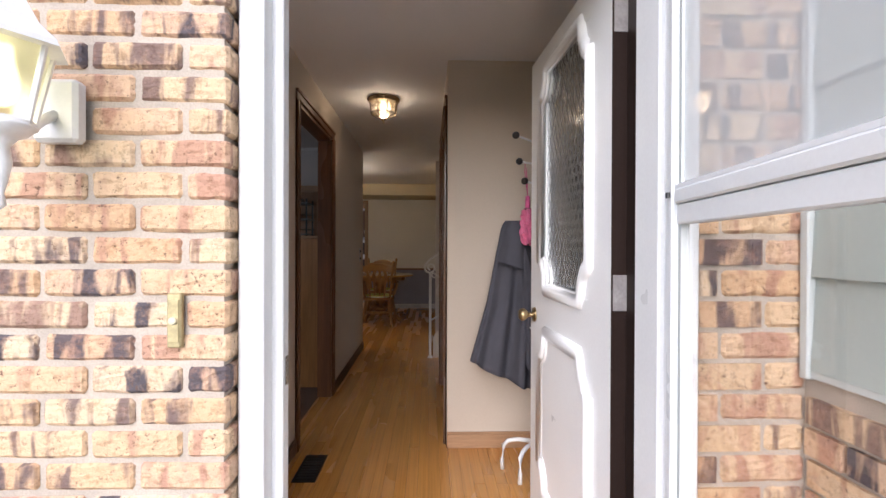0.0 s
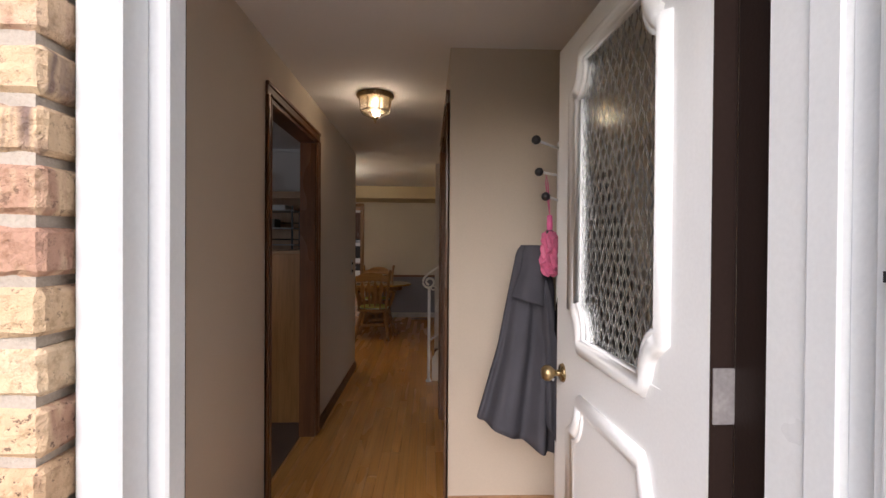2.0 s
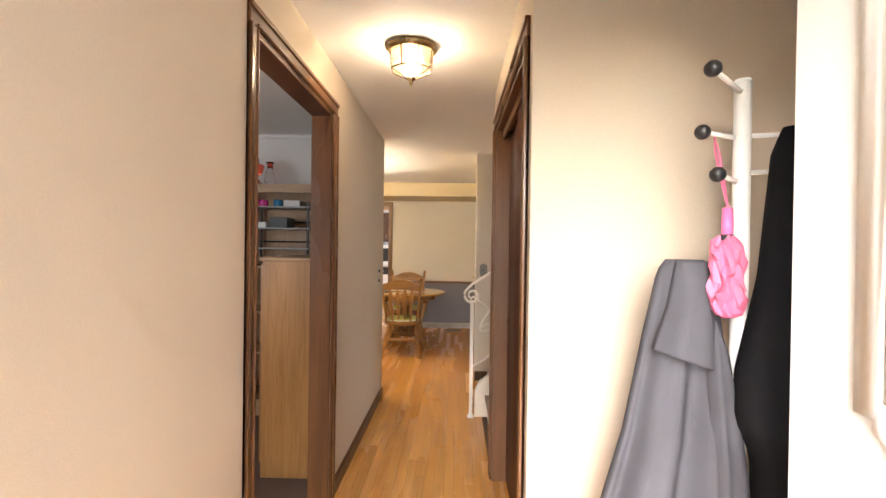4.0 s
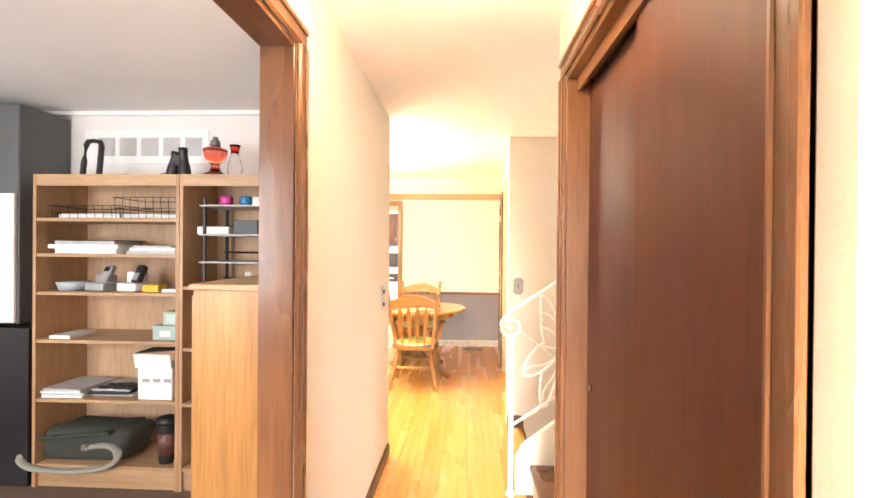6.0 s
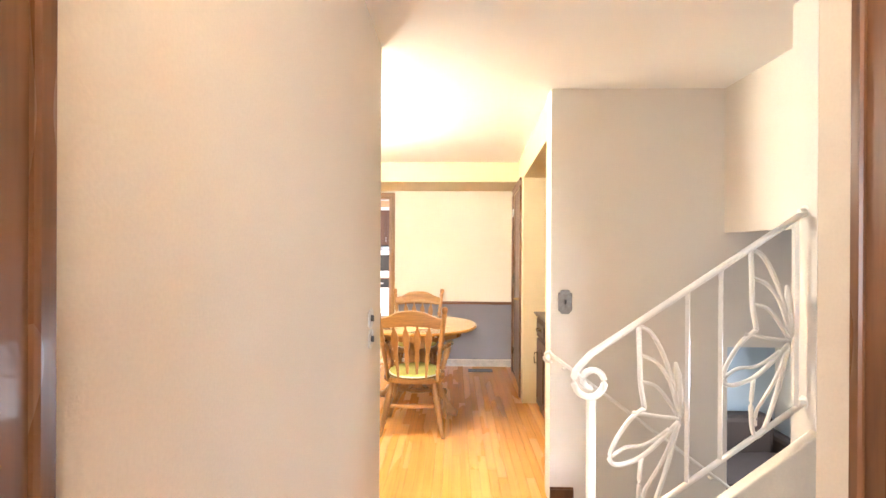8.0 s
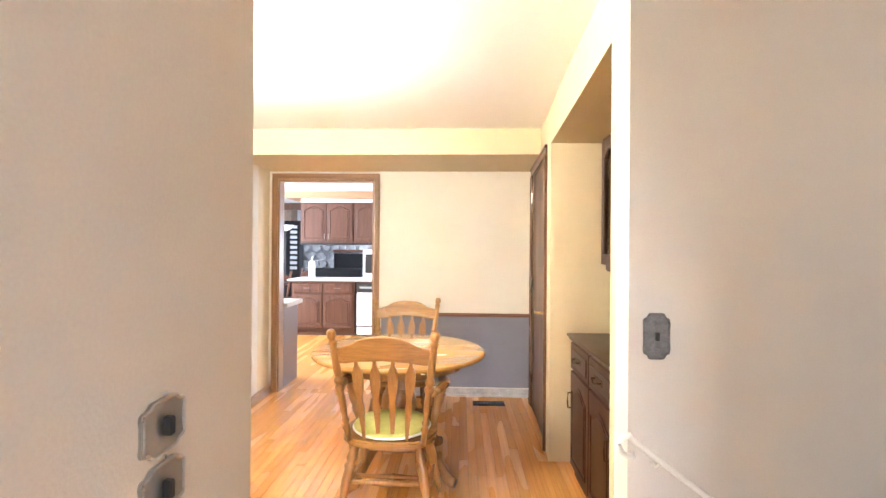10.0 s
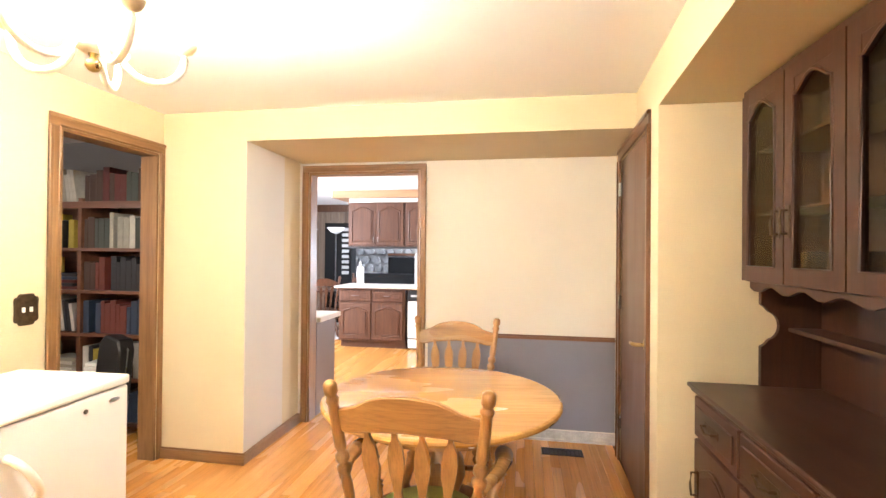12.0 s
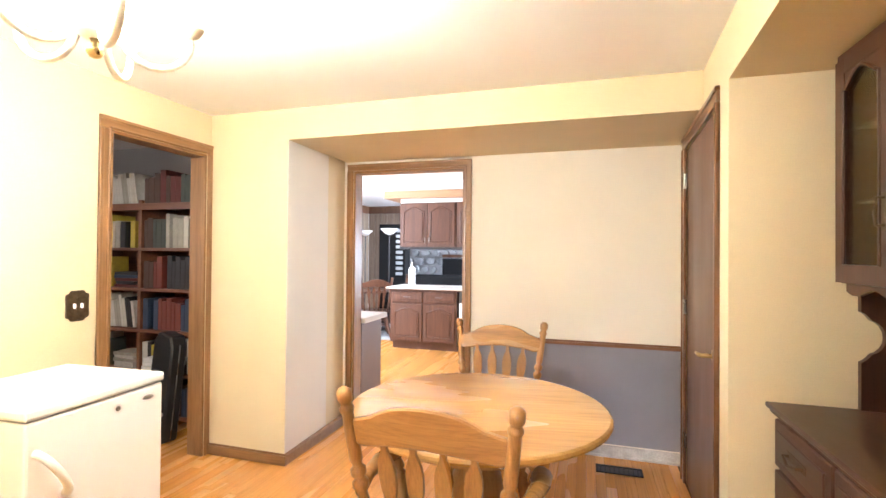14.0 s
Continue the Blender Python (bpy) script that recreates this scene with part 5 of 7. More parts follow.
def shelf_top_things():
    z, y = 1.832, YF + 0.12
    t = thing("bookend", "black metal bracket standing on the bookcase", "bookend", at=(-2.585, y, z))
    bm = tube([(-0.052, 0, 0.0), (-0.050, 0, 0.10), (-0.046, 0, 0.195), (-0.036, 0, 0.216), (0.0, 0, 0.220), (0.040, 0, 0.212), (0.050, 0, 0.190), (0.052, 0, 0.10), (0.053, 0, 0.0)], 0.013, 8, 1.5)
    bm.transform(Matrix.Shear("XY", 4, (0.10, 0)))
    part("frame", bm, M_BLACK, t)
    t = thing("binoculars", "black binoculars standing on end", "binoculars", at=(-2.035, y, z))
    for x, h, lean in ((-0.042, 0.155, 10), (0.040, 0.175, -5)):
        part("barrel", lathe([(0.0, 0.0), (0.034, 0.0), (0.036, 0.012), (0.034, 0.055), (0.028, 0.085), (0.022, h - 0.03), (0.026, h - 0.025), (0.026, h), (0, h)], 18, pose(x, 0, 0, 0, lean)), M_BLACK, t, smooth=True)
    part("bridge", box(-0.028, 0.034, -0.022, 0.022, 0.065, 0.135, 0.010, seg=2), M_BLACK, t)
    part("strap", tube([(-0.05, -0.02, 0.02), (-0.09, -0.03, 0.012), (-0.12, -0.02, 0.006), (-0.10, 0.02, 0.006)], 0.006, 6), M_BLACK, t)
    t = thing("oil_lamp", "red glass oil lamp with a grey metal burner", "oil lamp", at=(-1.81, y, z))
    red = glass("red_glass", (0.92, 0.16, 0.10), 0.08)
    part("font", lathe([(0.0, 0.0), (0.068, 0.0), (0.066, 0.014), (0.040, 0.028), (0.024, 0.055), (0.025, 0.078), (0.048, 0.098), (0.062, 0.120), (0.069, 0.155), (0.066, 0.168), (0.034, 0.178), (0.024, 0.184)], 24), red, t, smooth=True)
    part("burner", lathe([(0.026, 0.184), (0.031, 0.194), (0.025, 0.204), (0.030, 0.214), (0.014, 0.226), (0.016, 0.238), (0, 0.242)], 18), M_PEWTER, t, smooth=True)
    t = thing("lamp_chimney", "clear glass chimney with a red rim", "glass chimney", at=(-1.69, y, z))
    g = glass("clear_chimney_glass", (0.98, 0.95, 0.95), 0.03)
    part("body", lathe([(0.030, 0.0), (0.044, 0.035), (0.038, 0.085), (0.024, 0.130), (0.022, 0.150)], 24), g, t, smooth=True)
    part("rim", lathe([(0.0225, 0.138), (0.024, 0.165), (0.033, 0.190), (0.031, 0.191), (0.022, 0.165), (0.0205, 0.138)], 24), red, t, smooth=True)


shelf_top_things()


def wall_squares():
    t = thing("picture_strip", "white strip with five pale grey squares on the wall", "wall panel", at=(-2.42, 5.408, 2.07))
    part("board", box(-0.42, 0.42, -0.008, 0.0, -0.11, 0.11, 0.001), M_WHITE, t)
    for k in range(5):
        x = -0.27 + 0.148 * k
        part("square", boxes((x - 0.058, x + 0.058, -0.010, -0.008, -0.06, 0.06)), M_GREYPAPER, t)
    setting(part("crown_living", boxes((-5.1, -0.94, 5.385, 5.41, CEIL - 0.03, CEIL), bevel=0.004), M_WHITE), "white ceiling moulding", "trim")
    t = thing("wall_cabinet", "dark grey metal cabinet beside the bookcase", "cabinet", at=(-3.40, 5.02, 0))
    part("carcass", box(0, 0.46, 0.02, 0.38, 0.95, 2.25, 0.006), plain("dark_grey_enamel", (0.10, 0.105, 0.11), 0.4, vary=0.08), t)
    part("base", box(0, 0.54, 0.0, 0.38, 0.0, 0.93, 0.004), M_BLACK, t)
    part("door", box(0.01, 0.45, 0.0, 0.02, 0.96, 1.72, 0.003), M_PAPER, t)


wall_squares()

# ---- dining room ----
GOLD = ((0.20, 0.100, 0.036), (0.36, 0.195, 0.078))
M_GOLDTRIM = wood("golden_oak_trim", *GOLD, "z", 0.40, scale=0.6, stain=0.3)
M_GOLDTRIMX = wood("golden_oak_trim_across", *GOLD, "x", 0.40, scale=0.6, stain=0.3)
M_GOLDTRIMY = wood("golden_oak_trim_level", *GOLD, "y", 0.40, scale=0.6, stain=0.3)
cased("door_3", "brown oak casing of the kitchen doorway", "y", YB, -1, -2.205, -1.278, 2.032, 0.052, 0.12, (M_GOLDTRIM, M_GOLDTRIMX))
cased("door_4", "brown oak casing of the book room doorway", "x", XW, 1, 7.68, 8.36, 2.03, 0.066, 0.12, (M_GOLDTRIM, M_GOLDTRIMY))
bb = [(XRC - 0.022, XRC - 0.002 + D, YR, YB - 0.02, "+x"), (XW, XRC + D, YR - D, YR, "-y"), (XW, XW + D, YE, 7.612, "+x"), (-2.9, -0.94, YE, YE + D, "+y")]
skirting("baseboard_dining", bb, M_GOLDTRIMX, 0.075, "brown oak baseboard")


def skewed_closet_door():
    ang = -math.degrees(math.atan(0.046))
    t = setting(new("door_closet"), "plain brown veneer door, closed, with steel hinges", "door")
    t.matrix_world = pose(east(8.08), 8.08, 0, 0, 0, ang)
    w = 0.85
    for nm, a, b in (("casing_near", -0.075, 0.0), ("casing_far", w, w + 0.075)):
        bm = box(-0.014, 0.0, a, b, 0, 2.025, 0.003)
        o0, o1 = (a, a + 0.022) if a < 0 else (b - 0.022, b)
        box(-0.021, 0.0, o0, o1, 0, 2.025, 0.003, bm=bm)
        part(nm, bm, M_TRIM, t)
    bm = box(-0.014, 0.0, -0.075, w + 0.075, 2.025, 2.095, 0.003)
    box(-0.021, 0.0, -0.075, w + 0.075, 2.073, 2.095, 0.003, bm=bm)
    part("casing_head", bm, M_TRIMY, t)
    part("leaf", box(0.004, 0.042, 0.004, w - 0.004, 0.01, 2.02, 0.002), wood("brown_veneer_door", (0.095, 0.043, 0.023), (0.165, 0.078, 0.040), "z", 0.40, scale=0.8, relief=0.05), t)
    handle = part("lever", tube([(0.004, 0.06, 0.925), (-0.045, 0.06, 0.925), (-0.055, 0.075, 0.925), (-0.055, 0.15, 0.920)], [0.011, 0.010, 0.010, 0.007], 10), M_BRASS, t, "polished brass lever handle", smooth=True)
    part("rosette", lathe([(0.030, 0), (0.028, 0.006), (0.014, 0.010)], 18, pose(0.004, 0.06, 0.925, 0, -90)), M_BRASS, handle)
    for z in (0.22, 1.02, 1.78):
        bm = rod((-0.012, w + 0.001, z), (-0.012, w + 0.001, z + 0.09), 0.006, 8)
        box(-0.006, 0.002, w - 0.02, w + 0.018, z, z + 0.09, 0.001, bm=bm)
        part("hinge", bm, M_CHROME, t, "pale steel butt hinge")


skewed_closet_door()
setting(part("wainscot", boxes((-1.205, east(YB) - 0.006, YB - 0.006, YB, 0.085, 0.745)), M_BLUEGREY), "blue-grey painted lower wall", "wainscot")
bm = boxes((-1.205, east(YB) - 0.006, YB - 0.020, YB, 0.745, 0.765), (-1.205, east(YB) - 0.006, YB - 0.012, YB, 0.765, 0.777), bevel=0.003)
setting(part("chair_rail", bm, M_TRIMX), "brown wooden chair rail", "trim")
bm = boxes((-1.205, east(YB) - 0.006, YB - 0.014, YB, 0.0, 0.075), (-1.205, east(YB) - 0.006, YB - 0.026, YB - 0.014, 0.0, 0.018), bevel=0.003)
setting(part("baseboard_back", bm, plain("scuffed_grey_white_paint", (0.50, 0.47, 0.46), 0.5, vary=0.25, scale=14)), "scuffed greyish white baseboard", "baseboard")
plate("switch_plate", "dark bronze scalloped double switch plate on the yellow wall", (XW, 7.52, 1.093), 90, 2, M_BRONZE, 0.118, 0.155)

M_OAK = wood("honey_oak", (0.23, 0.105, 0.028), (0.42, 0.212, 0.062), "z", 0.30, scale=1.2, relief=0.05, coat=0.3)
M_OAKX = wood("honey_oak_level", (0.20, 0.090, 0.024), (0.47, 0.245, 0.072), "x", 0.28, scale=1.1, relief=0.04, coat=0.4)
M_OAKTOP = wood("honey_oak_tabletop", (0.43, 0.212, 0.046), (0.53, 0.285, 0.070), "x", 0.2, scale=0.4, relief=0.02, coat=0.5)


def turned(a, b, profile, n=12):
    """A turned leg or post from a to b; profile of (share of length, radius)."""
    a, b = Vector(a), Vector(b)
    d = b - a
    m = Matrix.Translation(a) @ d.to_track_quat("Z", "Y").to_matrix().to_4x4()
    return lathe([(0, 0)] + [(r, f * d.length) for f, r in profile] + [(0, d.length)], n, m)


POST = [(0.0, 0.016), (0.10, 0.018), (0.14, 0.026), (0.165, 0.014), (0.20, 0.025), (0.225, 0.016), (0.30, 0.021), (0.40, 0.023), (0.455, 0.018), (0.475, 0.029), (0.505, 0.031), (0.525, 0.016), (0.545, 0.029), (0.575, 0.029), (0.595, 0.017), (0.625, 0.024), (0.70, 0.024), (0.82, 0.023), (0.870, 0.021), (0.882, 0.027), (0.898, 0.027), (0.910, 0.020), (0.922, 0.020), (0.932, 0.027), (0.965, 0.028), (0.985, 0.026), (1.0, 0.014)]
POST = [(f, r * 0.80) for f, r in POST]
LEG = [(f, 0.021 + (r - 0.021) * 1.3) for f, r in [(0.0, 0.013), (0.06, 0.016), (0.22, 0.020), (0.26, 0.025), (0.29, 0.018), (0.32, 0.026), (0.36, 0.019), (0.55, 0.026), (0.68, 0.024), (0.72, 0.030), (0.76, 0.020), (0.80, 0.027), (0.88, 0.022), (1.0, 0.018)]]
ROUND = [(0.0, 0.009), (0.25, 0.011), (0.45, 0.016), (0.5, 0.018), (0.55, 0.016), (0.75, 0.011), (1.0, 0.009)]


def slab_from(outline, depth, curve=0.0):
    """An outline in x and z with thickness along y, bowed backwards at the middle by curve."""
    flip = Matrix(((1, 0, 0, 0), (0, 0, 1, 0), (0, 1, 0, 0), (0, 0, 0, 1)))
    bm = prism(outline, -depth / 2, depth / 2, flip)
    for v in bm.verts:
        v.co.y -= curve * (1 - (v.co.x / 0.26) ** 2)
    return bm


M_CUSHION = plain("yellow_green_cushion", (0.50, 0.50, 0.14), 0.85, vary=0.12, scale=20, fine=350, relief=0.4)
M_PIPING = plain("white_piping", (0.75, 0.75, 0.70), 0.7)


def dining_chair(label, group, arms, m, M_OAK=M_OAK, M_OAKX=M_OAKX, pad=True):
    t = thing("dining_chair", label, "chair", group)
    seat_z = 0.435
    pts = []
    for k in range(32):
        a = 2 * math.pi * k / 32
        sq = 1.0 + 0.07 * math.cos(4 * a + math.pi)
        pts.append((0.252 * sq * math.cos(a), 0.228 * sq * math.sin(a)))
    bm = prism(pts, seat_z - 0.035, seat_z)
    bmesh.ops.bevel(bm, geom=[e for e in bm.edges if abs(e.verts[0].co.z - e.verts[1].co.z) < 1e-4], offset=0.010, segments=2, affect="EDGES")
    part("seat", bm, M_OAKX, t, smooth=False)
    if pad:
        c = part("cushion", lathe([(0.0, seat_z), (0.175, seat_z), (0.197, seat_z + 0.012), (0.199, seat_z + 0.024), (0.186, seat_z + 0.034), (0.10, seat_z + 0.041), (0, seat_z + 0.043)], 28), M_CUSHION, t, "round yellow-green seat pad", smooth=True)
        part("piping", tube([(0.200 * math.cos(2 * math.pi * k / 28), 0.200 * math.sin(2 * math.pi * k / 28), seat_z + 0.012) for k in range(28)], 0.006, 6, closed=True), M_PIPING, c)
    for s in (-1, 1):
        part("back_post", turned((s * 0.185, -0.165, seat_z - 0.02), (s * 0.252, -0.262, 0.985), POST, 14), M_OAK, t, smooth=True)
        for y, yy in ((-0.13, -0.20), (0.14, 0.195)):
            part("leg", turned((s * 0.236, yy * 1.08, 0.0), (s * 0.158, y, seat_z - 0.03), LEG, 12), M_OAK, t, smooth=True)
        part("side_stretcher", turned((s * 0.206, -0.178, 0.17), (s * 0.206, 0.178, 0.17), ROUND, 10), M_OAK, t, smooth=True)
    part("cross_stretcher", turned((-0.206, 0.0, 0.17), (0.206, 0.0, 0.17), ROUND, 10), M_OAK, t, smooth=True)
    part("front_stretcher", turned((-0.18, 0.17, 0.24), (0.18, 0.17, 0.24), ROUND, 10), M_OAK, t, smooth=True)
    part("back_stretcher", turned((-0.18, -0.17, 0.22), (0.18, -0.17, 0.22), ROUND, 10), M_OAK, t, smooth=True)
    up = [(-0.236, 0.878), (-0.232, 0.896), (-0.20, 0.902), (-0.170, 0.912), (-0.155, 0.916), (-0.145, 0.926), (-0.10, 0.945), (-0.05, 0.955), (0, 0.958), (0.05, 0.955), (0.10, 0.945), (0.145, 0.926), (0.155, 0.916), (0.170, 0.912), (0.20, 0.902), (0.232, 0.896), (0.236, 0.878)]
    dn = [(0.232, 0.826), (0.20, 0.818), (0.12, 0.832), (0, 0.840), (-0.12, 0.832), (-0.20, 0.818), (-0.232, 0.826)]
    bm = bmesh.new()
    cols = []
    for k in range(33):
        x = -0.236 + 0.472 * k / 32
        zt = float(np.interp(x, [p[0] for p in up], [p[1] for p in up]))
        zb = float(np.interp(x, [p[0] for p in dn[::-1]], [p[1] for p in dn[::-1]]))
        back = -0.225 - 0.028 * (1 - (x / 0.26) ** 2)
        ring = []
        for z, y in ((zb, -0.009), (zb + 0.006, -0.012), (zt - 0.006, -0.012), (zt, -0.008), (zt, 0.008), (zt - 0.006, 0.012), (zb + 0.006, 0.012), (zb, 0.009)):
            ring.append(bm.verts.new((x, back + y - (z - 0.835) * 0.18, z)))
        cols.append(ring)
    for p, q in zip(cols, cols[1:]):
        for i in range(8):
            bm.faces.new((p[i], p[(i + 1) % 8], q[(i + 1) % 8], q[i]))
    bm.faces.new(cols[0][::-1])
    bm.faces.new(cols[-1])
    part("crest_rail", bm, M_OAKX, t)
    for k in range(4):
        f = (k - 1.5) / 1.5
        xt, xb = f * 0.135, f * 0.105
        h = 0.845 - seat_z
        w = [(0.0, 0.007), (0.10, 0.009), (0.28, 0.014), (0.40, 0.017), (0.48, 0.012), (0.54, 0.015), (0.66, 0.024), (0.76, 0.026), (0.84, 0.022), (0.92, 0.009), (1.0, 0.007)]
        outl = [(q, g * h) for g, q in w] + [(-q, g * h) for g, q in reversed(w)]
        bm = slab_from(outl, 0.014)
        a, b = Vector((xb, -0.172, seat_z)), Vector((xt, -0.238, 0.845))
        for v in bm.verts:
            g = v.co.z / h
            p = a.lerp(b, g)
            v.co = Vector((v.co.x + p.x, v.co.y + p.y, p.z))
        part("arrow_spindle", bm, M_OAK, t)
    if arms:
        for s in (-1, 1):
            path = [(s * 0.222, -0.205, 0.665), (s * 0.255, -0.10, 0.668), (s * 0.272, 0.03, 0.660), (s * 0.265, 0.12, 0.650), (s * 0.255, 0.165, 0.640)]
            part("armrest", tube(path, [0.014, 0.018, 0.024, 0.027, 0.020], 10, 1.25), M_OAKX, t, smooth=True)
            part("arm_post", turned((s * 0.205, 0.10, seat_z - 0.01), (s * 0.262, 0.12, 0.645), LEG, 10), M_OAK, t, smooth=True)
    t.matrix_world = m
    return t


dining_chair("honey oak arrow-back armchair with a yellow-green seat pad", "chairs round the table", True, pose(-0.812, 7.238, 0, 0, 0, -2.4))
dining_chair("honey oak arrow-back side chair behind the table", "chairs round the table", False, pose(-0.885, 8.265, 0, 0, 0, 180))


def dining_table():
    t = thing("dining_table", "round honey oak pedestal dining table", "table", at=(-0.835, 7.685, 0), rz=10)
    R = 0.532
    part("tabletop", lathe([(0.0, 0.722), (R - 0.02, 0.722), (R - 0.004, 0.727), (R, 0.736), (R - 0.003, 0.745), (R - 0.012, 0.750), (0.0, 0.750)], 72), M_OAKTOP, t)
    part("apron", lathe([(0.40, 0.660), (0.41, 0.722), (0.39, 0.722), (0.38, 0.660), (0.40, 0.660)], 48), M_OAK, t)
    part("pedestal", lathe([(0.0, 0.16), (0.10, 0.16), (0.115, 0.19), (0.09, 0.23), (0.07, 0.27), (0.085, 0.33), (0.11, 0.40), (0.10, 0.47), (0.075, 0.52), (0.07, 0.56), (0.095, 0.60), (0.12, 0.63), (0.14, 0.66), (0.0, 0.66)], 32), M_OAK, t, smooth=True)
    for k in range(2):
        part("cleat", box(-0.36, 0.36, -0.03 + 0.0, 0.03, 0.662, 0.7215, 0.004), M_OAK, t).matrix_local = pose(0, 0, -0.0005 * k, 0, 0, 90 * k + 0.01) if k == 0 else pose(0, 0, -0.0625, 0, 0, 90)
    for k in range(4):
        a = radians(45 + 90 * k)
        c, s = math.cos(a), math.sin(a)
        pts = [(0.07, 0.24), (0.15, 0.25), (0.24, 0.20), (0.32, 0.11), (0.38, 0.055), (0.43, 0.045)]
        part("foot", tube([(r * c, r * s, z) for r, z in pts], [0.045, 0.045, 0.040, 0.036, 0.036, 0.030], 10, 0.8), M_OAK, t, "curved carved foot", smooth=True)
    part("label", lathe([(0.012, 0.7195), (0.012, 0.7215)], 12, pose(0.1, -0.5, 0)), M_WHITE, t)
    return t


dining_table()


def freezer():
    t = thing("freezer", "small white chest freezer with a keyhole lock", "freezer", at=(-2.17, 7.39, 0), rz=3)
    w, d, h = 0.545, 0.53, 0.85
    white = plain("white_enamel", (0.80, 0.79, 0.75), 0.42, vary=0.006)
    part("body", box(-d, 0.0, -w, 0.0, 0.02, h - 0.045, 0.010, seg=2), white, t)
    part("seal", box(-d + 0.006, -0.006, -w + 0.006, -0.006, h - 0.045, h - 0.039), M_GREYPLASTIC, t, "grey rubber seal")
    part("lid", box(-d - 0.004, 0.006, -w - 0.004, 0.004, h - 0.039, h, 0.010, seg=2), white, t)
    part("lock", lathe([(0.009, 0), (0.009, 0.004), (0.006, 0.006), (0, 0.006)], 14, pose(0.0, -0.215, 0.755, 0, 90)), M_BRONZE, t)
    part("badge", lathe([(0.028, 0), (0.026, 0.003), (0, 0.0035)], 18, pose(0.0, -0.075, 0.76, 0, 90) @ Matrix.Diagonal((0.35, 1, 1, 1))), M_CHROME, t, "small oval maker's badge")
    part("handle", tube([(0.052 * math.sin(math.pi * k / 12), -0.465 - 0.05 * math.cos(math.pi * k / 12), 0.615 + 0.085 * math.cos(math.pi * k / 12)) for k in range(13)], 0.014, 10), white, t, smooth=True)
    for x in (-d + 0.05, -0.05):
        for y in (-w + 0.05, -0.05):
            part("foot", lathe([(0.018, 0), (0.018, 0.02)], 10, pose(x, y, 0)), M_BLACK, t)


freezer()


def chandelier():
    cx, cy = -1.567, 6.625
    t = thing("chandelier", "cream and brass chandelier with five curved arms, lit", "chandelier", at=(cx, cy, 0), rz=48)
    M_PALEBRASS = plain("pale_brass", (0.78, 0.68, 0.50), 0.4, 0.6, vary=0.1)
    ivory = plain("ivory_enamel", (0.82, 0.80, 0.74), 0.3)
    part("canopy", lathe([(0.0, CEIL), (0.065, CEIL), (0.06, CEIL - 0.015), (0.02, CEIL - 0.03), (0, CEIL - 0.03)], 24), M_BRASS, t, smooth=True)
    part("stem", lathe([(0.008, CEIL - 0.03), (0.008, 2.12), (0.022, 2.10), (0.03, 2.07), (0.018, 2.04), (0.024, 2.0), (0.05, 1.97), (0.056, 1.94), (0.045, 1.905), (0.02, 1.89)], 20), ivory, t, smooth=True)
    part("finial", lathe([(0.012, 1.89), (0.008, 1.880), (0.017, 1.868), (0.019, 1.858), (0.012, 1.847), (0, 1.842)], 16), M_BRASS, t, smooth=True)
    bulb = glowing("chandelier_bulb_glow", (1.0, 0.84, 0.55), 30.0)
    for k in range(5):
        a = radians(72 * k)
        c, s = math.cos(a), math.sin(a)
        pts = [(0.04, 1.93)] + [(0.128 + 0.080 * math.cos(radians(q)), 1.93 + 0.085 * math.sin(radians(q))) for q in range(180, 361, 20)] + [(0.208, 1.95)]
        arm = part("arm", tube([(r * c, r * s, z) for r, z in pts], 0.010, 8), ivory, t, smooth=True)
        at = pose(0.208 * c, 0.208 * s, 0)
        part("cup", lathe([(0.006, 1.940), (0.020, 1.948), (0.030, 1.965), (0.031, 1.972), (0.0, 1.970)], 16, at), M_PALEBRASS, arm, "pale brass bobeche", smooth=True)
        part("candle", lathe([(0.011, 1.970), (0.011, 2.03), (0.0, 2.03)], 12, at), ivory, arm)
        part("bulb", lathe([(0.009, 2.03), (0.016, 2.05), (0.017, 2.065), (0.008, 2.095), (0, 2.105)], 12, at), bulb, arm, "small lit flame bulb", smooth=True).visible_shadow = False
        q = radians(48)
        x, y = 0.208 * math.cos(a + q), 0.208 * math.sin(a + q)
        lamp("chandelier_bulb", "POINT", pose(cx + x, cy + y, 2.075), 1.64, WARM, size=0.022)


chandelier()

M_HUTCH = wood("dark_hutch_oak", (0.038, 0.013, 0.007), (0.080, 0.030, 0.014), "z", 0.40, scale=0.9, relief=0.08, coat=0.05)
M_HUTCHY = wood("dark_hutch_oak_level", (0.036, 0.014, 0.008), (0.074, 0.030, 0.015), "y", 0.36, scale=0.9, relief=0.05, coat=0.08)
M_HUTCHGLASS = glass("amber_tinted_glass", (0.86, 0.72, 0.45), 0.10)
M_HUTCHGLASS.node_tree.nodes["Principled BSDF"].inputs["IOR"].default_value = 1.2


def arch(y0, y1, z0, z1, rise, n=14):
    """An outline in y and z with a cathedral-arched top."""
    pts = [(y0, z0), (y1, z0), (y1, z1)]
    for k in range(1, n):
        f = k / n
        bell = 0.5 - 0.5 * math.cos(2 * math.pi * f)
        pts.append((y1 + (y0 - y1) * f, z1 + rise * bell ** 0.8))
    pts.append((y0, z1))
    return pts


YZX = Matrix(((0, 0, 1, 0), (1, 0, 0, 0), (0, 1, 0, 0), (0, 0, 0, 1)))


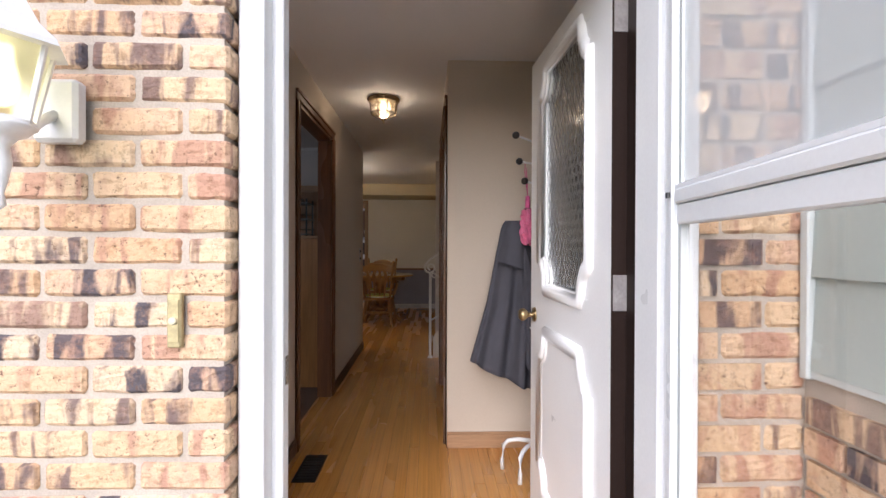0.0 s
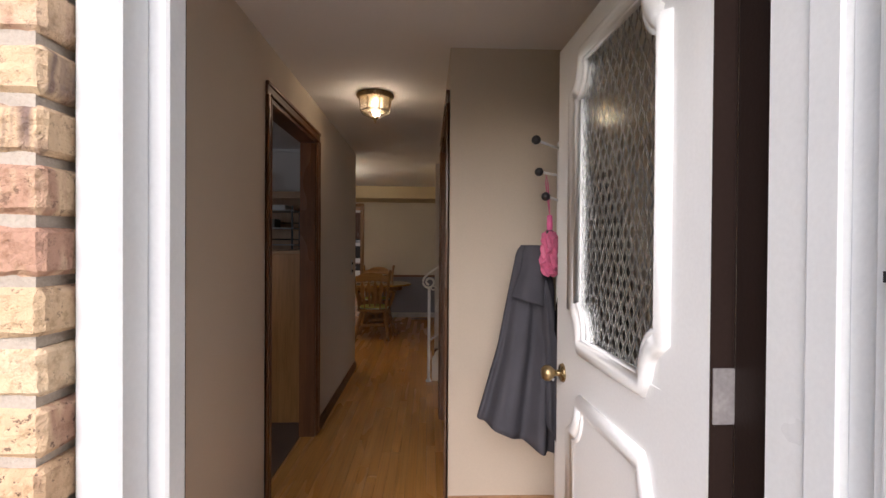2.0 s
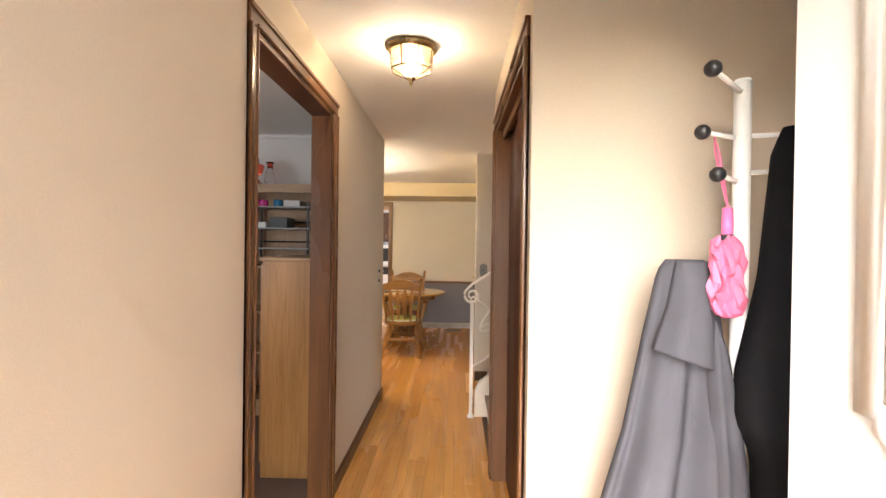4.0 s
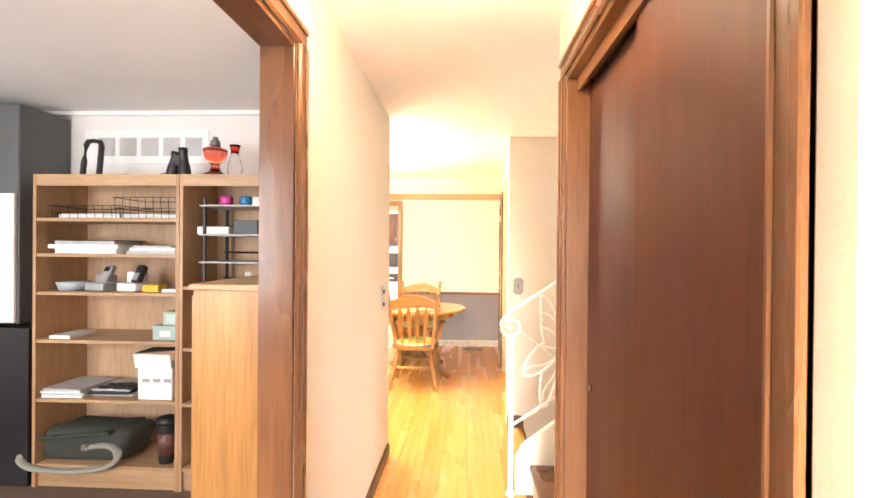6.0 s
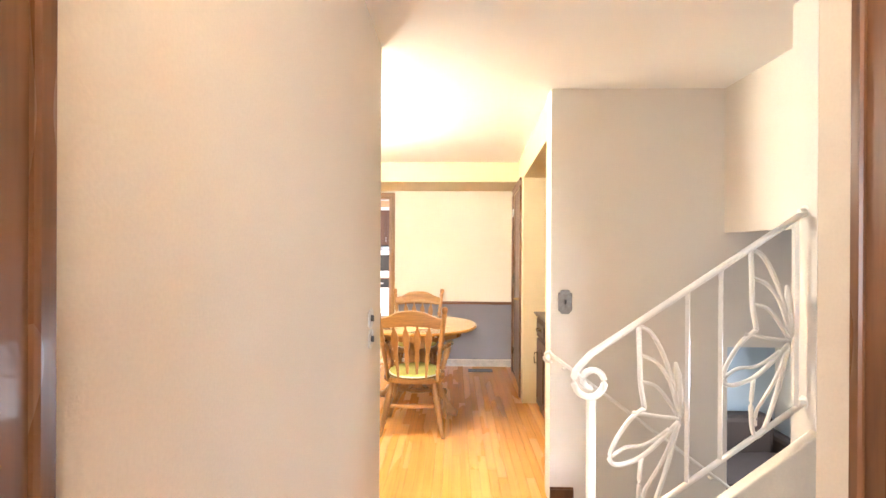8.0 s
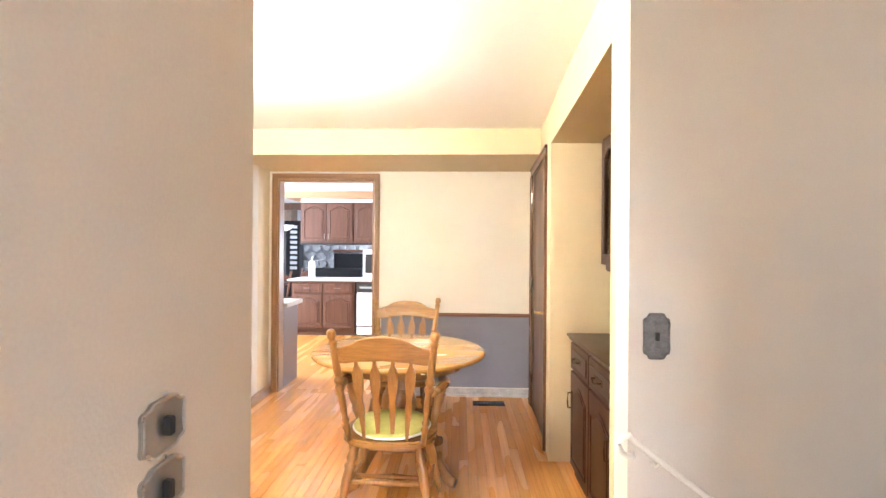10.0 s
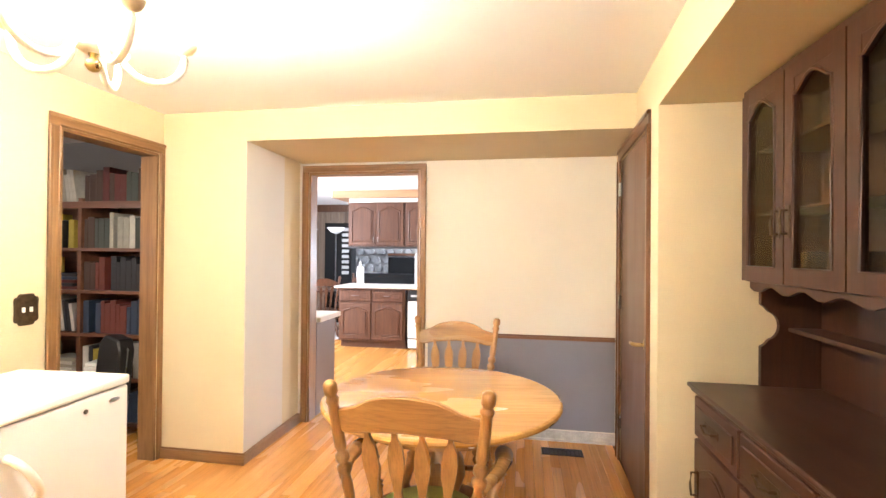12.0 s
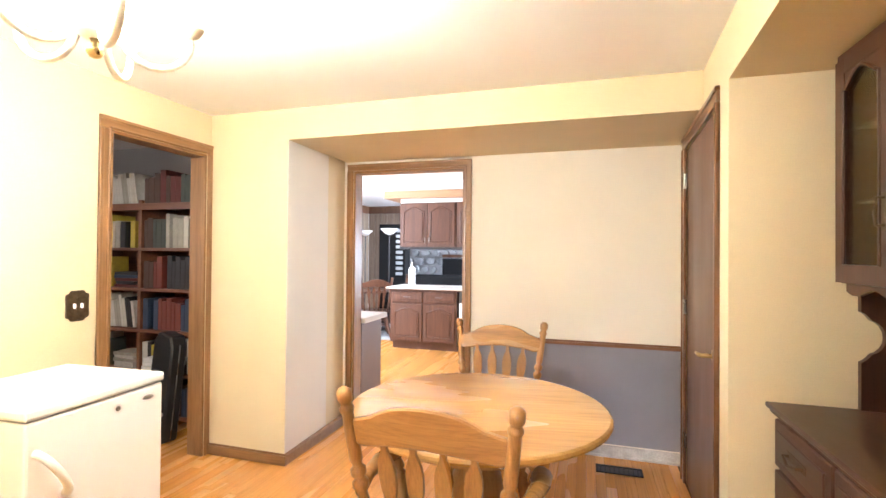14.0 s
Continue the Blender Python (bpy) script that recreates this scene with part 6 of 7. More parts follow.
def arched_door(parent, x, y0, y1, z0, z1, mat, glazed=False, rise=0.05, knob_side=1):
    """A cabinet door facing -x with an arched raised panel or pane."""
    d = part("door", box(x, x + 0.02, y0, y1, z0, z1, 0.003) if not glazed else boxes((x, x + 0.02, y0, y0 + 0.055, z0, z1), (x, x + 0.02, y1 - 0.055, y1, z0, z1), (x, x + 0.02, y0 + 0.055, y1 - 0.055, z0, z0 + 0.06), (x, x + 0.02, y0 + 0.055, y1 - 0.055, z1 - 0.05, z1)), mat, parent)
    a, b, c, e = y0 + 0.055, y1 - 0.055, z0 + 0.06, z1 - 0.06 - rise
    if glazed:
        curve = [(a + (b - a) * k / 14, e + rise * (0.5 - 0.5 * math.cos(2 * math.pi * k / 14)) ** 0.8) for k in range(15)]
        bm = prism([(b, z1 - 0.05), (a, z1 - 0.05)] + curve, x + 0.002, x + 0.018, YZX)
        part("arch_spandrel", bm, mat, d)
        part("pane", boxes((x + 0.009, x + 0.012, a, b, c, z1 - 0.05)), M_HUTCHGLASS, d, "amber tinted glass").visible_shadow = False
        part("bead", tube([(x - 0.001, p, q) for p, q in arch(a, b, c, e, rise)], 0.006, 6, closed=True), mat, d)
    else:
        part("bead", tube([(x - 0.001, p, q) for p, q in arch(a - 0.008, b + 0.008, c - 0.008, e, rise)], 0.006, 6, closed=True), mat, d)
        part("raised_panel", prism(arch(a + 0.018, b - 0.018, c + 0.02, e - 0.02, rise), x - 0.006, x + 0.001, YZX, 0.003), mat, d)
    return d


def bail_pull(parent, x, y, z, w=0.05, upright=False):
    if upright:
        h = part("pull", tube([(x, y, z - w), (x - 0.022, y, z - w), (x - 0.026, y, z), (x - 0.022, y, z + w), (x, y, z + w)], 0.005, 8), M_BRONZE, parent, "dark bronze pull")
        part("pull_plate", box(x - 0.003, x, y - 0.012, y + 0.012, z - w - 0.015, z + w + 0.015, 0.001), M_BRONZE, h)
    else:
        h = part("pull", tube([(x, y - w, z), (x - 0.02, y - w, z), (x - 0.026, y, z - 0.012), (x - 0.02, y + w, z), (x, y + w, z)], 0.005, 8), M_BRONZE, parent, "dark bronze bail pull")
        part("pull_plate", box(x - 0.003, x, y - w - 0.014, y + w + 0.014, z - 0.014, z + 0.014, 0.001), M_BRONZE, h)


def hutch():
    y0, y1 = 6.43, 7.70
    base = thing("buffet", "dark oak buffet base with drawers and arched doors", "buffet")
    xf, xb = 0.218, 0.70
    part("carcass", box(xf + 0.02, xb, y0 + 0.015, y1 - 0.015, 0.06, 0.828), M_HUTCH, base)
    part("plinth", box(xf + 0.03, xb, y0 + 0.02, y1 - 0.02, 0.0, 0.06), M_HUTCH, base)
    bm = box(xf - 0.02, xb, y0, y1, 0.845, 0.862, 0.005, seg=2)
    box(xf - 0.008, xb, y0 + 0.008, y1 - 0.008, 0.828, 0.845, 0.004, bm=bm)
    part("top", bm, M_HUTCHY, base)
    n = 3
    w = (y1 - y0 - 0.05) / n
    for k in range(n):
        a = y0 + 0.025 + w * k
        dr = part("drawer", box(xf, xf + 0.02, a + 0.006, a + w - 0.006, 0.655, 0.815, 0.004), M_HUTCH, base)
        part("drawer_field", box(xf - 0.007, xf, a + 0.035, a + w - 0.035, 0.685, 0.785, 0.004), M_HUTCHY, dr)
        bail_pull(dr, xf - 0.007, a + w / 2, 0.74)
        d = arched_door(base, xf, a + 0.006, a + w - 0.006, 0.075, 0.64, M_HUTCH)
        bail_pull(d, xf - 0.002, a + (w - 0.045 if k != 1 else 0.045), 0.47, 0.045, True)
    up = thing("hutch", "dark oak hutch with arched glass doors on the buffet", "hutch")
    xu, z0, z1 = 0.425, 1.283, 2.055
    part("roof", boxes((xu - 0.012, xb, y0, y1, z1 - 0.02, z1)), M_HUTCHY, up)
    part("floor_board", boxes((xu + 0.02, xb, y0 + 0.02, y1 - 0.02, z0, z0 + 0.02)), M_HUTCHY, up)
    part("back_panel", boxes((xb - 0.012, xb, y0 + 0.02, y1 - 0.02, 0.862, z1 - 0.02)), M_HUTCH, up)
    for y in (y0, y1 - 0.02):
        outline = [(xu, z0), (xu, z1 - 0.02), (xb, z1 - 0.02), (xb, 0.862), (xu + 0.045, 0.862), (xu + 0.045, 1.02), (xu + 0.060, 1.03)]
        cz = 1.105
        outline += [(xu + 0.068 + 0.045 * math.cos(radians(q)), cz + 0.056 * math.sin(radians(q))) for q in range(-80, 81, 20)]
        outline += [(xu + 0.060, 1.18), (xu + 0.045, 1.19), (xu + 0.045, z0)]
        part("side_panel", prism(outline, y, y + 0.02, Matrix(((1, 0, 0, 0), (0, 0, 1, 0), (0, 1, 0, 0), (0, 0, 0, 1)))), M_HUTCH, up, "side panel with a scrolled cut-out")
    n = 4
    w = (y1 - y0) / n
    for k in range(n):
        d = arched_door(up, xu - 0.02, y0 + w * k + 0.004, y0 + w * (k + 1) - 0.004, z0 + 0.004, z1 - 0.024, M_HUTCH, True, 0.05)
        bail_pull(d, xu - 0.022, y0 + w * k + (w - 0.030 if k % 2 == 0 else 0.030), z0 + 0.22, 0.04, True)
    for z in (1.55, 1.80):
        part("glass_shelf", boxes((xu + 0.03, xb - 0.02, y0 + 0.025, y1 - 0.025, z, z + 0.008)), M_HUTCHY, up)
    val = [(y0 + 0.02, z0), (y1 - 0.02, z0)]
    m = 36
    val += [(y1 - 0.02 + (y0 - y1 + 0.04) * k / m, z0 - 0.026 - 0.013 * math.sin(2 * math.pi * k / 6)) for k in range(m + 1)]
    part("valance", prism(val, xu + 0.004, xu + 0.020, YZX), M_HUTCH, up, "scalloped valance")
    part("spice_shelf", boxes((xb - 0.13, xb - 0.012, y0 + 0.02, y1 - 0.02, 1.085, 1.10)), M_HUTCHY, up)
    glassware = glass("stemware_glass", (0.97, 0.97, 0.95), 0.03)
    rng = random.Random(11)
    for k in range(9):
        g = tagged(part("tumbler", lathe([(0.0, 0.0), (0.026, 0.0), (0.032, 0.10), (0.029, 0.10), (0.024, 0.012), (0, 0.010)], 12), glassware, smooth=True), "clear drinking glass behind the hutch door", "glass", "glasses in the hutch")
        g.location = (0.50 + 0.06 * (k % 2), 6.93 + 0.078 * k, z0 + 0.02)


hutch()

# ---- book room ----
M_SHELFWOOD = wood("walnut_shelving", (0.13, 0.048, 0.024), (0.26, 0.112, 0.058), "x", 0.45)


def book_wall():
    t = thing("bookcase", "walnut bookcase filled with bound volumes", "bookcase", "book room shelves", at=(-4.95, 8.66, 0))
    w = 1.95
    zs = (0.10, 0.43, 0.755, 1.08, 1.40, 1.75)
    for a in (0.0, 0.55, 1.13, w - 0.03):
        part("upright", box(a, a + 0.03, 0.0, 0.33, 0, 1.78, 0.001), M_SHELFWOOD, t)
    part("back", boxes((0, w, 0.33, 0.345, 0, 1.78)), M_SHELFWOOD, t)
    for z in zs:
        part("shelf", box(0.0, w, -0.006, 0.33, z - 0.024, z, 0.002), M_SHELFWOOD, t)
    part("face_rail", box(0.0, w, -0.012, -0.006, 1.70, 1.752, 0.001), M_SHELFWOOD, t)
    tones = [(0.10, 0.018, 0.015), (0.14, 0.03, 0.02), (0.03, 0.05, 0.09), (0.02, 0.02, 0.025), (0.05, 0.06, 0.05), (0.35, 0.33, 0.28), (0.06, 0.03, 0.02), (0.45, 0.35, 0.05), (0.55, 0.53, 0.48)]
    mats = [plain(f"book_cloth_{'abcdefghi'[k]}", c, 0.6, vary=0.15, scale=20) for k, c in enumerate(tones)]
    rng = random.Random(5)
    bays = ((0.035, 0.545), (0.585, 1.125), (1.165, w - 0.035))
    pick = {(2, 4): [6, 4, 4, 5, 5, 5, 8, 4, 5, 0], (2, 3): [6, 1, 1, 3, 3, 3, 3, 3], (2, 2): [2, 2, 1, 1, 1, 1, 2, 2], (2, 5): [6, 6, 0, 6, 0, 0, 4], (1, 5): [8, 8, 5, 8], (1, 4): [5, 3, 5, 7], (1, 2): [8, 5, 8, 3]}
    for bi, (a, end) in enumerate(bays):
        for zi, z in enumerate(zs):
            x, b = a, end
            top = (zs[zi + 1] - z - 0.06) if zi < 5 else 0.27
            if bi == 1 and zi in (1, 3):
                for k in range(5):
                    o = tagged(part("book", box(-0.12, 0.12, -0.085, 0.085, 0, 0.024, 0.002), mats[rng.choice((5, 8, 3, 0, 2, 8))]), "volume lying flat in a stack on the walnut bookcase", "book", "books in the book room")
                    o.matrix_world = pose(-4.95 + b - 0.15, 8.66 + 0.11, z + 0.025 * k, 0, 0, rng.uniform(-9, 9))
                b = b - 0.30
            lean = radians(-9) if (bi, zi) in ((1, 5), (1, 2)) else 0.0
            while x < b - 0.05:
                th = 0.03 if (bi, zi) in ((1, 5), (1, 2)) else rng.uniform(0.03, 0.06)
                h = min(top, rng.uniform(0.20, 0.27))
                row = pick.get((bi, zi))
                choice = row[int((x - a) / 0.06) % len(row)] if row else rng.choice(range(9))
                if x + th > b:
                    break
                if rng.random() < 0.9:
                    o = tagged(part("book", box(0, th - 0.002, 0.0, rng.uniform(0.17, 0.22), 0, h, 0.002), mats[choice]), "bound volume standing on the walnut bookcase", "book", "books in the book room")
                    o.location = (-4.95 + x, 8.66 + 0.02, z + (0.16 * (th - 0.002) if lean else 0.0))
                    o.rotation_euler = (0, lean, 0)
                x += th
    s = thing("paper_stack", "fanned stack of white papers and a black case", "papers", at=(-3.53, 8.74, 0.43))
    for k in range(4):
        part("sheaf", box(-0.15, 0.15, -0.1, 0.1, 0.035 * k, 0.035 * k + 0.028, 0.004), M_PAPER, s).matrix_local = pose(0.015 * k, -0.075, 0, 0, 0, 6 * k - 8)
    c = thing("instrument_case", "tall slim black instrument case leaning by the shelves", "case", at=(-3.36, 8.47, 0))
    c.matrix_world = pose(-3.36, 8.47, 0.006, -3, 4, -8)
    bm = prism([(-0.10, 0.0), (0.09, 0.0), (0.105, 0.02), (0.105, 0.68), (0.075, 0.76), (-0.06, 0.78), (-0.105, 0.72), (-0.115, 0.02)], -0.06, 0.06, Matrix(((1, 0, 0, 0), (0, 0, 1, 0), (0, 1, 0, 0), (0, 0, 0, 1))), 0.012)
    part("shell", bm, M_BLACK, c)
    part("seam", box(-0.117, 0.107, -0.004, 0.004, 0.03, 0.70, 0.001), M_CHROME, c, "thin metal seam strip")
    part("latch", box(0.05, 0.085, -0.072, -0.06, 0.20, 0.225, 0.003), M_CHROME, c)
    part("carry_handle", tube([(-0.04, -0.06, 0.50), (-0.04, -0.085, 0.51), (0.04, -0.085, 0.51), (0.04, -0.06, 0.50)], 0.009, 8), M_BLACK, c)


book_wall()

# ---- kitchen ----
M_KCAB = wood("reddish_kitchen_oak", (0.070, 0.029, 0.017), (0.165, 0.076, 0.043), "z", 0.4, scale=0.9)
M_COUNTER = plain("white_laminate", (0.62, 0.57, 0.51), 0.4, vary=0.05)
YK = 12.12


def kitchen_door(parent, x0, x1, z0, z1, y):
    d = part("door", box(x0, x1, y, y + 0.02, z0, z1, 0.003), M_KCAB, parent)
    turn = Matrix(((1, 0, 0, 0), (0, 0, 1, 0), (0, 1, 0, 0), (0, 0, 0, 1)))
    a, b = x0 + 0.05, x1 - 0.05
    rise = 0.06
    out = arch(a, b, z0 + 0.055, z1 - 0.055 - rise, rise)
    part("bead", tube([(p, y - 0.001, q) for p, q in out], 0.010, 6, closed=True), M_KCAB, d)
    part("raised_panel", prism(arch(a + 0.02, b - 0.02, z0 + 0.08, z1 - 0.08 - rise, rise), y - 0.007, y + 0.001, turn, 0.003), M_KCAB, d)
    return d


def peninsula():
    x = -3.13
    for k in range(1):
        t = thing("base_cabinet", "reddish oak base cabinet with arched doors and drawers", "cabinet", "kitchen cabinets")
        part("carcass", boxes((x, x + 1.0, YK + 0.02, YK + 0.6, 0.10, 0.85)), M_KCAB, t)
        part("toe_kick", boxes((x + 0.02, x + 1.0, YK + 0.07, YK + 0.58, 0.0, 0.10)), M_KCAB, t)
        for j in range(2):
            a = x + 0.03 + 0.48 * j
            kitchen_door(t, a, a + 0.46, 0.13, 0.65, YK)
            dr = part("drawer", box(a, a + 0.46, YK, YK + 0.02, 0.68, 0.825, 0.004), M_KCAB, t)
            part("drawer_field", box(a + 0.04, a + 0.42, YK - 0.006, YK, 0.715, 0.79, 0.003), M_KCAB, dr)
            part("pull", tube([(a + 0.18, YK - 0.004, 0.755), (a + 0.20, YK - 0.025, 0.755), (a + 0.26, YK - 0.025, 0.755), (a + 0.28, YK - 0.004, 0.755)], 0.005, 6), M_PEWTER, dr)
    d = thing("dishwasher", "white dishwasher with a black control panel", "dishwasher")
    part("body", boxes((-2.09, -1.50, YK + 0.02, YK + 0.58, 0.02, 0.849)), M_BLACK, d)
    part("door", box(-2.085, -1.505, YK - 0.01, YK + 0.02, 0.17, 0.69, 0.006), M_WHITE, d)
    part("kick_panel", box(-2.085, -1.505, YK, YK + 0.02, 0.03, 0.15, 0.004), M_WHITE, d)
    cp = part("control_panel", box(-2.085, -1.505, YK - 0.014, YK + 0.02, 0.70, 0.835, 0.006), M_BLACK, d)
    part("dial", lathe([(0.03, 0), (0.028, 0.012), (0, 0.013)], 16, pose(-1.65, YK - 0.014, 0.768, 90)), M_CHROME, cp)
    part("button_strip", boxes((-2.04, -1.80, YK - 0.0155, YK - 0.014, 0.755, 0.785)), M_GREYPLASTIC, cp)
    e = thing("base_cabinet", "reddish oak base cabinet beside the dishwasher", "cabinet", "kitchen cabinets")
    part("carcass", boxes((-1.49, -0.5, YK + 0.02, YK + 0.6, 0.10, 0.85)), M_KCAB, e)
    for j in range(2):
        kitchen_door(e, -1.47 + 0.48 * j, -1.01 + 0.48 * j, 0.13, 0.825, YK)
    part("toe_kick", boxes((-1.49, -0.5, YK + 0.07, YK + 0.58, 0.0, 0.10)), M_KCAB, e)
    tagged(part("worktop", boxes((-3.19, -0.48, YK - 0.03, YK + 0.66, 0.866, 0.89), bevel=0.004), M_COUNTER), "cream laminate worktop over a reddish oak edge", "worktop")
    setting(part("worktop_edge", boxes((-3.18, -0.48, YK - 0.024, YK + 0.65, 0.851, 0.8655)), M_KCAB), "reddish oak edge under the worktop", "trim")
    for k in range(3):
        u = thing("wall_cabinet", "reddish oak wall cabinet with arched doors", "cabinet", "kitchen wall cabinets")
        a = -3.03 + 0.86 * k
        part("carcass", boxes((a, a + 0.855, YK + 0.12, YK + 0.45, 1.47, 2.115)), M_KCAB, u)
        for j in range(2):
            dd = kitchen_door(u, a + 0.015 + 0.415 * j, a + 0.425 + 0.415 * j, 1.485, 2.10, YK + 0.10)
            part("pull", tube([(a + (0.395 if j == 0 else 0.46), YK + 0.096, 1.53), (a + (0.395 if j == 0 else 0.46), YK + 0.075, 1.57), (a + (0.395 if j == 0 else 0.46), YK + 0.096, 1.61)], 0.005, 6), M_CHROME, dd)
    setting(part("cabinet_hood", boxes((-3.03, -0.4, YK + 0.10, YK + 0.47, 1.44, 1.469)), M_BLACK), "dark strip under the wall cabinets", "trim")
    setting(part("kitchen_beam", boxes((-3.24, 1.2, YK + 0.0, YK + 0.60, 2.175, 2.28), bevel=0.004), wood("tan_beam", (0.42, 0.24, 0.12), (0.60, 0.38, 0.21), "x", 0.5)), "tan wooden ceiling beam", "beam")
    setting(part("cabinet_filler", boxes((-3.03, 1.2, YK + 0.14, YK + 0.45, 2.115, 2.175), (-3.20, 1.2, YK + 0.06, YK + 0.56, 2.28, 2.42)), M_CEIL), "white boxing over the cabinets", "trim")
    c = thing("ceiling_lamp", "round white kitchen ceiling lamp", "ceiling lamp", at=(-2.45, YK + 0.30, 2.175))
    part("base", lathe([(0.13, 0.0), (0.13, -0.015)], 24), M_WHITE, c)
    part("shade", lathe([(0.12, -0.015), (0.12, -0.05), (0.08, -0.075), (0, -0.08)], 24), plain("opal_glass", (0.80, 0.79, 0.76), 0.3), c, smooth=True)
    p = thing("soap_bottle", "tall white plastic bottle on the worktop", "bottle", at=(-2.86, YK + 0.18, 0.89))
    part("body", lathe([(0, 0), (0.048, 0.0), (0.050, 0.01), (0.050, 0.26), (0.04, 0.28), (0.016, 0.29)], 20), M_WHITE, p, smooth=True)
    part("nozzle", lathe([(0.015, 0.29), (0.013, 0.33), (0.006, 0.36), (0, 0.37)], 12), M_WHITE, p, smooth=True)
    m = thing("microwave", "white microwave oven with a dark window", "microwave", at=(-2.02, YK + 0.12, 0.89))
    part("body", box(0, 0.52, 0, 0.38, 0.0, 0.48, 0.01), M_WHITE, m)
    part("window", box(0.04, 0.36, -0.006, 0.0, 0.10, 0.40, 0.003), M_BLACK, m)
    part("handle", rod((0.38, -0.03, 0.10), (0.38, -0.03, 0.40), 0.010), M_CHROME, m)
    part("panel", box(0.40, 0.50, -0.004, 0.0, 0.06, 0.42, 0.002), M_GREYPLASTIC, m)
    b = thing("side_counter", "white counter end over a grey-brown cabinet side", "counter")
    part("cabinet", boxes((-3.2, -2.195, 9.35, 9.74, 0.0, 0.79)), plain("grey_brown_panel", (0.19, 0.135, 0.115), 0.5), b)
    part("top", boxes((-3.2, -2.15, 9.325, 9.775, 0.791, 0.835), bevel=0.006), M_COUNTER, b)


peninsula()


def rocks(parent, x0, x1, z0, z1, y):
    """Rounded field stones set in a wall."""
    rng = random.Random(8)
    z = z0
    row = 0
    while z < z1 - 0.05:
        h = rng.uniform(0.14, 0.22)
        x = x0 - (0.12 if row % 2 else 0)
        while x < x1:
            w = rng.uniform(0.17, 0.34)
            n = 9
            pts = [(x + w / 2 + (w / 2 - 0.008) * math.cos(2 * math.pi * k / n + 0.3) * rng.uniform(0.88, 1.08), z + h / 2 + (h / 2 - 0.006) * math.sin(2 * math.pi * k / n + 0.3) * rng.uniform(0.9, 1.12)) for k in range(n)]
            bm = prism(pts, y - rng.uniform(0.04, 0.09), y, Matrix(((1, 0, 0, 0), (0, 0, 1, 0), (0, 1, 0, 0), (0, 0, 0, 1))))
            top = [v for v in bm.verts if v.co.y < y - 0.01]
            c = sum((v.co for v in top), Vector()) / len(top)
            for v in top:
                v.co = c + (v.co - c) * 0.82
            part("stone", bm, M_STONE, parent)
            x += w
        z += h
        row += 1


M_STONE = plain("grey_field_stone", (0.50, 0.51, 0.53), 0.9, vary=0.4, scale=6, fine=60, relief=0.6)


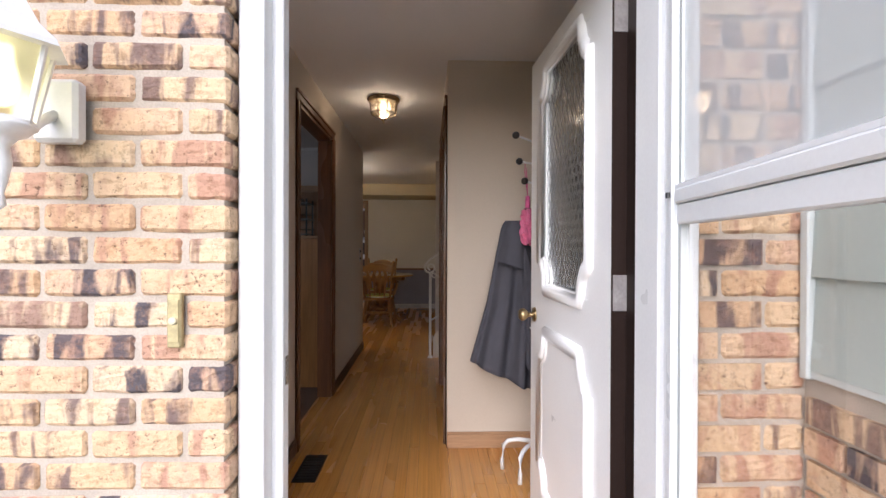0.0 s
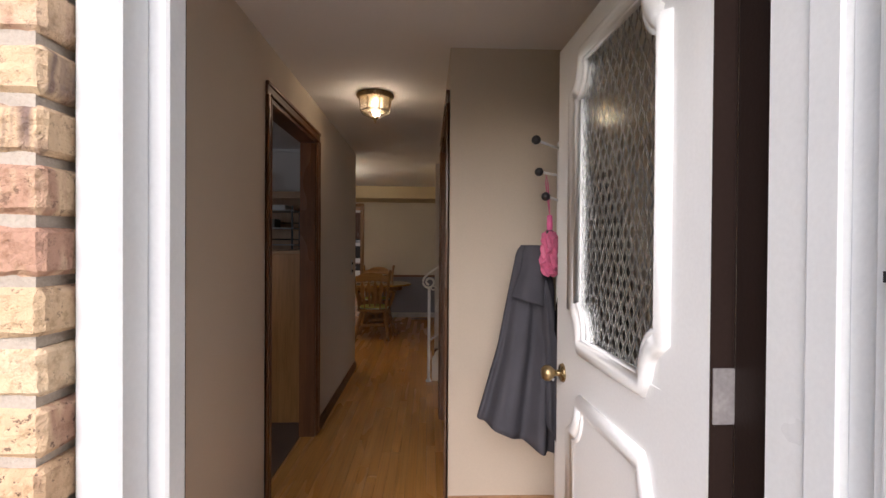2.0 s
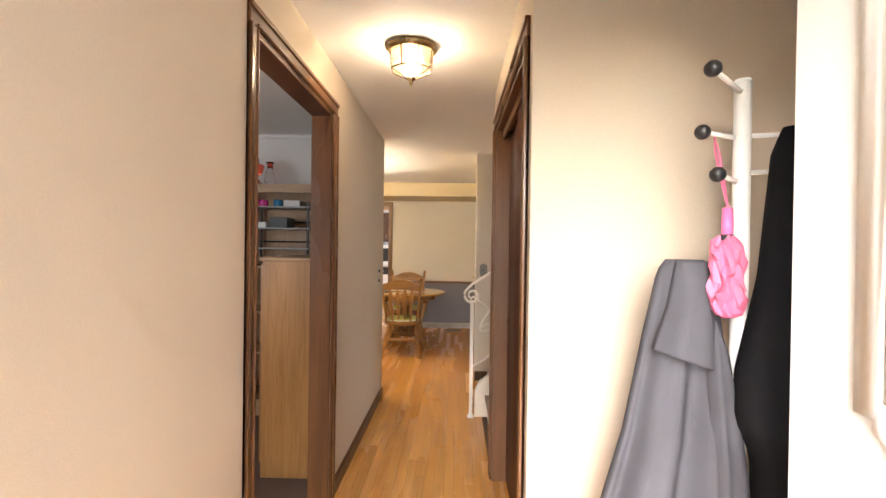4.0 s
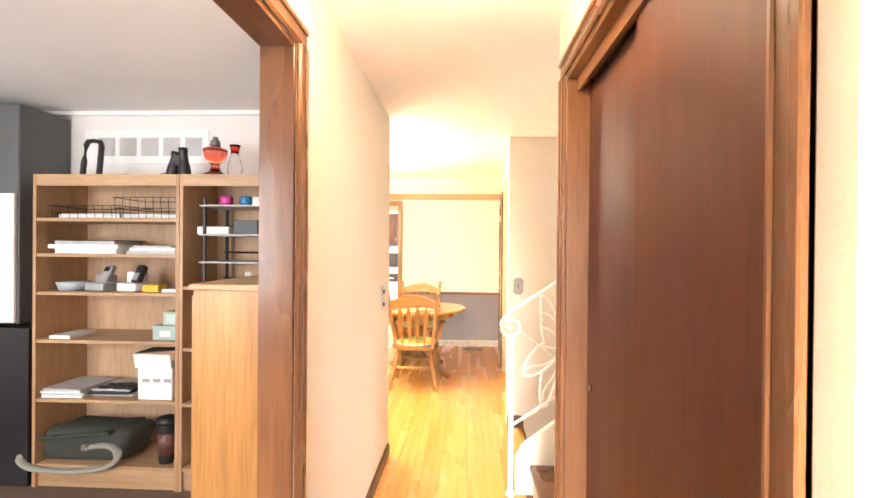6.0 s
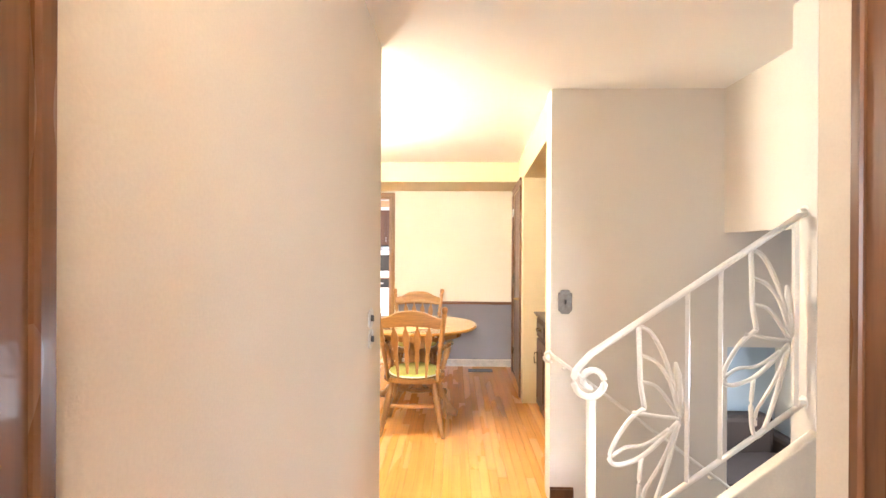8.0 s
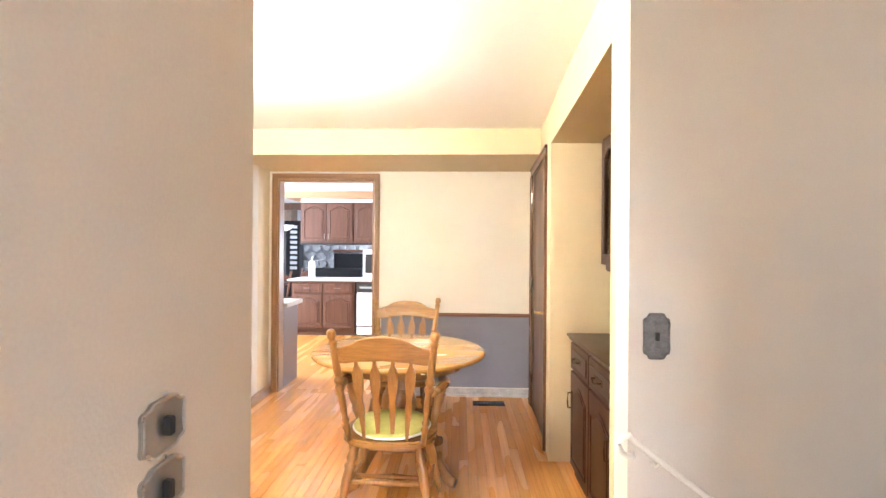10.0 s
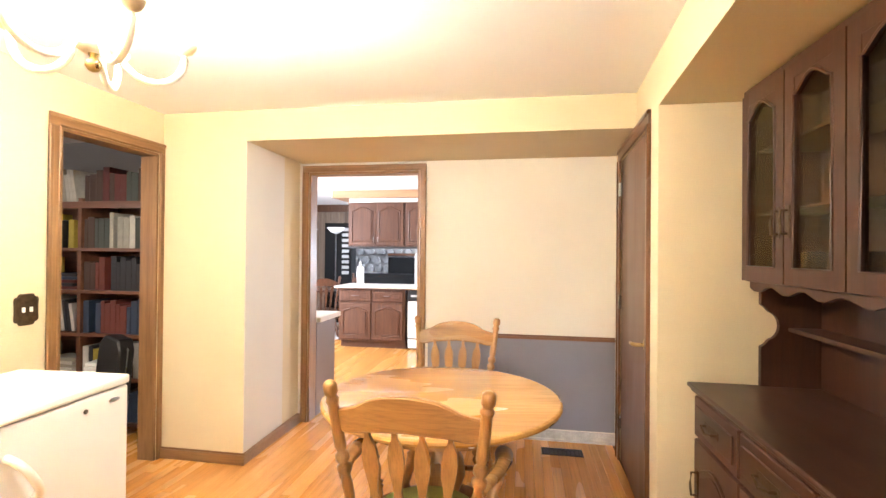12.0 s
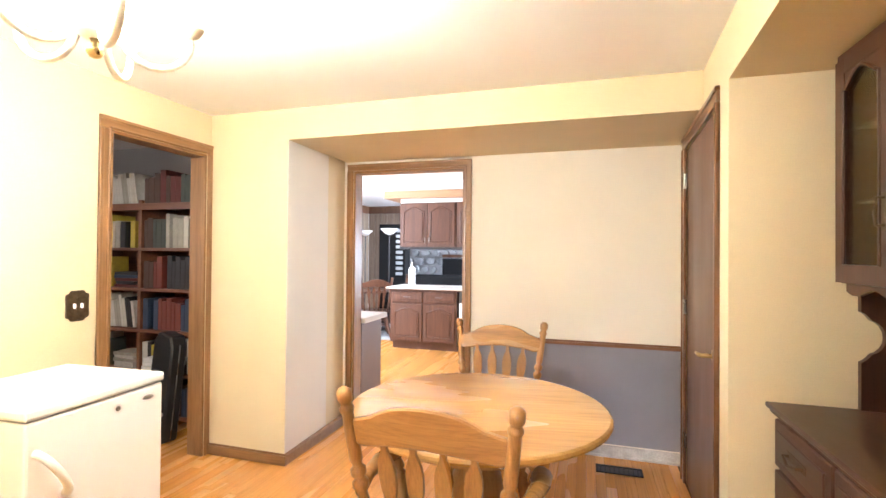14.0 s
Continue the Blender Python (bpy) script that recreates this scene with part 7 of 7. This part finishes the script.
def family_room():
    f = setting(new("fireplace_wall"), "grey field stone chimney breast", "fireplace")
    part("breast", boxes((-5.0, -1.2, 16.5, 17.5, 0.0, 2.42)), plain("pale_grey_mortar", (0.46, 0.46, 0.47), 0.95, vary=0.15, fine=200, relief=0.4), f)
    rocks(f, -4.45, -1.3, 0.55, 1.95, 16.5)
    part("mantel", box(-3.6, -1.25, 16.25, 16.5, 1.30, 1.36, 0.006), M_DARKTRIM, f)
    part("firebox", boxes((-3.2, -2.0, 16.38, 16.45, 0.35, 1.05)), M_BLACK, f)
    soot = plain("matt_black_lacquer", (0.012, 0.012, 0.013), 0.8, vary=0.1)
    soot.node_tree.nodes["Principled BSDF"].inputs["Specular IOR Level"].default_value = 0.15
    tv = thing("television", "black television in front of the fireplace", "television", at=(-2.9, 15.6, 0.55))
    part("screen", box(-0.5, 0.5, 0, 0.08, 0.1, 0.72, 0.01), soot, tv)
    part("stand", box(-0.25, 0.25, -0.1, 0.15, 0.0, 0.10, 0.01), soot, tv)
    st = tagged(part("tv_stand", boxes((-3.6, -2.2, 15.3, 15.9, 0.0, 0.55), bevel=0.01), soot), "low black television stand", "stand")
    s = thing("armchair", "black leather armchair in the family room", "armchair", at=(-2.75, 13.9, 0))
    part("seat", box(-0.45, 0.45, -0.4, 0.4, 0.0, 0.45, 0.06, seg=2), soot, s)
    part("backrest", box(-0.50, 0.50, -0.55, -0.35, 0.0, 1.02, 0.08, seg=3), soot, s)
    for x in (-0.58, 0.43):
        part("arm", box(x, x + 0.15, -0.5, 0.4, 0.0, 0.66, 0.05, seg=2), soot, s)
    p = setting(new("wall_panelling"), "dark wood plank panelling", "panelling")
    for k in range(6):
        x = -5.08 + 0.145 * k
        part("plank", box(x, x + 0.138, 15.45, 15.47, 0.0, 2.26, 0.003), wood("grey_brown_plank", (0.17, 0.12, 0.085), (0.40, 0.31, 0.23), "z", 0.6, each=0.45) if k == 0 else bpy.data.materials["grey_brown_plank"], p)
    for k in range(16):
        y = 13.12 + 0.145 * k
        part("plank", box(-5.10, -5.082, y, y + 0.138, 0.0, 2.26, 0.003), bpy.data.materials["grey_brown_plank"], p)
    part("cornice", boxes((-5.06, -3.60, 15.40, 15.47, 2.26, 2.42), (-5.10, -5.06, 13.1, 15.47, 2.26, 2.42)), M_DARKTRIM, p)
    d = thing("media_tower", "tall black tower rack of cases", "rack", at=(-4.33, 14.3, 0))
    part("carcass", boxes((0, 0.55, 0.06, 0.32, 0, 1.95)), soot, d)
    for k in range(9):
        part("disc_case", box(0.36, 0.50, 0.045, 0.06, 0.95 + 0.105 * k, 1.01 + 0.105 * k, 0.002), M_GREYPLASTIC, d)
    for x, y, z in ((-3.79, 13.6, 1.77), (-4.90, 14.9, 1.81)):
        l = thing("floor_lamp", "torchiere floor lamp with a white bowl shade", "floor lamp", "torchiere lamps", at=(x, y, 0))
        part("base", lathe([(0.14, 0), (0.13, 0.02), (0.02, 0.03)], 18), M_BLACK, l)
        part("pole", rod((0, 0, 0.02), (0, 0, z - 0.05), 0.012), M_BLACK, l)
        part("shade", lathe([(0.02, z - 0.06), (0.09, z - 0.03), (0.16, z + 0.05), (0.15, z + 0.05), (0.08, z - 0.02), (0.02, z - 0.05)], 20), M_WHITE, l, smooth=True)
    t = thing("breakfast_table", "brown wooden breakfast table", "table", at=(-4.15, 13.2, 0))
    part("tabletop", lathe([(0.0, 0.72), (0.55, 0.72), (0.56, 0.735), (0.55, 0.75), (0, 0.75)], 36), M_KCAB, t)
    part("pedestal", lathe([(0.20, 0.0), (0.19, 0.04), (0.06, 0.10), (0.05, 0.3), (0.08, 0.5), (0.05, 0.65), (0.12, 0.72)], 20), M_KCAB, t, smooth=True)
    for x, y, r in ((-3.75, 12.95, 30), (-4.55, 12.75, -20), (-3.55, 13.75, 150)):
        dining_chair("brown wooden side chair in the breakfast corner", "breakfast chairs", False, pose(x, y, 0, 0, 0, r), M_KCAB, M_KCAB, False)


family_room()

# ---- bricks ----


def brick_mesh(w, seed, d=0.09, h=0.057):
    rng = random.Random(seed)
    b = box(0, w, 0, d, 0, h, 0.007)
    long_edges = [e for e in b.edges if max(e.verts[0].co.y, e.verts[1].co.y) < 0.02 and e.calc_length() > 0.03]
    bmesh.ops.subdivide_edges(b, edges=long_edges, cuts=4, use_grid_fill=True)
    for v in b.verts:
        v.co += Vector((rng.uniform(-0.0012, 0.0012), rng.uniform(-0.0014, 0.0014), rng.uniform(-0.0017, 0.0017)))
    bmesh.ops.recalc_face_normals(b, faces=b.faces)
    me = bpy.data.meshes.new("brick")
    b.to_mesh(me)
    b.free()
    me.materials.append(M_BRICK)
    return me


def brick_wall(name, label, m, length, z0, courses, near, seed, cut_right=True):
    """Running bond along local x from 0 to length; y 0 is the face. near: which courses are single parts."""
    t = setting(new(name), label, "brick wall")
    t.matrix_world = m
    rng = random.Random(seed)
    L, H = 0.2005, 0.0695
    full = [brick_mesh(L - 0.012, seed + k) for k in range(5)]
    half = [brick_mesh(0.0885, seed + 20 + k) for k in range(3)]
    rv, rf = [], []
    for c in range(courses):
        x, z = length, z0 + c * H
        first = c % 2 == 1
        while x > 0.01:
            w = 0.0885 if first else L - 0.012
            a = x - w
            y = rng.uniform(-0.003, 0.002)
            if a >= -0.001 and near[0] <= c < near[1] and a > length - near[2]:
                o = new("brick", rng.choice(half if first else full))
                o.parent = t
                o.location = (a, y, z + rng.uniform(-0.0012, 0.0012))
                o.rotation_euler = (0, radians(rng.uniform(-0.4, 0.4)), radians(rng.uniform(-0.4, 0.4)))
            else:
                a = max(a, 0.0)
                n = len(rv)
                rv += [(p, q, r) for r in (z, z + 0.057) for p, q in ((a, y), (x, y), (x, 0.09), (a, 0.09))]
                rf += [tuple(n + k for k in f) for f in ((0, 3, 2, 1), (4, 5, 6, 7), (0, 1, 5, 4), (1, 2, 6, 5), (2, 3, 7, 6), (3, 0, 4, 7))]
            x = a - 0.012
            first = False
    if rv:
        me = bpy.data.meshes.new("bricks")
        me.from_pydata(rv, [], rf)
        me.materials.append(M_BRICK)
        o = new("bricks", me)
        o.parent = t
        o["kind"] = "stuff"
    return t


# face at y = 1.06, standing 12 mm proud of the mortar
brick_wall("brick_front_west", "buff and orange flashed brick wall with pale mortar", pose(-4.893, 1.060, 0), 4.4, -0.30, 44, (8, 34, 1.35), 100)
brick_wall("brick_front_east", "flashed brick wall behind the storm door", pose(0.527, 1.060, 0), 0.256, -0.30, 44, (8, 34, 0.4), 300)
brick_wall("brick_wing", "flashed brick base of the projecting wing", pose(0.776, 1.050, 0, 0, 0, -90), 3.2, -0.30, 17, (8, 17, 0.0), 500)

# ---- floor strips, last ----
setting(part("subfloor", boxes((XL, 1.0, 1.24, YC, -0.14, -0.006), (XL, 0.07, YC, YS, -0.14, -0.006), (0.07, 0.8, 4.25, 5.14, -0.14, -0.006), (0.07, 0.16, 5.14, 6.15, -0.14, -0.006), (0.07, 0.16, 2.95, 4.105, -0.14, -0.006), (XW - 0.1, 0.03, YS - 0.0, YB, -0.14, -0.006), (0.03, 0.72, 6.28, YB, -0.14, -0.006), (XW - 0.1, XL, YE, YS, -0.14, -0.006), (-5.1, 1.2, YB, 12.7, -0.14, -0.006), (-5.1, XW - 0.1, 5.47, YB, -0.14, -0.006)), M_SUBFLOOR), "dark joints beneath the strip floor", "floor")
setting(part("floor_family", boxes((-5.1, 1.2, 12.7, 17.5, -0.14, 0.0)), plain("pale_grey_carpet", (0.45, 0.45, 0.46), 0.95, vary=0.1, fine=400, relief=0.4)), "pale grey carpet in the family room", "floor")
floor = setting(new("floor"), "oak strip floor, honey coloured and worn", "floor")
zones = [(XL, 0.05, 1.24, YB), (0.05, 0.98, 1.30, YC), (0.05, 0.16, 5.17, 6.15), (0.05, 0.16, 2.95, 4.105), (-0.935, XL, 2.85, 3.812), (XW - 0.12, XW, 7.68, 8.36), (XW, XL, YE, YB), (0.05, 0.72, 6.35, 7.85), (0.05, 0.17, 7.85, YB), (-5.1, XW - 0.12, 5.47, 9.05), (-2.20, -1.28, YB, 9.32), (-5.1, 1.2, 9.32, 12.7)]
strip_rng = random.Random(4)
W = 0.0572
meshes = {}
rest_v, rest_f, count = [], [], 0


def strip_mesh(length):
    key = round(length, 2)
    if key not in meshes:
        b = box(0.0004, W - 0.0004, 0.0005, key - 0.0005, -0.006, 0.0, 0.0007)
        me = bpy.data.meshes.new("strip")
        bmesh.ops.recalc_face_normals(b, faces=b.faces)
        b.to_mesh(me)
        b.free()
        me.materials.append(M_FLOOR)
        meshes[key] = me
    return meshes[key]


for x0, x1, y0, y1 in zones:
    for i in range(math.floor(x0 / W), math.ceil(x1 / W)):
        a, b = max(i * W, x0), min(i * W + W, x1)
        if b - a < 0.004:
            continue
        y = y0
        while y < y1 - 0.01:
            length = min(round(strip_rng.uniform(0.6, 1.9), 1), y1 - y)
            if y1 - y - length < 0.12:
                length = y1 - y
            whole = b - a > W - 0.001
            if whole and count < 290 and -2.0 < a < 0.05 and 5.5 < y + length / 2 < YB:
                ob = new("strip", strip_mesh(length))
                ob.parent = floor
                ob.location = (i * W, y, 0)
                count += 1
            else:
                g, n = 0.0005, len(rest_v)
                rest_v += [(p, q, r) for r in (-0.006, 0.0) for p, q in ((a + g, y + g), (b - g, y + g), (b - g, y + length - g), (a + g, y + length - g))]
                rest_f += [tuple(n + k for k in f) for f in ((4, 5, 6, 7), (0, 1, 5, 4), (1, 2, 6, 5), (2, 3, 7, 6), (3, 0, 4, 7))]
            y += length
me = bpy.data.meshes.new("strips")
me.from_pydata(rest_v, [], rest_f)
me.materials.append(M_FLOOR)
rest = new("strips", me)
rest.parent = floor
rest["kind"] = "stuff"
